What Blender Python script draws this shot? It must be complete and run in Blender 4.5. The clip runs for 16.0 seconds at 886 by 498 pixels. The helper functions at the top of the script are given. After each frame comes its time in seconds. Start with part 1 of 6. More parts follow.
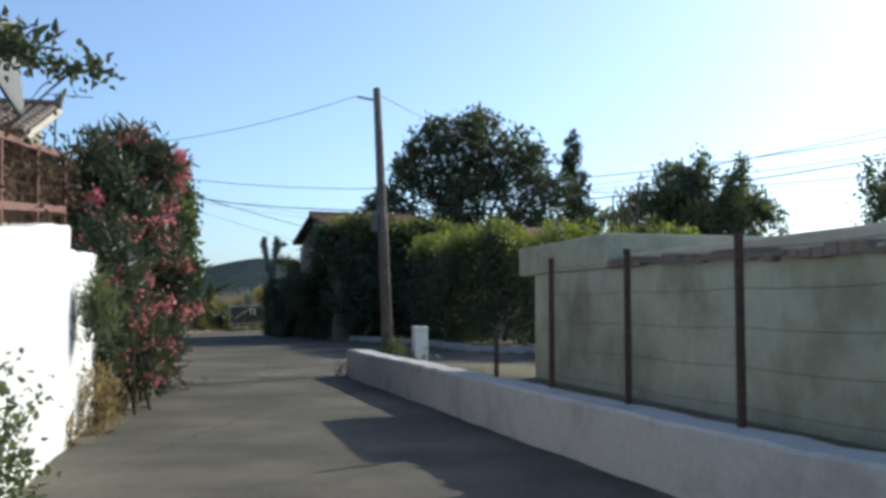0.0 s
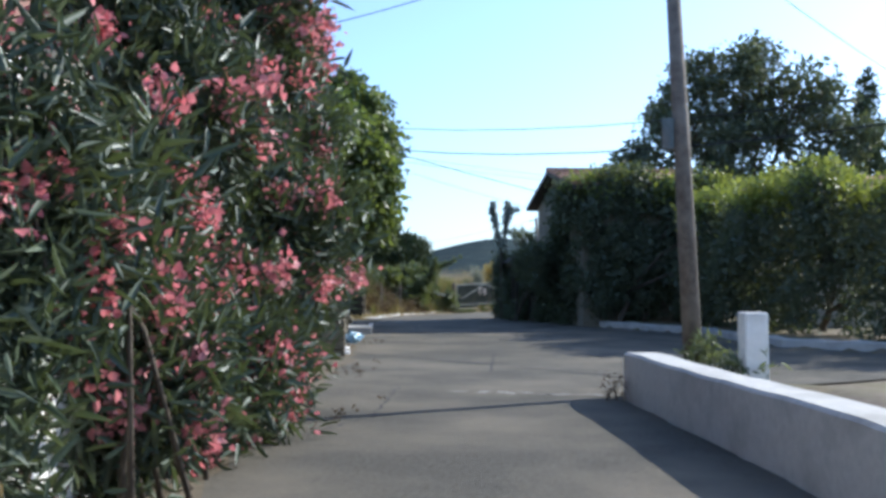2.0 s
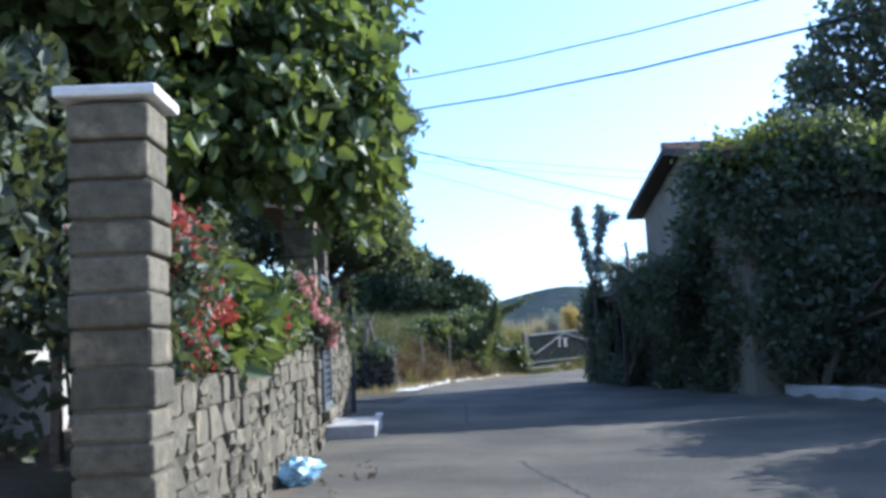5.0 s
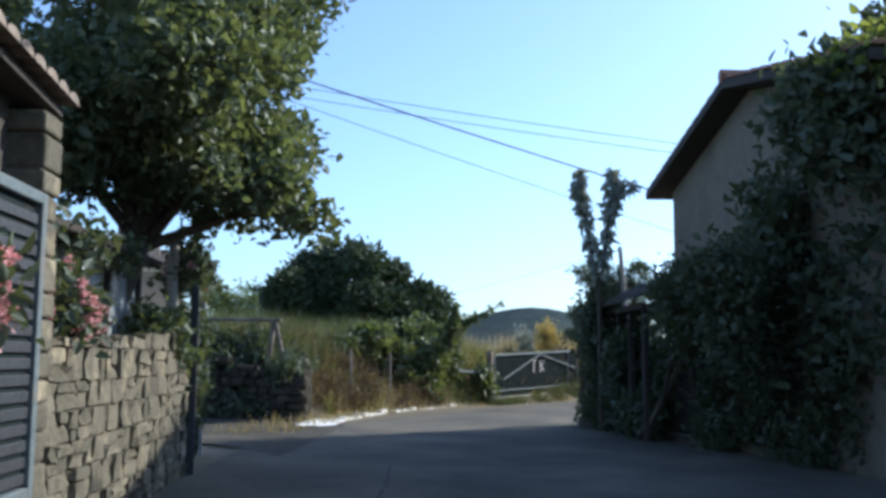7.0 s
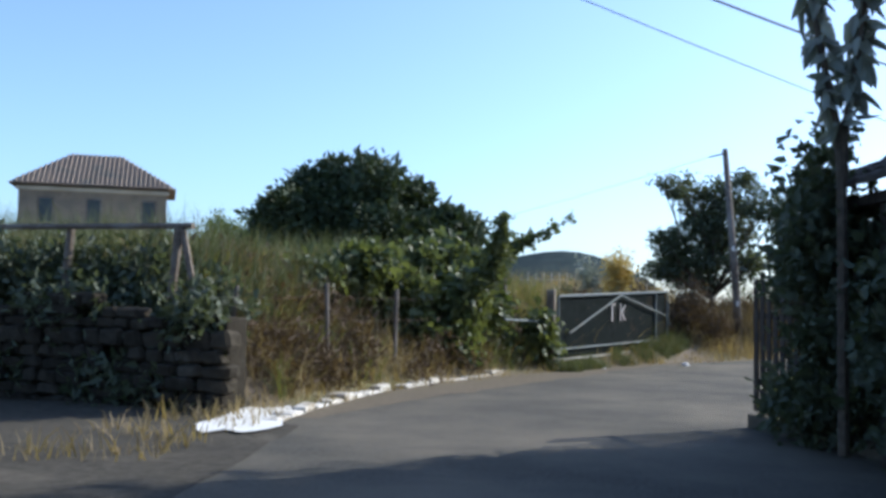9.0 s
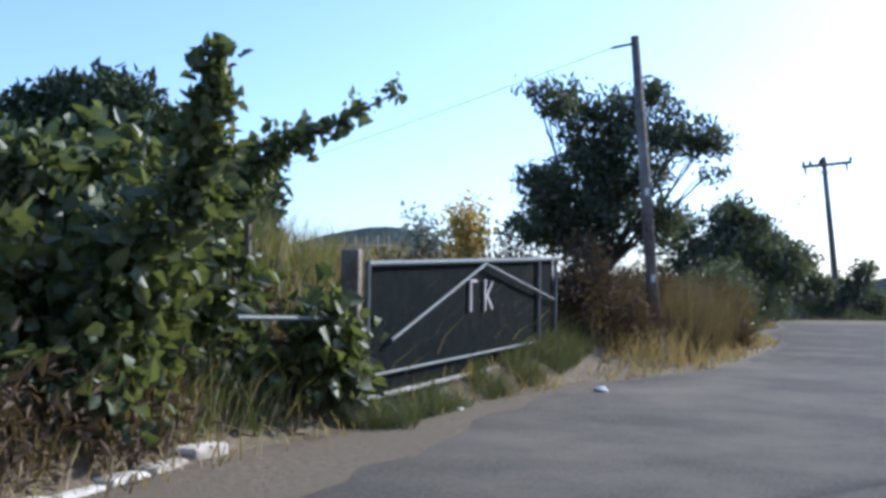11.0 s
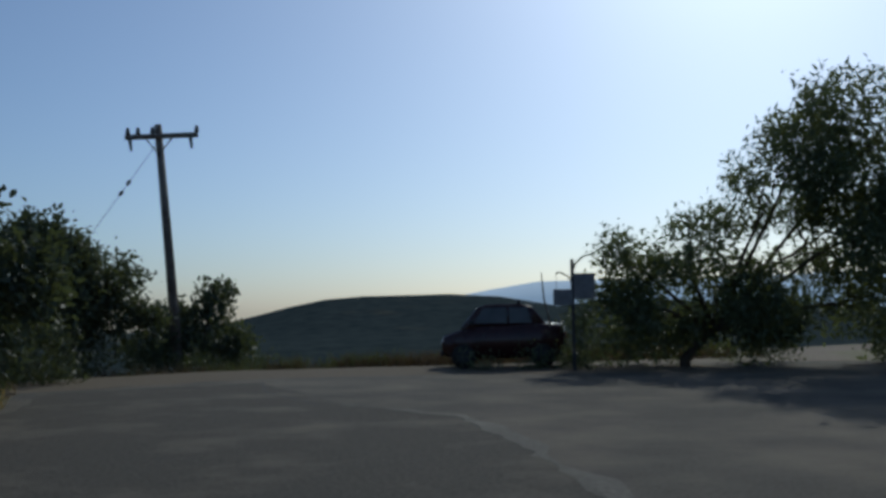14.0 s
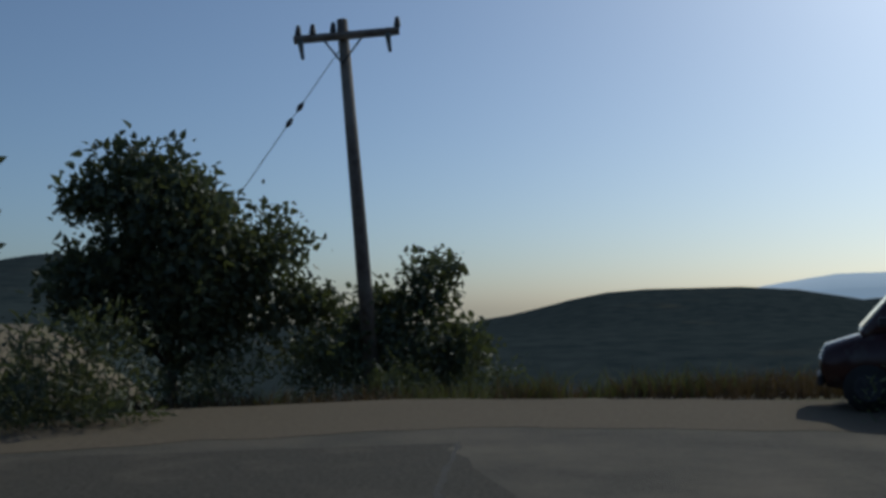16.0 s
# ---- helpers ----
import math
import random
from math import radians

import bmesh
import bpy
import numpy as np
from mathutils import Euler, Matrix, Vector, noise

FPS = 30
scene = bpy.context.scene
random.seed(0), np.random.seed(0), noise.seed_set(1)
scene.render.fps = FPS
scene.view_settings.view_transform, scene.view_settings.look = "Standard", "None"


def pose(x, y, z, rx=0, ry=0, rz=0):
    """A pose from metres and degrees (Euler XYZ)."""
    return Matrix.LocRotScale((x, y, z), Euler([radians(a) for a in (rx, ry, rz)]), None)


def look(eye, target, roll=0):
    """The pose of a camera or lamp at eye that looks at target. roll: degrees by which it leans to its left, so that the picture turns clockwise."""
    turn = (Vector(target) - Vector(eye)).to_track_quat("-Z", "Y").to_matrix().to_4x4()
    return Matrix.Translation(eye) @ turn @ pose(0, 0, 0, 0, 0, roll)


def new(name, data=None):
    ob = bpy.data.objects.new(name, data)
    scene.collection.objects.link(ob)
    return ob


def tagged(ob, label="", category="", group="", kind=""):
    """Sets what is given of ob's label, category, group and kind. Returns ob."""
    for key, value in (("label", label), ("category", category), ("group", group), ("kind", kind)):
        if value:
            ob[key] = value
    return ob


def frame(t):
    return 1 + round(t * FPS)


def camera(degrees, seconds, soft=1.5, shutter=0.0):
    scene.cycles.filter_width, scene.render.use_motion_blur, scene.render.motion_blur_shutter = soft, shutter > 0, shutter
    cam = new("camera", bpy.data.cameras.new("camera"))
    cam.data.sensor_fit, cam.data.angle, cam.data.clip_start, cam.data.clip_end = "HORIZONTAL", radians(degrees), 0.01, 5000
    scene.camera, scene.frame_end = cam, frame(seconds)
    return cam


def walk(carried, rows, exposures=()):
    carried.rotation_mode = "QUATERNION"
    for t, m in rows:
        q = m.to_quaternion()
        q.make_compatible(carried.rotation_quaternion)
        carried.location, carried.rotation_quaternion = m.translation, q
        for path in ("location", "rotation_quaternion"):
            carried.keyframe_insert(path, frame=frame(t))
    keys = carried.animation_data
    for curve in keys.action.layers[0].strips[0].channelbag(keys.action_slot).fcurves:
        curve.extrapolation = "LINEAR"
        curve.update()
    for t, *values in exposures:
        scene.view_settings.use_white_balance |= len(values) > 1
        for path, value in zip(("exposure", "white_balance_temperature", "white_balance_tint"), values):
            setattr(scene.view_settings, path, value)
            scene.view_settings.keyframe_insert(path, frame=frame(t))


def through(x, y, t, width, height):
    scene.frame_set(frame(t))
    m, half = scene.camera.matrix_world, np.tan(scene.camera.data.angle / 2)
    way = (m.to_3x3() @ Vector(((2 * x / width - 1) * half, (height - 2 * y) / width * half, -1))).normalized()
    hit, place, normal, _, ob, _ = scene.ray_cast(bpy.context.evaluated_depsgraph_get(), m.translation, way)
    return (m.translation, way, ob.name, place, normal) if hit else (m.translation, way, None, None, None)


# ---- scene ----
# A village lane on a hilltop, driven at walking pace past walls, gardens and a field gate.

LENS = 49.96
PATH = [
    (0, (0.000, 0.000, 1.486), (0.008, 9.981, 2.101), 0.00),
    (0.5, (-0.284, 2.114, 1.434), (-1.254, 12.052, 1.961), 0.33),
    (1, (-0.558, 4.291, 1.381), (-2.242, 14.135, 1.889), 0.73),
    (1.5, (-0.916, 6.353, 1.388), (-3.032, 16.112, 1.912), 0.32),
    (2, (-1.402, 8.694, 1.374), (-3.811, 18.391, 1.785), 0.04),
    (2.5, (-1.957, 11.104, 1.304), (-4.461, 20.780, 1.637), 0.81),
    (3, (-2.629, 13.353, 1.307), (-5.149, 23.020, 1.741), -0.24),
    (5.3, (-5.070, 23.450, 1.388), (-8.097, 32.928, 2.393), -2.82),
    (5.5, (-5.284, 24.273, 1.382), (-8.263, 33.768, 2.361), -2.49),
    (6, (-5.808, 26.359, 1.401), (-8.668, 35.890, 2.391), -1.48),
    (6.5, (-6.321, 28.434, 1.399), (-9.062, 38.003, 2.359), 0.00),
    (7, (-6.872, 30.767, 1.416), (-9.552, 40.333, 2.565), 0.34),
    (7.5, (-7.539, 33.276, 1.420), (-10.317, 42.836, 2.361), 1.35),
    (8, (-8.249, 35.671, 1.363), (-11.194, 45.198, 2.109), 1.39),
    (10.3, (-11.506, 47.278, 1.411), (-14.332, 56.864, 1.778), -0.11),
    (10.5, (-11.615, 48.354, 1.405), (-14.066, 58.043, 1.724), -0.01),
    (11, (-11.608, 51.117, 1.380), (-12.776, 61.042, 1.714), 0.71),
    (11.5, (-10.965, 53.958, 1.374), (-10.462, 63.933, 1.868), 1.16),
    (12, (-10.024, 56.730, 1.387), (-7.989, 66.494, 2.114), 0.77),
    (12.5, (-8.953, 59.740, 1.390), (-5.443, 69.079, 2.057), 0.02),
    (13, (-7.847, 62.278, 1.455), (-3.567, 71.287, 2.171), -0.16),
    (13.5, (-6.540, 64.310, 1.403), (-1.892, 73.133, 2.148), -0.49),
    (14, (-5.152, 66.375, 1.395), (-0.557, 75.231, 2.066), -0.96),
    (14.5, (-3.827, 68.766, 1.382), (0.393, 77.801, 2.129), -1.41),
    (15, (-2.900, 71.165, 1.396), (0.822, 80.426, 2.016), -0.90),
    (15.5, (-2.043, 73.677, 1.405), (0.953, 83.197, 2.027), -0.56),
    (16, (-1.236, 76.418, 1.347), (0.596, 86.228, 1.985), -0.58),
]
cam = camera(LENS, 16.0, soft=3.4)
EXPOSURES = [(0, 0.35, 6250, 4), (1, 0.55, 6150, 5), (2, 1.05, 5800, 7), (3, 1.5, 5600, 8), (5.5, 1.3, 5350, 9), (6.5, 1.05, 5550, 6), (7.5, 0.75, 5900, 5), (8.2, 0.7, 5950, 5),
             (10.4, 0.95, 5500, 13), (11.5, 0.5, 5500, 12), (12.5, -0.5, 5800, 5), (13.5, -0.95, 5800, 3), (15, -1.15, 6000, 3), (16, -1.15, 6100, 3)]
walk(cam, [(t, look(eye, target, roll)) for t, eye, target, roll in PATH], EXPOSURES)

# ---- light ----
SUN_AZ, SUN_EL = radians(47), radians(32)          # to the right of +y, and up
world = bpy.data.worlds.new("world")
scene.world = world
world.use_nodes = True
wn = world.node_tree
sky = wn.nodes.new("ShaderNodeTexSky")
sky.sky_type, sky.sun_disc = "NISHITA", False
sky.sun_elevation, sky.sun_rotation = SUN_EL, SUN_AZ
sky.altitude, sky.air_density, sky.dust_density, sky.ozone_density = 300, 1.0, 1.6, 6.5
haze = wn.nodes.new("ShaderNodeHueSaturation")          # a milky summer haze
haze.inputs["Saturation"].default_value = 0.88
wn.links.new(sky.outputs[0], haze.inputs["Color"])
wn.links.new(haze.outputs[0], wn.nodes["Background"].inputs[0])
wn.nodes["Background"].inputs[1].default_value = 0.15
sun = new("sun", bpy.data.lights.new("sun", "SUN"))
sun.data.energy, sun.data.angle, sun.data.color = 3.6, radians(0.6), (1.0, 0.92, 0.80)
SUN_DIR = Vector((math.sin(SUN_AZ) * math.cos(SUN_EL), math.cos(SUN_AZ) * math.cos(SUN_EL), math.sin(SUN_EL)))
sun.matrix_world = look(SUN_DIR * 100, (0, 0, 0))


# ---- materials ----
def ramp(nt, fac, stops):
    n = nt.nodes.new("ShaderNodeValToRGB")
    el = n.color_ramp.elements
    while len(el) < len(stops):
        el.new(0.5)
    for e, (p, c) in zip(el, stops):
        e.position, e.color = p, (*c, 1)
    nt.links.new(fac, n.inputs[0])
    return n.outputs[0]


def noise_of(nt, scale, detail=4, rough=0.6, coord=None):
    n = nt.nodes.new("ShaderNodeTexNoise")
    n.inputs["Scale"].default_value, n.inputs["Detail"].default_value, n.inputs["Roughness"].default_value = scale, detail, rough
    if coord:
        nt.links.new(coord, n.inputs["Vector"])
    return n.outputs["Fac"]


def mix(nt, fac, a, b, kind="MIX"):
    n = nt.nodes.new("ShaderNodeMix")
    n.data_type, n.blend_type = "RGBA", kind
    for sock, v in ((n.inputs[0], fac), (n.inputs[6], a), (n.inputs[7], b)):
        if isinstance(v, (int, float)):
            sock.default_value = v
        elif isinstance(v, tuple):
            sock.default_value = (*v, 1)
        else:
            nt.links.new(v, sock)
    return n.outputs[2]


def material(name, dark, light, scale=6.0, rough=0.8, stain=None, stain_scale=0.8, stain_amount=(0.5, 0.7), bump=0.3, bump_scale=40.0,
             metal=0.0, vary=0.0, island=0.0, gloss=0.4):
    """A surface of two tones with fine grain, larger stains and relief, in metres of the world."""
    m = bpy.data.materials.new(name)
    m.use_nodes = True
    nt = m.node_tree
    b = nt.nodes["Principled BSDF"]
    geo = nt.nodes.new("ShaderNodeNewGeometry")
    pos = geo.outputs["Position"]
    col = ramp(nt, noise_of(nt, scale, 6, 0.65, pos), [(0.3, dark), (0.7, light)])
    if stain:
        f = ramp(nt, noise_of(nt, stain_scale, 5, 0.6, pos), [(stain_amount[0], (0, 0, 0)), (stain_amount[1], (1, 1, 1))])
        col = mix(nt, f, col, stain)
    if vary or island:
        src = nt.nodes.new("ShaderNodeObjectInfo").outputs["Random"] if vary else geo.outputs["Random Per Island"]
        amt = vary or island
        col = mix(nt, 1.0, col, ramp(nt, src, [(0, (1 - amt,) * 3), (1, (1 + amt * 0.6,) * 3)]), "MULTIPLY")
    nt.links.new(col, b.inputs["Base Color"])
    b.inputs["Roughness"].default_value, b.inputs["Metallic"].default_value = rough, metal
    b.inputs["Specular IOR Level"].default_value = gloss
    if bump:
        bn = nt.nodes.new("ShaderNodeBump")
        bn.inputs["Strength"].default_value, bn.inputs["Distance"].default_value = bump, 0.02
        nt.links.new(noise_of(nt, bump_scale, 5, 0.6, pos), bn.inputs["Height"])
        nt.links.new(bn.outputs[0], b.inputs["Normal"])
    return m


def leaf_material(name, dark, light, rough=0.5, through=0.35, glow=(1.25, 1.2, 0.55)):
    m = bpy.data.materials.new(name)
    m.use_nodes = True
    nt = m.node_tree
    b = nt.nodes["Principled BSDF"]
    geo = nt.nodes.new("ShaderNodeNewGeometry")
    col = ramp(nt, geo.outputs["Random Per Island"], [(0.0, dark), (1.0, light)])
    col = mix(nt, ramp(nt, noise_of(nt, 0.9, 3, 0.5, geo.outputs["Position"]), [(0.35, (0, 0, 0)), (0.65, (1, 1, 1))]), col, tuple(0.75 * v for v in light))
    nt.links.new(col, b.inputs["Base Color"])
    b.inputs["Roughness"].default_value = rough
    tr = nt.nodes.new("ShaderNodeBsdfTranslucent")
    nt.links.new(mix(nt, 1.0, col, glow, "MULTIPLY"), tr.inputs["Color"])
    mx = nt.nodes.new("ShaderNodeMixShader")
    mx.inputs[0].default_value = through
    nt.links.new(b.outputs[0], mx.inputs[1])
    nt.links.new(tr.outputs[0], mx.inputs[2])
    nt.links.new(mx.outputs[0], nt.nodes["Material Output"].inputs["Surface"])
    return m


M_ROAD = material("asphalt", (0.06, 0.056, 0.046), (0.135, 0.124, 0.104), 24, 0.95, (0.19, 0.165, 0.128), 0.45, (0.4, 0.72), 0.9, 70, gloss=0.15)
M_EARTH = material("dry_earth", (0.10, 0.075, 0.05), (0.21, 0.165, 0.115), 9, 1.0, (0.13, 0.12, 0.05), 0.5, (0.45, 0.65), 0.8, 25)
M_DUST = material("road_dust", (0.11, 0.09, 0.065), (0.20, 0.165, 0.12), 14, 1.0, (0.15, 0.125, 0.09), 1.2, (0.4, 0.7), 0.8, 35, gloss=0.1)
# woods colour with the bluish distance haze tinted in
M_FAR = material("hazed_far_woods", (0.026, 0.038, 0.04), (0.058, 0.072, 0.07), 0.11, 1.0, (0.09, 0.085, 0.065), 0.012, (0.6, 0.75), 0, gloss=0.0)
M_WHITE = material("whitewash", (0.78, 0.76, 0.72), (0.86, 0.84, 0.80), 12, 0.85, (0.52, 0.48, 0.42), 0.9, (0.58, 0.8), 0.5, 30)
M_GREYWASH = material("grey_render", (0.42, 0.40, 0.37), (0.52, 0.50, 0.46), 14, 0.9, (0.33, 0.31, 0.28), 1.2, (0.5, 0.7), 0.5, 35)
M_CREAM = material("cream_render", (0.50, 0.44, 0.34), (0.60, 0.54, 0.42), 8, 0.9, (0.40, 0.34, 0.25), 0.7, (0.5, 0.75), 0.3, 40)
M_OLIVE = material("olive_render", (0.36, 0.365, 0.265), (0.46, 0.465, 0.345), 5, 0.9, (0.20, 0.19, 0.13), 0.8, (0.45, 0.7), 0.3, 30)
M_CONCRETE = material("concrete", (0.36, 0.34, 0.31), (0.48, 0.46, 0.42), 10, 0.9, (0.24, 0.22, 0.19), 1.5, (0.5, 0.7), 0.5, 40)
M_TILE = material("roof_tile", (0.26, 0.12, 0.07), (0.42, 0.22, 0.13), 7, 0.85, (0.22, 0.17, 0.13), 1.5, (0.5, 0.7), 0.3, 40, vary=0.25)
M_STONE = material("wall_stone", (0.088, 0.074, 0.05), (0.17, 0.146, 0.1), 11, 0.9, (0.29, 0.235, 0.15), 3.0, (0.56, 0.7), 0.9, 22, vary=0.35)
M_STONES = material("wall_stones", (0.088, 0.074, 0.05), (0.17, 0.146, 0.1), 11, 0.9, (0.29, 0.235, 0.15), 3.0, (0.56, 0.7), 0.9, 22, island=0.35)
M_MORTAR = material("mortar", (0.085, 0.072, 0.05), (0.14, 0.12, 0.088), 20, 0.95, None, bump=0.6)
M_WOOD = material("weathered_wood", (0.10, 0.075, 0.055), (0.22, 0.175, 0.135), 14, 0.85, (0.28, 0.25, 0.21), 2, (0.5, 0.7), 0.6, 30)
M_POLE = material("creosoted_pole", (0.07, 0.055, 0.045), (0.19, 0.155, 0.125), 9, 0.85, (0.26, 0.23, 0.20), 0.7, (0.45, 0.7), 0.5, 25)
M_BARK = material("bark", (0.055, 0.042, 0.03), (0.14, 0.11, 0.08), 12, 0.95, None, bump=0.9, bump_scale=18)
M_RUST = material("rusty_iron", (0.05, 0.035, 0.03), (0.14, 0.07, 0.045), 25, 0.75, None, metal=0.3, bump=0.3)
M_RAIL = material("terracotta_paint", (0.17, 0.08, 0.055), (0.27, 0.135, 0.10), 10, 0.7, (0.18, 0.09, 0.06), 2, (0.5, 0.7), 0.3)
M_DARKMETAL = material("dark_metal", (0.03, 0.03, 0.035), (0.07, 0.07, 0.075), 20, 0.6, None, metal=0.4, bump=0.2)
M_GATE = material("gate_sheet", (0.012, 0.018, 0.018), (0.024, 0.032, 0.032), 6, 0.9, (0.04, 0.035, 0.025), 1.5, (0.55, 0.75), 0.2, gloss=0.1)
M_OLDTILE = material("old_brown_tile", (0.075, 0.052, 0.04), (0.15, 0.1, 0.075), 9, 0.9, (0.1, 0.09, 0.07), 2, (0.5, 0.7), 0.5, 30)
M_SHEET = material("pale_sheet", (0.24, 0.26, 0.265), (0.33, 0.345, 0.345), 5, 0.7, (0.3, 0.29, 0.26), 1.2, (0.55, 0.75), 0.15, 30)
M_PALEWOOD = material("pale_post", (0.3, 0.27, 0.22), (0.5, 0.46, 0.39), 14, 0.9, (0.2, 0.17, 0.13), 3, (0.5, 0.7), 0.7, 40)
M_GALV = material("galvanised_tube", (0.085, 0.105, 0.11), (0.15, 0.175, 0.18), 20, 0.7, (0.16, 0.14, 0.12), 3, (0.55, 0.7), 0.2, metal=0.2)
M_DUN = material("dun_render", (0.17, 0.145, 0.105), (0.235, 0.2, 0.145), 6, 0.9, (0.13, 0.11, 0.08), 0.6, (0.5, 0.75), 0.4, 40)
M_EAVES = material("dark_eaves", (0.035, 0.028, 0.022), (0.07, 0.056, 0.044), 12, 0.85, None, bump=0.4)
# near-black, no gloss: the gate's deep shade is put into the colour
M_YARD = material("shaded_yard_gate", (0.01, 0.011, 0.009), (0.02, 0.021, 0.017), 5, 1.0, None, bump=0.2, gloss=0.0)
M_WIRE = material("cable", (0.015, 0.015, 0.015), (0.03, 0.03, 0.03), 10, 0.7, None, bump=0)
M_PLASTIC = material("blue_plastic", (0.18, 0.36, 0.48), (0.45, 0.62, 0.72), 14, 0.35, None, bump=0.5, bump_scale=12)
M_CAR = material("dark_red_paint", (0.032, 0.011, 0.011), (0.05, 0.016, 0.015), 3, 0.22, (0.07, 0.055, 0.045), 4, (0.55, 0.75), 0)
M_RUBBER = material("tyre_rubber", (0.02, 0.02, 0.02), (0.04, 0.04, 0.038), 20, 0.85, None, bump=0.2)
M_WASHTOP = material("white_coping", (0.70, 0.68, 0.64), (0.80, 0.78, 0.74), 10, 0.85, (0.5, 0.46, 0.4), 1.5, (0.55, 0.75), 0.4, 30)
M_LETTER = material("white_paint", (0.5, 0.46, 0.44), (0.66, 0.62, 0.6), 14, 0.8, (0.3, 0.26, 0.24), 5, (0.5, 0.7), bump=0)
M_LAMP = material("lamp_glass", (0.3, 0.05, 0.04), (0.4, 0.07, 0.05), 10, 0.2, None, bump=0)
M_CHROME = material("chrome", (0.5, 0.5, 0.5), (0.65, 0.65, 0.65), 5, 0.25, None, metal=1.0, bump=0)
M_GLASS = material("dark_glass", (0.02, 0.025, 0.03), (0.03, 0.035, 0.04), 3, 0.08, None, bump=0)
# paler than glass: reflected sky is put into the base colour
M_CARGLASS = material("car_glass", (0.18, 0.2, 0.21), (0.25, 0.27, 0.28), 3, 0.08, None, bump=0)
M_OLDTILE = material("weathered_tile", (0.17, 0.13, 0.10), (0.27, 0.21, 0.16), 5, 0.9, (0.13, 0.12, 0.10), 1.0, (0.5, 0.7), 0.3)
M_BROWNSTONE = material("brown_stone", (0.20, 0.155, 0.11), (0.30, 0.24, 0.17), 3, 0.9, (0.16, 0.13, 0.10), 1.5, (0.5, 0.7), 0.4)
M_SIGN = material("sign_back", (0.16, 0.16, 0.17), (0.24, 0.24, 0.25), 8, 0.6, None, metal=0.3, bump=0.1)
M_CLOTH = material("awning_canvas", (0.70, 0.66, 0.58), (0.82, 0.79, 0.72), 6, 0.9, None, bump=0.2)

L_OLEANDER = leaf_material("oleander_leaf", (0.038, 0.056, 0.036), (0.1, 0.13, 0.08), 0.45, 0.22)
L_BROAD = leaf_material("mulberry_leaf", (0.045, 0.075, 0.028), (0.16, 0.205, 0.075), 0.45, 0.42)
L_VINE = leaf_material("vine_leaf", (0.05, 0.075, 0.032), (0.16, 0.19, 0.085), 0.5, 0.35)
# paler leaf colour that carries the sunlight on the hedge tops
L_TIPS = leaf_material("sunlit_tip_leaf", (0.14, 0.18, 0.05), (0.27, 0.31, 0.10), 0.45, 0.45)
L_DARK = leaf_material("laurel_leaf", (0.06, 0.078, 0.05), (0.12, 0.145, 0.092), 0.6, 0.3)
L_PINE = leaf_material("pine_needles", (0.03, 0.045, 0.02), (0.06, 0.085, 0.035), 0.7, 0.15)
L_OLIVE = leaf_material("grey_leaf", (0.08, 0.105, 0.062), (0.175, 0.21, 0.12), 0.55, 0.36)
L_SILVER = leaf_material("silvery_leaf", (0.16, 0.18, 0.14), (0.42, 0.44, 0.38), 0.4, 0.3, (1.1, 1.1, 0.8))
L_DRY = leaf_material("dry_grass", (0.18, 0.13, 0.075), (0.38, 0.30, 0.18), 0.8, 0.35)
L_GRASS = leaf_material("green_grass", (0.07, 0.10, 0.035), (0.20, 0.22, 0.08), 0.7, 0.35)
L_STRAW = leaf_material("old_straw", (0.088, 0.068, 0.044), (0.184, 0.143, 0.092), 0.8, 0.3)
L_BROWN = leaf_material("dead_scrub", (0.06, 0.042, 0.028), (0.155, 0.108, 0.07), 0.9, 0.2)
L_WEED = leaf_material("tall_weed", (0.055, 0.075, 0.035), (0.14, 0.155, 0.075), 0.8, 0.3)
L_YELLOW = leaf_material("yellow_leaf", (0.45, 0.32, 0.10), (0.62, 0.48, 0.20), 0.6, 0.4)
F_PINK = leaf_material("oleander_flower", (0.62, 0.15, 0.17), (0.84, 0.36, 0.36), 0.6, 0.4, (1.0, 0.8, 0.85))
F_RED = leaf_material("red_flower", (0.30, 0.05, 0.035), (0.55, 0.13, 0.09), 0.6, 0.3, (1.0, 0.7, 0.7))
F_ROSE = leaf_material("hydrangea_flower", (0.70, 0.30, 0.32), (0.88, 0.55, 0.52), 0.7, 0.3, (1.0, 0.85, 0.85))


# ---- building blocks ----
def link(name, me, parent=None, label=""):
    ob = new(name, me)
    if parent is not None:
        ob.parent = parent
    if label:
        ob["label"] = label
    return ob


def part(name, bm, mat, parent=None, label="", smooth=False):
    me = bpy.data.meshes.new(name)
    bmesh.ops.recalc_face_normals(bm, faces=bm.faces[:])
    if smooth:
        for f in bm.faces:
            f.smooth = True
    bm.to_mesh(me)
    bm.free()
    me.materials.append(mat)
    return link(name, me, parent, label)


def thing(name, label, category, m=None, group="", kind=""):
    ob = tagged(new(name), label, category, group, kind)
    if m is not None:
        ob.matrix_world = m
    return ob


def box(bm, x0, x1, y0, y1, z0, z1, bevel=0.0, m=None):
    made = bmesh.ops.create_cube(bm, size=1.0)["verts"]
    bmesh.ops.transform(bm, matrix=Matrix.LocRotScale(((x0 + x1) / 2, (y0 + y1) / 2, (z0 + z1) / 2), None, (x1 - x0, y1 - y0, z1 - z0)), verts=made)
    if bevel:
        edges = list({e for v in made for e in v.link_edges})
        out = bmesh.ops.bevel(bm, geom=edges, offset=bevel, segments=2, affect="EDGES", profile=0.5)
        made = list({v for f in out["faces"] for v in f.verts} | {v for v in made if v.is_valid})
    if m is not None:
        bmesh.ops.transform(bm, matrix=m, verts=made)
    return made


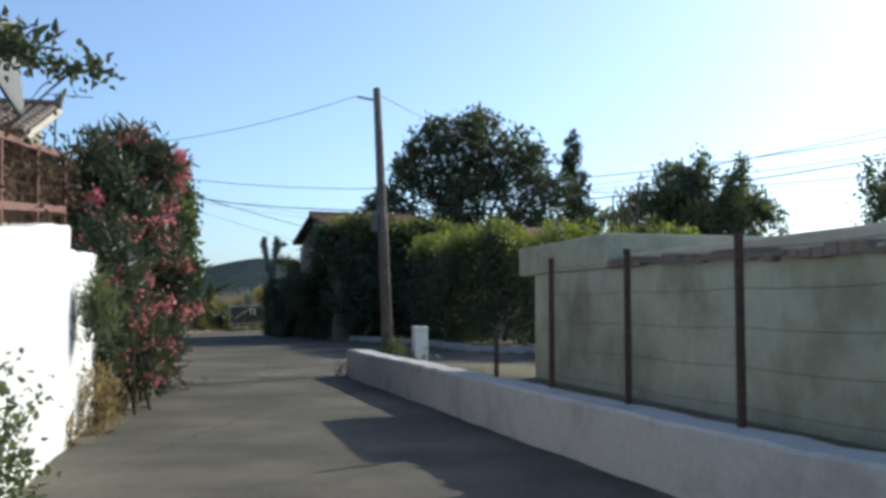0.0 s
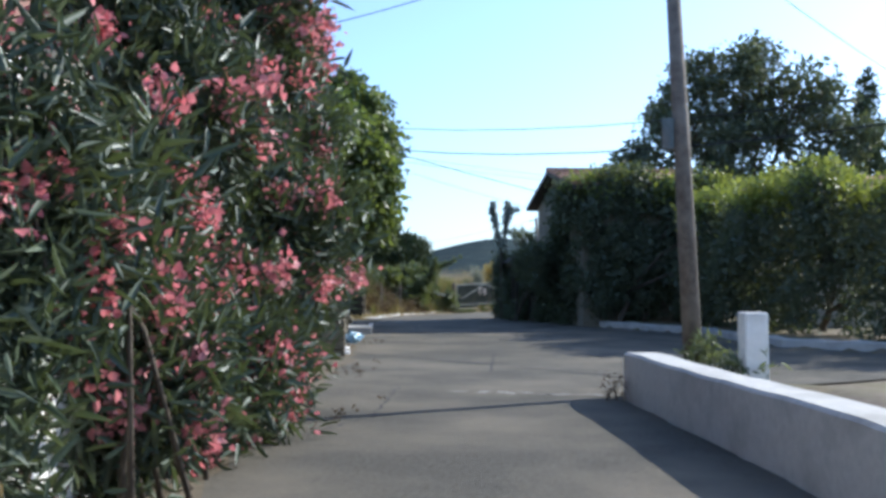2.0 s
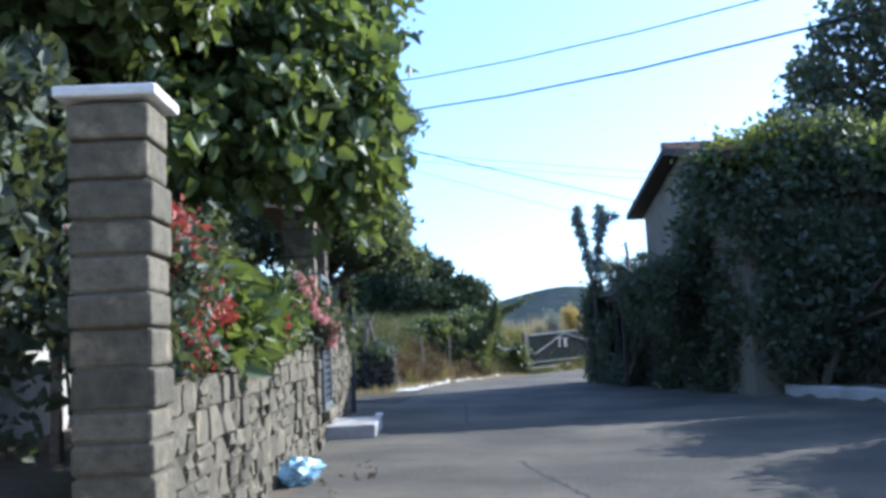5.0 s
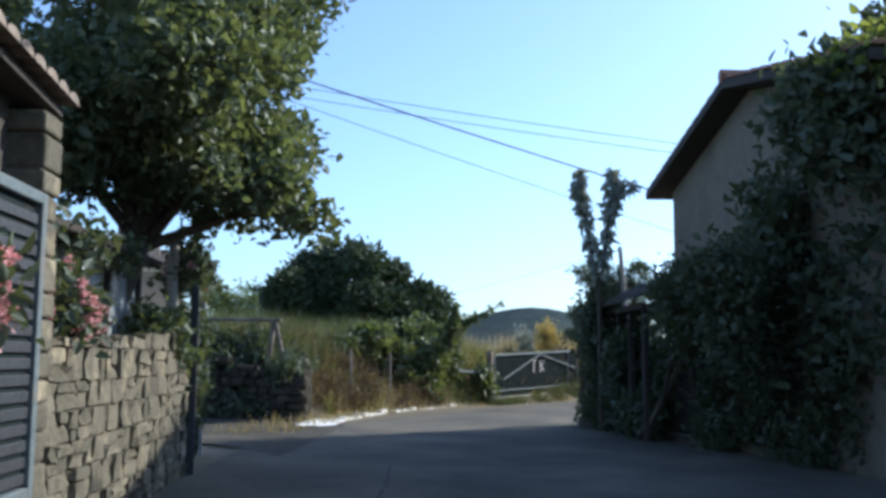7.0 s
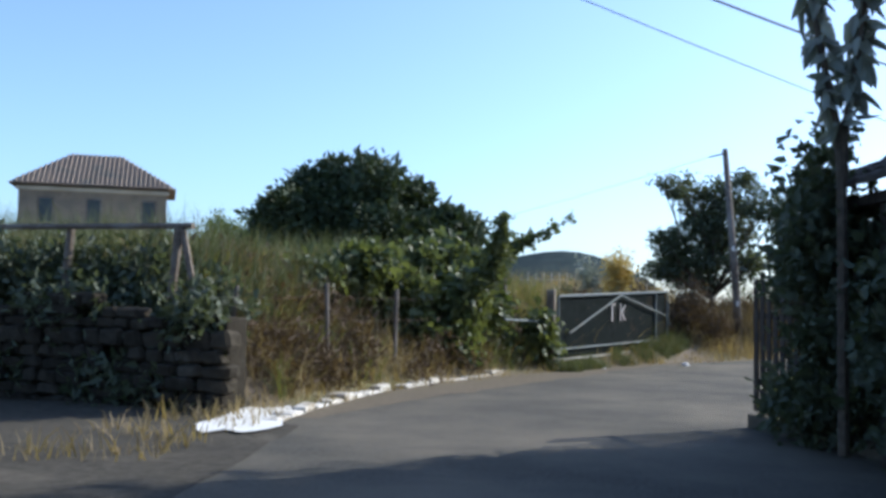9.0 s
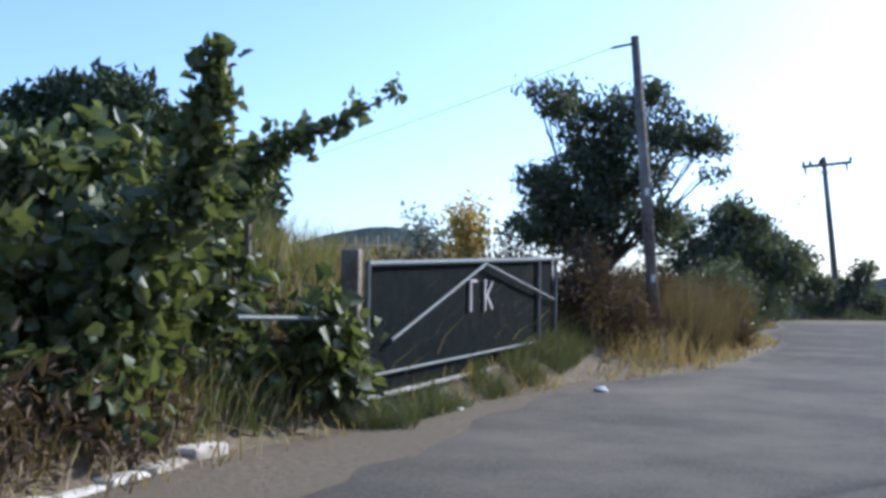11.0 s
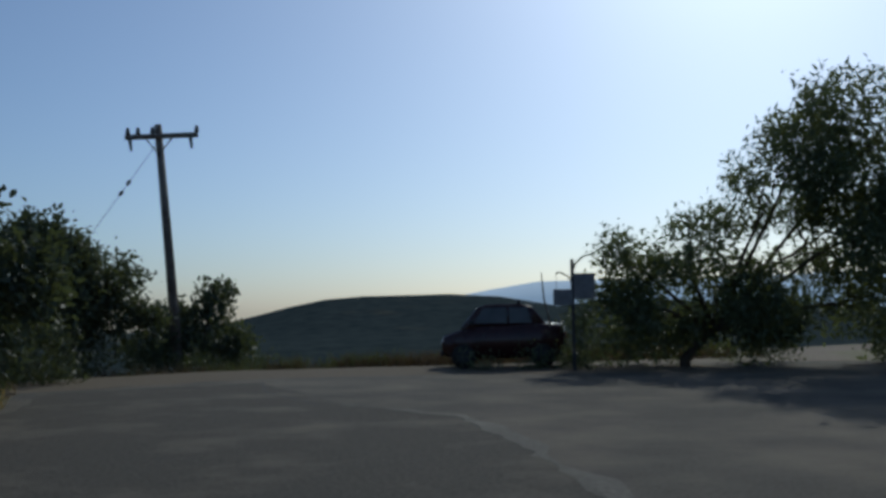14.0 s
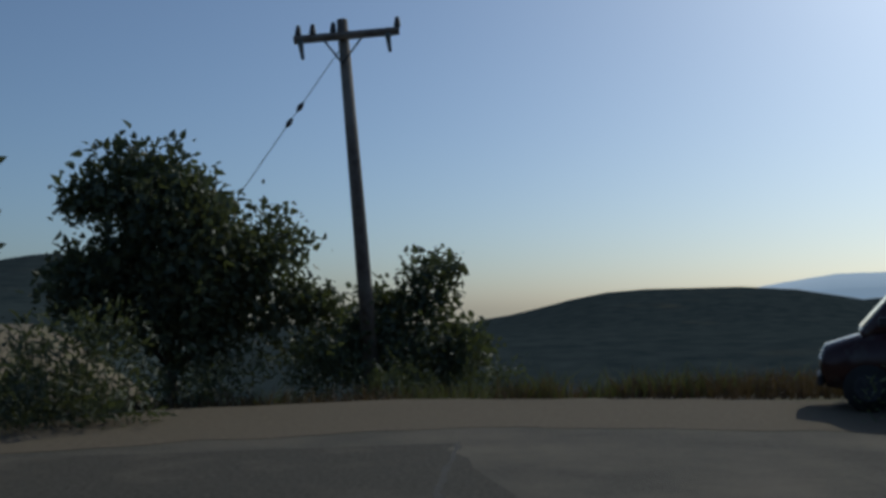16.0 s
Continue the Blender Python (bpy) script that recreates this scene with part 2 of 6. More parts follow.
def boxed(x0, x1, y0, y1, z0, z1, bevel=0.0, m=None):
    bm = bmesh.new()
    box(bm, x0, x1, y0, y1, z0, z1, bevel, m)
    return bm


def tube(bm, points, radii, sides=8):
    """A tapered tube along points, closed at both ends."""
    pts = [Vector(p) for p in points]
    if isinstance(radii, (int, float)):
        radii = [radii] * len(pts)
    rings = []
    for n, p in enumerate(pts):
        ahead = (pts[min(n + 1, len(pts) - 1)] - pts[max(n - 1, 0)]).normalized()
        side = ahead.cross(Vector((0.3, 0.8, 0.52)) if abs(ahead.z) > 0.8 else Vector((0, 0, 1))).normalized()
        up = side.cross(ahead)
        rings.append([bm.verts.new(p + radii[n] * (math.cos(a) * side + math.sin(a) * up)) for a in [2 * math.pi * k / sides for k in range(sides)]])
    for a, b in zip(rings, rings[1:]):
        for k in range(sides):
            bm.faces.new((a[k], a[(k + 1) % sides], b[(k + 1) % sides], b[k]))
    bm.faces.new(rings[0][::-1])
    bm.faces.new(rings[-1])
    return bm


def tubed(points, radii, sides=8):
    return tube(bmesh.new(), points, radii, sides)


def along(p, q, z=0.0):
    """A frame at p whose x runs to q, level; y points to the left of the way."""
    a = math.atan2(q[1] - p[1], q[0] - p[0])
    return pose(p[0], p[1], z, 0, 0, math.degrees(a))


def sag(a, b, drop, n=14):
    a, b = Vector(a), Vector(b)
    return [a.lerp(b, k / n) - Vector((0, 0, drop * 4 * (k / n) * (1 - k / n))) for k in range(n + 1)]


# ---- plants ----
def leaves_mesh(name, blobs, count, length, width, mat, seed, shell=0.6, clump=0.2, per=10, up=0.3, droop=0.0, fold=0.25, jitter=0.35, lumps=14, lump=0.42):
    """Many folded leaves. Each ellipsoid (x, y, z, rx, ry, rz) carries smaller lumps on its surface, each lump carries clumps of leaves: an uneven outline with gaps."""
    rng = np.random.default_rng(seed)
    blobs = np.array(blobs, float)
    subs = []
    for q in blobs:
        d = rng.normal(size=(lumps, 3))
        d /= np.linalg.norm(d, axis=1)[:, None]
        r = lump * (0.6 + 0.7 * rng.random(lumps))
        subs.append(np.concatenate([q[:3] + d * q[3:] * (0.75 + 0.25 * rng.random(lumps))[:, None], q[3:] * r[:, None]], 1))
        subs.append(np.r_[q[:3], q[3:] * 0.75][None])
    blobs = np.concatenate(subs)
    vol = np.prod(blobs[:, 3:], axis=1) ** 0.72
    nc = max(1, count // per)
    pick = rng.choice(len(blobs), nc, p=vol / vol.sum())
    d = rng.normal(size=(nc, 3))
    d /= np.linalg.norm(d, axis=1)[:, None]
    rad = (shell + (1 - shell) * rng.random(nc)) * (1 + 0.07 * rng.normal(size=nc))
    cc = blobs[pick, :3] + d * blobs[pick, 3:] * rad[:, None]
    c = np.repeat(cc, per, axis=0)
    out = np.repeat(d, per, axis=0)
    n = len(c)
    p = c + rng.normal(size=(n, 3)) * clump
    way = rng.normal(size=(n, 3)) * 0.8 + out * 0.7
    way[:, 2] += up - droop
    way /= np.linalg.norm(way, axis=1)[:, None]
    nor = rng.normal(size=(n, 3)) + np.array([0, 0, 0.7])
    side = np.cross(way, nor)
    side /= np.linalg.norm(side, axis=1)[:, None] + 1e-9
    nor = np.cross(side, way)
    size = 1 + jitter * rng.normal(size=n).clip(-2, 2)
    L, W = (length * size)[:, None], (width * size)[:, None]
    bend = -nor * L * 0.07
    pts = [p, p + way * L * 0.28 + side * W * 0.5 + nor * W * fold, p + way * L * 0.68 + side * W * 0.34 + nor * W * fold * 0.6 + bend,
           p + way * L + bend * 2.4, p + way * L * 0.68 - side * W * 0.34 + nor * W * fold * 0.6 + bend, p + way * L * 0.28 - side * W * 0.5 + nor * W * fold]
    verts = np.stack(pts, 1).reshape(-1, 3)
    me = bpy.data.meshes.new(name)
    me.vertices.add(6 * n)
    me.vertices.foreach_set("co", verts.ravel())
    i = np.arange(n) * 6
    quads = np.stack([i, i + 1, i + 2, i + 3, i, i + 3, i + 4, i + 5], 1).ravel()
    me.loops.add(8 * n)
    me.loops.foreach_set("vertex_index", quads.astype(np.int32))
    me.polygons.add(2 * n)
    me.polygons.foreach_set("loop_start", np.arange(2 * n, dtype=np.int32) * 4)
    me.polygons.foreach_set("loop_total", np.full(2 * n, 4, dtype=np.int32))
    me.materials.append(mat)
    me.update(calc_edges=True)
    return me


def limbs(base, blobs, r0, seed, fork=0.35):
    """A trunk that leans and forks towards the blobs of the crown, in one mesh."""
    rng = random.Random(seed)
    bm = bmesh.new()
    b = Vector(base)
    mid = Vector((sum(q[0] for q in blobs) / len(blobs), sum(q[1] for q in blobs) / len(blobs), sum(q[2] for q in blobs) / len(blobs)))
    knee = b.lerp(mid, fork) + Vector((rng.uniform(-0.1, 0.1), rng.uniform(-0.1, 0.1), 0))
    tube(bm, [b - Vector((0, 0, 0.25)), b + Vector((0, 0, 0.15)), b.lerp(knee, 0.5) + Vector((rng.uniform(-0.08, 0.08), rng.uniform(-0.08, 0.08), 0)), knee], [r0 * 1.35, r0 * 1.1, r0 * 0.9, r0 * 0.8], 9)
    for q in blobs:
        tip = Vector(q[:3]) + Vector((0, 0, q[5] * 0.3))
        m1 = knee.lerp(tip, 0.5) + Vector((rng.uniform(-0.3, 0.3), rng.uniform(-0.3, 0.3), rng.uniform(0, 0.3)))
        tube(bm, [knee - Vector((0, 0, 0.1)), m1, tip], [r0 * 0.55, r0 * 0.33, r0 * 0.1], 6)
        for k in range(3):
            s = m1.lerp(tip, 0.2 + 0.25 * k)
            e = Vector(q[:3]) + Vector((rng.uniform(-1, 1) * q[3] * 0.7, rng.uniform(-1, 1) * q[4] * 0.7, rng.uniform(-0.3, 0.7) * q[5]))
            tube(bm, [s, s.lerp(e, 0.55) + Vector((0, 0, 0.1)), e], [r0 * 0.2, r0 * 0.13, r0 * 0.04], 5)
    return bm


def tree(name, label, base, blobs, r0, leaf, count, length, width, seed, shell=0.6, clump=0.35, category="tree", group="", bark=None, fork=0.35, **more):
    ob = thing(name, label, category, pose(*base), group)
    inv = Vector(base)
    rel = [(q[0] - inv.x, q[1] - inv.y, q[2] - inv.z, *q[3:]) for q in blobs]
    part("trunk", limbs((0, 0, 0), rel, r0, seed, fork), bark or M_BARK, ob, smooth=True)
    link("crown", leaves_mesh("crown", rel, count, length, width, leaf, seed, shell, clump, **more), ob)
    return ob


def blades_mesh(name, spots, mat, seed, height=0.5, width=0.012, lean=0.35, jitter=0.4):
    """Upright bent grass blades at the given spots."""
    rng = np.random.default_rng(seed)
    s = np.array(spots, float)
    n = len(s)
    a = rng.random(n) * 2 * math.pi
    side = np.stack([np.cos(a), np.sin(a), 0 * a], 1)
    tilt = rng.normal(size=(n, 3)) * lean
    tilt[:, 2] = 1
    h = (height * (1 + jitter * rng.normal(size=n).clip(-1.8, 2)))[:, None]
    w = width * (0.7 + 0.6 * rng.random(n))[:, None]
    mid = s + tilt * h * [0.45, 0.45, 0.6]
    verts = np.stack([s - side * w, s + side * w, mid - side * w * 0.7, mid + side * w * 0.7, s + tilt * h * [1.2, 1.2, 1.0]], 1).reshape(-1, 3)
    i = np.arange(n) * 5
    me = bpy.data.meshes.new(name)
    me.vertices.add(5 * n)
    me.vertices.foreach_set("co", verts.ravel())
    tri = np.stack([i, i + 1, i + 3, i, i + 3, i + 2, i + 2, i + 3, i + 4], 1).ravel()
    me.loops.add(9 * n)
    me.loops.foreach_set("vertex_index", tri.astype(np.int32))
    me.polygons.add(3 * n)
    me.polygons.foreach_set("loop_start", np.arange(3 * n, dtype=np.int32) * 3)
    me.polygons.foreach_set("loop_total", np.full(3 * n, 3, dtype=np.int32))
    me.materials.append(mat)
    me.update(calc_edges=True)
    return me

# ---- ground and road ----
ROAD_L = [(-2.2, -14), (-2.6, 2), (-3.5, 8.1), (-4.15, 11.0), (-4.75, 13.4), (-5.6, 19.2), (-6.4, 21.2), (-7.2, 24.0), (-8.6, 28.5), (-9.95, 32.6), (-11.05, 35.7), (-12.45, 39.7), (-13.0, 41.2),
          (-14.0, 44.6), (-14.6, 48.0), (-14.9, 51.7), (-14.8, 54.4), (-14.2, 57.2), (-13.4, 59.4), (-12.6, 61.2), (-11.1, 64.3), (-9.0, 67.1), (-7.4, 71.0), (-6.4, 74.0), (-5.9, 79.5), (-4.4, 83.0), (-3.9, 87.4)]
ROAD_R = [(5.6, -14), (3.2, 3.0), (0.68, 11.45), (-2.2, 21.1), (-1.0, 22.0), (4.0, 26.5), (9.0, 27.5), (4.4, 29.6), (0.9, 32.2), (-0.9, 38.0), (-4.3, 43.0), (-9.6, 52.2), (-8.6, 54.0),
          (0.0, 58.0), (16.0, 64.0), (24.0, 74.0), (14.5, 84.3), (9.3, 87.0), (5.8, 88.0), (3.7, 89.1), (0.4, 90.8)]


def dense(line, step, wobble=0.0, seed=1):
    rng, out = random.Random(seed), []
    for a, b in zip(line, line[1:]):
        n = max(1, int(math.dist(a, b) / step))
        out += [(a[0] + (b[0] - a[0]) * k / n + rng.uniform(-wobble, wobble), a[1] + (b[1] - a[1]) * k / n + rng.uniform(-wobble, wobble)) for k in range(n)]
    return out + [line[-1]]


def left_of(x, y):
    """How far each point lies to the left of the lane's left edge."""
    ys = np.array([p[1] for p in ROAD_L])
    xs = np.array([p[0] for p in ROAD_L])
    return np.interp(y, ys, xs) - x


def smooth(a, b, v):
    t = np.clip((v - a) / (b - a), 0, 1)
    return t * t * (3 - 2 * t)


def ground_height(x, y):
    x, y = np.asarray(x, float), np.asarray(y, float)
    h = np.full(np.broadcast(x, y).shape, -0.03)
    d = left_of(x, y)
    # the field bank beside the bend
    bank = smooth(0.2, 2.6, d) * (1.35 + 0.3 * smooth(66, 58, y)) + np.clip(d - 3, 0, 40) * 0.03
    h = h + bank * smooth(50.95, 51.8, y + 0.1 * (x + 15.75)) * (1 - 0.8 * smooth(62.5, 69, y)) * (1 - smooth(92, 110, y))
    # gardens behind the left walls
    h = h + 0.45 * smooth(0.4, 1.5, d) * (1 - smooth(40, 42, y))
    # the terrace behind the low white wall
    wall_x = 0.68 + (y - 11.45) * (-2.88 / 9.75)
    h = h + 0.46 * smooth(0.62, 0.95, x - wall_x) * (1 - smooth(20.9, 21.15, y) * (1 - smooth(0.2, 3.0, x - wall_x) * 0.0)) * (1 - smooth(19.0, 24.0, y + 0.6 * (x - wall_x)))
    # the gardens behind the far kerb
    kerb_x = np.interp(y, [29.6, 32.2, 38.0, 43.0, 52.4, 56, 60], [4.4, 0.9, -0.9, -4.3, -9.4, -4.0, 6.0])
    h = h + 0.22 * smooth(0.15, 0.5, x - kerb_x) * smooth(29.6, 30.2, y) * (1 - smooth(52, 54, y))
    # the far side falls away past the shoulder
    fall = np.clip(y - (90.5 + 0.02 * np.abs(x)), 0, 1e5)
    h = h - np.minimum(fall * 0.22, 6 + fall * 0.07) * smooth(-30, -8, x)
    h = h + 2.1 * smooth(68, 94, y) * smooth(-10, -16, x) * (1 - smooth(105, 150, y))
    r, az = np.hypot(x + 5, y - 55), np.degrees(np.arctan2(-(x + 5), y - 55))
    far = smooth(110, 320, r)
    low = -60 * smooth(150, 900, r) * smooth(18, -2, az)
    hill_n = 43 * np.exp(-((az - 8.8) / 8.0) ** 2) * np.exp(-((r - 620) / 190) ** 2)
    top_s = np.interp(-az, [4, 9, 12.5, 14.7, 16.5, 18.7, 21, 25, 28, 31, 32.5, 34.4, 37, 42, 50], [-50, -25, -12, -7, 0, 7.0, 9.8, 11, 10.5, 8.5, 5.5, -1.2, -12, -20, -25]) + 0.5 * np.sin(np.radians(az * 47))
    hill_s = np.clip(top_s + 58, 0, 90) * np.exp(-((r - 760) / 230) ** 2)
    peak = 96 * np.exp(-((az + 37) / 6.5) ** 2) + 70 * np.exp(-((az + 50) / 9.0) ** 2)
    range_far = peak * np.exp(-((r - 3000) / 500) ** 2) * smooth(18, 0, az)
    h = np.maximum(h * (1 - far) + far * (2.0 * smooth(-2, 14, az)), -75) + low * 1.0 + far * (hill_n + hill_s + range_far)
    return h + 0.05 * np.sin(x * 0.9 + 1.3) * np.sin(y * 0.7) * smooth(0.4, 2.5, np.abs(d)) * (d > 0)


def height(x, y):
    return float(ground_height(np.array([x]), np.array([y]))[0])


def axis(lo, hi, step, end):
    mid = list(np.arange(lo, hi, step))
    a, b, g = [], [], step
    p = lo
    while p > -end:
        g *= 1.14
        p -= g
        a.append(p)
    p, g = mid[-1], step
    while p < end:
        g *= 1.14
        p += g
        b.append(p)
    return np.array(a[::-1] + mid + b)


def build_ground():
    xs, ys = axis(-36, 26, 0.5, 4200), axis(-12, 112, 0.5, 4200)
    gx, gy = np.meshgrid(xs, ys)
    gz = ground_height(gx, gy)
    nx, ny = len(xs), len(ys)
    co = np.stack([gx, gy, gz], -1).reshape(-1, 3)
    i = (np.arange(ny - 1)[:, None] * nx + np.arange(nx - 1)[None]).ravel()
    quads = np.stack([i, i + 1, i + 1 + nx, i + nx], 1)
    me = bpy.data.meshes.new("ground")
    me.vertices.add(len(co))
    me.vertices.foreach_set("co", co.ravel())
    me.loops.add(4 * len(quads))
    me.loops.foreach_set("vertex_index", quads.ravel().astype(np.int32))
    me.polygons.add(len(quads))
    me.polygons.foreach_set("loop_start", np.arange(len(quads), dtype=np.int32) * 4)
    me.polygons.foreach_set("loop_total", np.full(len(quads), 4, dtype=np.int32))
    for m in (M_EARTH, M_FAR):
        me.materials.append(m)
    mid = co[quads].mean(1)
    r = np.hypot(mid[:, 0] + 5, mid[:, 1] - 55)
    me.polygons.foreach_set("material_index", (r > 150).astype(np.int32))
    me.update(calc_edges=True)
    me.shade_smooth()
    tagged(link("ground", me), "dry earth and scrub reaching to wooded hills", "ground", kind="structure")


build_ground()

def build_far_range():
    """A hazy mountain range beyond the wooded hill, kilometres away."""
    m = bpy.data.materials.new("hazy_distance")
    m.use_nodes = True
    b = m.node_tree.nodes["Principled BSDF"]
    # haze is painted: pale blue base plus a self-glow near the sky's tone
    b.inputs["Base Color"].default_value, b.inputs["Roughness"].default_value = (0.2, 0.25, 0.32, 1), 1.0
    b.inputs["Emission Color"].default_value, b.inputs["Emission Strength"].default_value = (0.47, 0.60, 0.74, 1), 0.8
    bm = bmesh.new()
    prev = None
    for k in range(121):
        az = 22 + 0.35 * k
        el = float(np.interp(az, [22, 26, 28, 30, 33, 36, 42, 52, 64], [0.2, 0.6, 1.0, 1.35, 1.8, 1.85, 1.75, 2.0, 1.2])) + 0.05 * noise.noise(Vector((az * 0.9, 3, 0)))
        s, c = math.sin(radians(az)), math.cos(radians(az))
        now = [bm.verts.new((-5 + r * s, 55 + r * c, z)) for r, z in ((3300, -120), (3500, 3500 * math.tan(radians(el)) * 0.55), (3900, 3900 * math.tan(radians(el))))]
        if prev:
            for j in range(2):
                bm.faces.new((prev[j], now[j], now[j + 1], prev[j + 1]))
        prev = now
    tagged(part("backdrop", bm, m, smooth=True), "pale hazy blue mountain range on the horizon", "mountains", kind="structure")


build_far_range()

bm = bmesh.new()
outline = dense(ROAD_L, 0.5, 0.05, 3) + dense(ROAD_R[::-1], 0.5, 0.05, 4)
verts = [bm.verts.new((x, y, 0.0)) for x, y in outline]
bm.faces.new(verts)
bmesh.ops.triangulate(bm, faces=bm.faces[:])
tagged(part("road", bm, M_ROAD), "worn grey asphalt lane and open turning place", "road", kind="structure")

def crack(points, seed, wide=1.0):
    rng = random.Random(seed)
    bm = bmesh.new()
    prev = None
    for x, y in dense(points, 0.12, 0.03, seed):
        w = rng.uniform(0.006, 0.02) * wide
        now = (bm.verts.new((x - w, y - w, 0.004)), bm.verts.new((x + w, y + w, 0.004)))
        if prev:
            bm.faces.new((prev[0], prev[1], now[1], now[0]))
        prev = now
    tagged(part("crack", bm, M_CRACK), "thin dark crack in the asphalt", "crack", kind="structure")


M_CRACK = material("crack_tar", (0.03, 0.028, 0.025), (0.05, 0.047, 0.042), 30, 0.9, None, bump=0.2)
M_OLDROAD = material("old_asphalt", (0.056, 0.052, 0.043), (0.127, 0.117, 0.098), 22, 0.95, (0.175, 0.152, 0.118), 0.6, (0.5, 0.75), 0.9, 60, gloss=0.1)
M_PALEROAD = material("pale_asphalt", (0.1, 0.094, 0.08), (0.2, 0.187, 0.16), 20, 0.95, (0.25, 0.23, 0.19), 0.5, (0.5, 0.75), 0.9, 60, gloss=0.15)
M_PATCH = material("rough_concrete_patch", (0.2, 0.19, 0.165), (0.32, 0.3, 0.27), 18, 0.95, (0.13, 0.12, 0.1), 3, (0.5, 0.65), 0.8, 30)
for n, line in enumerate(([(-5.2, 21.5), (-4.6, 18.4), (-5.0, 16.0)], [(-4.4, 24.0), (-5.2, 28.5), (-7.4, 33.0)], [(-12.0, 57.5), (-9.8, 59.4), (-7.5, 60.6)], [(-1.65, 70.2), (-0.55, 72.8), (0.15, 74.8), (0.95, 77.8)], [(-3.0, 9.5), (-2.6, 14.0)], [(-0.05, 80.4), (0.0, 83.4), (0.7, 86.0)], [(-7.0, 35.0), (-9.5, 38.0), (-11.0, 43.0)])):
    crack(line, 200 + n, 2.6 if n in (3, 5) else 1.0)


def patch(name, label, cx, cy, rx, ry, mat, seed, turn=0.0, z=0.006):
    rng = random.Random(seed)
    bm = bmesh.new()
    ring = []
    for k in range(26):
        a = 2 * math.pi * k / 26
        f = rng.uniform(0.7, 1.12)
        u, v = rx * f * math.cos(a), ry * f * math.sin(a)
        ring.append(bm.verts.new((cx + u * math.cos(turn) - v * math.sin(turn), cy + u * math.sin(turn) + v * math.cos(turn), z)))
    bm.faces.new(ring)
    tagged(part(name, bm, mat), label, "patch", kind="structure")


bm = bmesh.new()
rng = random.Random(21)
for k in range(16):
    cx, cy = -4.25 + 1.85 * k / 15 + rng.uniform(-0.08, 0.08), 21.0 + 0.012 * k + rng.uniform(-0.12, 0.12)
    rx, ry = rng.uniform(0.06, 0.2), rng.uniform(0.03, 0.09)
    bm.faces.new([bm.verts.new((cx + rx * f * math.cos(t), cy + ry * f * math.sin(t), 0.006)) for t, f in [(0.7 * s, rng.uniform(0.6, 1.2)) for s in range(9)]])
tagged(part("road_patch", bm, M_PATCH), "crumbled pale edge of a broken asphalt patch", "patch", kind="structure")
patch("driveway_apron", "whitewashed concrete apron at the driveway", -15.15, 50.5, 0.5, 1.5, M_WASHTOP, 4, 0.25, 0.03)

def strip(name, label, inner, outer, mat, seed, z=0.004):
    """A ragged sheet between two lines of points."""
    bm = bmesh.new()
    ring = dense(inner, 0.3, 0.06, seed) + dense(outer[::-1], 0.55, 0.13, seed + 1)
    bm.faces.new([bm.verts.new((x, y, z)) for x, y in ring])
    bmesh.ops.triangulate(bm, faces=bm.faces[:])
    tagged(part(name, bm, mat), label, "verge", kind="structure")


strip("road_patch", "older rough asphalt over half of the turning place", [(-8.2, 68.6), (-7.1, 71.4), (-6.1, 74.4), (-5.6, 79.0), (-4.2, 82.6), (-3.6, 86.0)], [(-3.2, 67.6), (-1.65, 70.2), (-0.55, 72.8), (0.15, 74.8), (0.95, 77.8), (0.3, 80.4), (0.6, 86.0)], M_OLDROAD, 330, 0.003)
strip("road_patch", "crumbled pale lip along the cracked seam", [(-1.68, 70.2), (-0.58, 72.8), (0.12, 74.8), (0.92, 77.8), (0.27, 80.4)], [(-1.48, 70.2), (-0.36, 72.8), (0.36, 74.8), (1.14, 77.8), (0.36, 80.4)], M_PALEROAD, 340, 0.006)
strip("verge", "sandy earth washed over the asphalt below the bank", [(-15.4, 50.5), (-15.4, 54.0), (-14.6, 58.0), (-13.3, 61.0), (-11.5, 65.8), (-9.6, 70.0), (-8.2, 73.5)], [(-14.5, 50.8), (-14.1, 53.6), (-13.1, 57.4), (-12.3, 60.4), (-10.9, 65.0), (-9.0, 69.6), (-7.6, 73.3)], M_DUST, 300)
strip("verge", "dusty earth at the foot of the oleander and garden wall", [(-4.4, 10.5), (-5.2, 13.5), (-6.2, 17.0), (-7.1, 21.0), (-8.2, 26.0), (-10.4, 33.0)], [(-3.8, 10.5), (-4.4, 13.8), (-5.4, 17.0), (-6.2, 20.6), (-7.2, 25.0), (-9.8, 33.0)], M_DUST, 310)

strip("verge", "bare brown earth shoulder at the outer edge", [(-7.0, 88.6), (-3.0, 90.2), (1.0, 90.8), (5.0, 89.6), (8.5, 87.4), (11.5, 85.0)], [(-7.0, 85.6), (-3.0, 86.6), (1.0, 87.2), (4.6, 85.8), (7.6, 83.6), (10.5, 81.4)], M_DUST, 320)

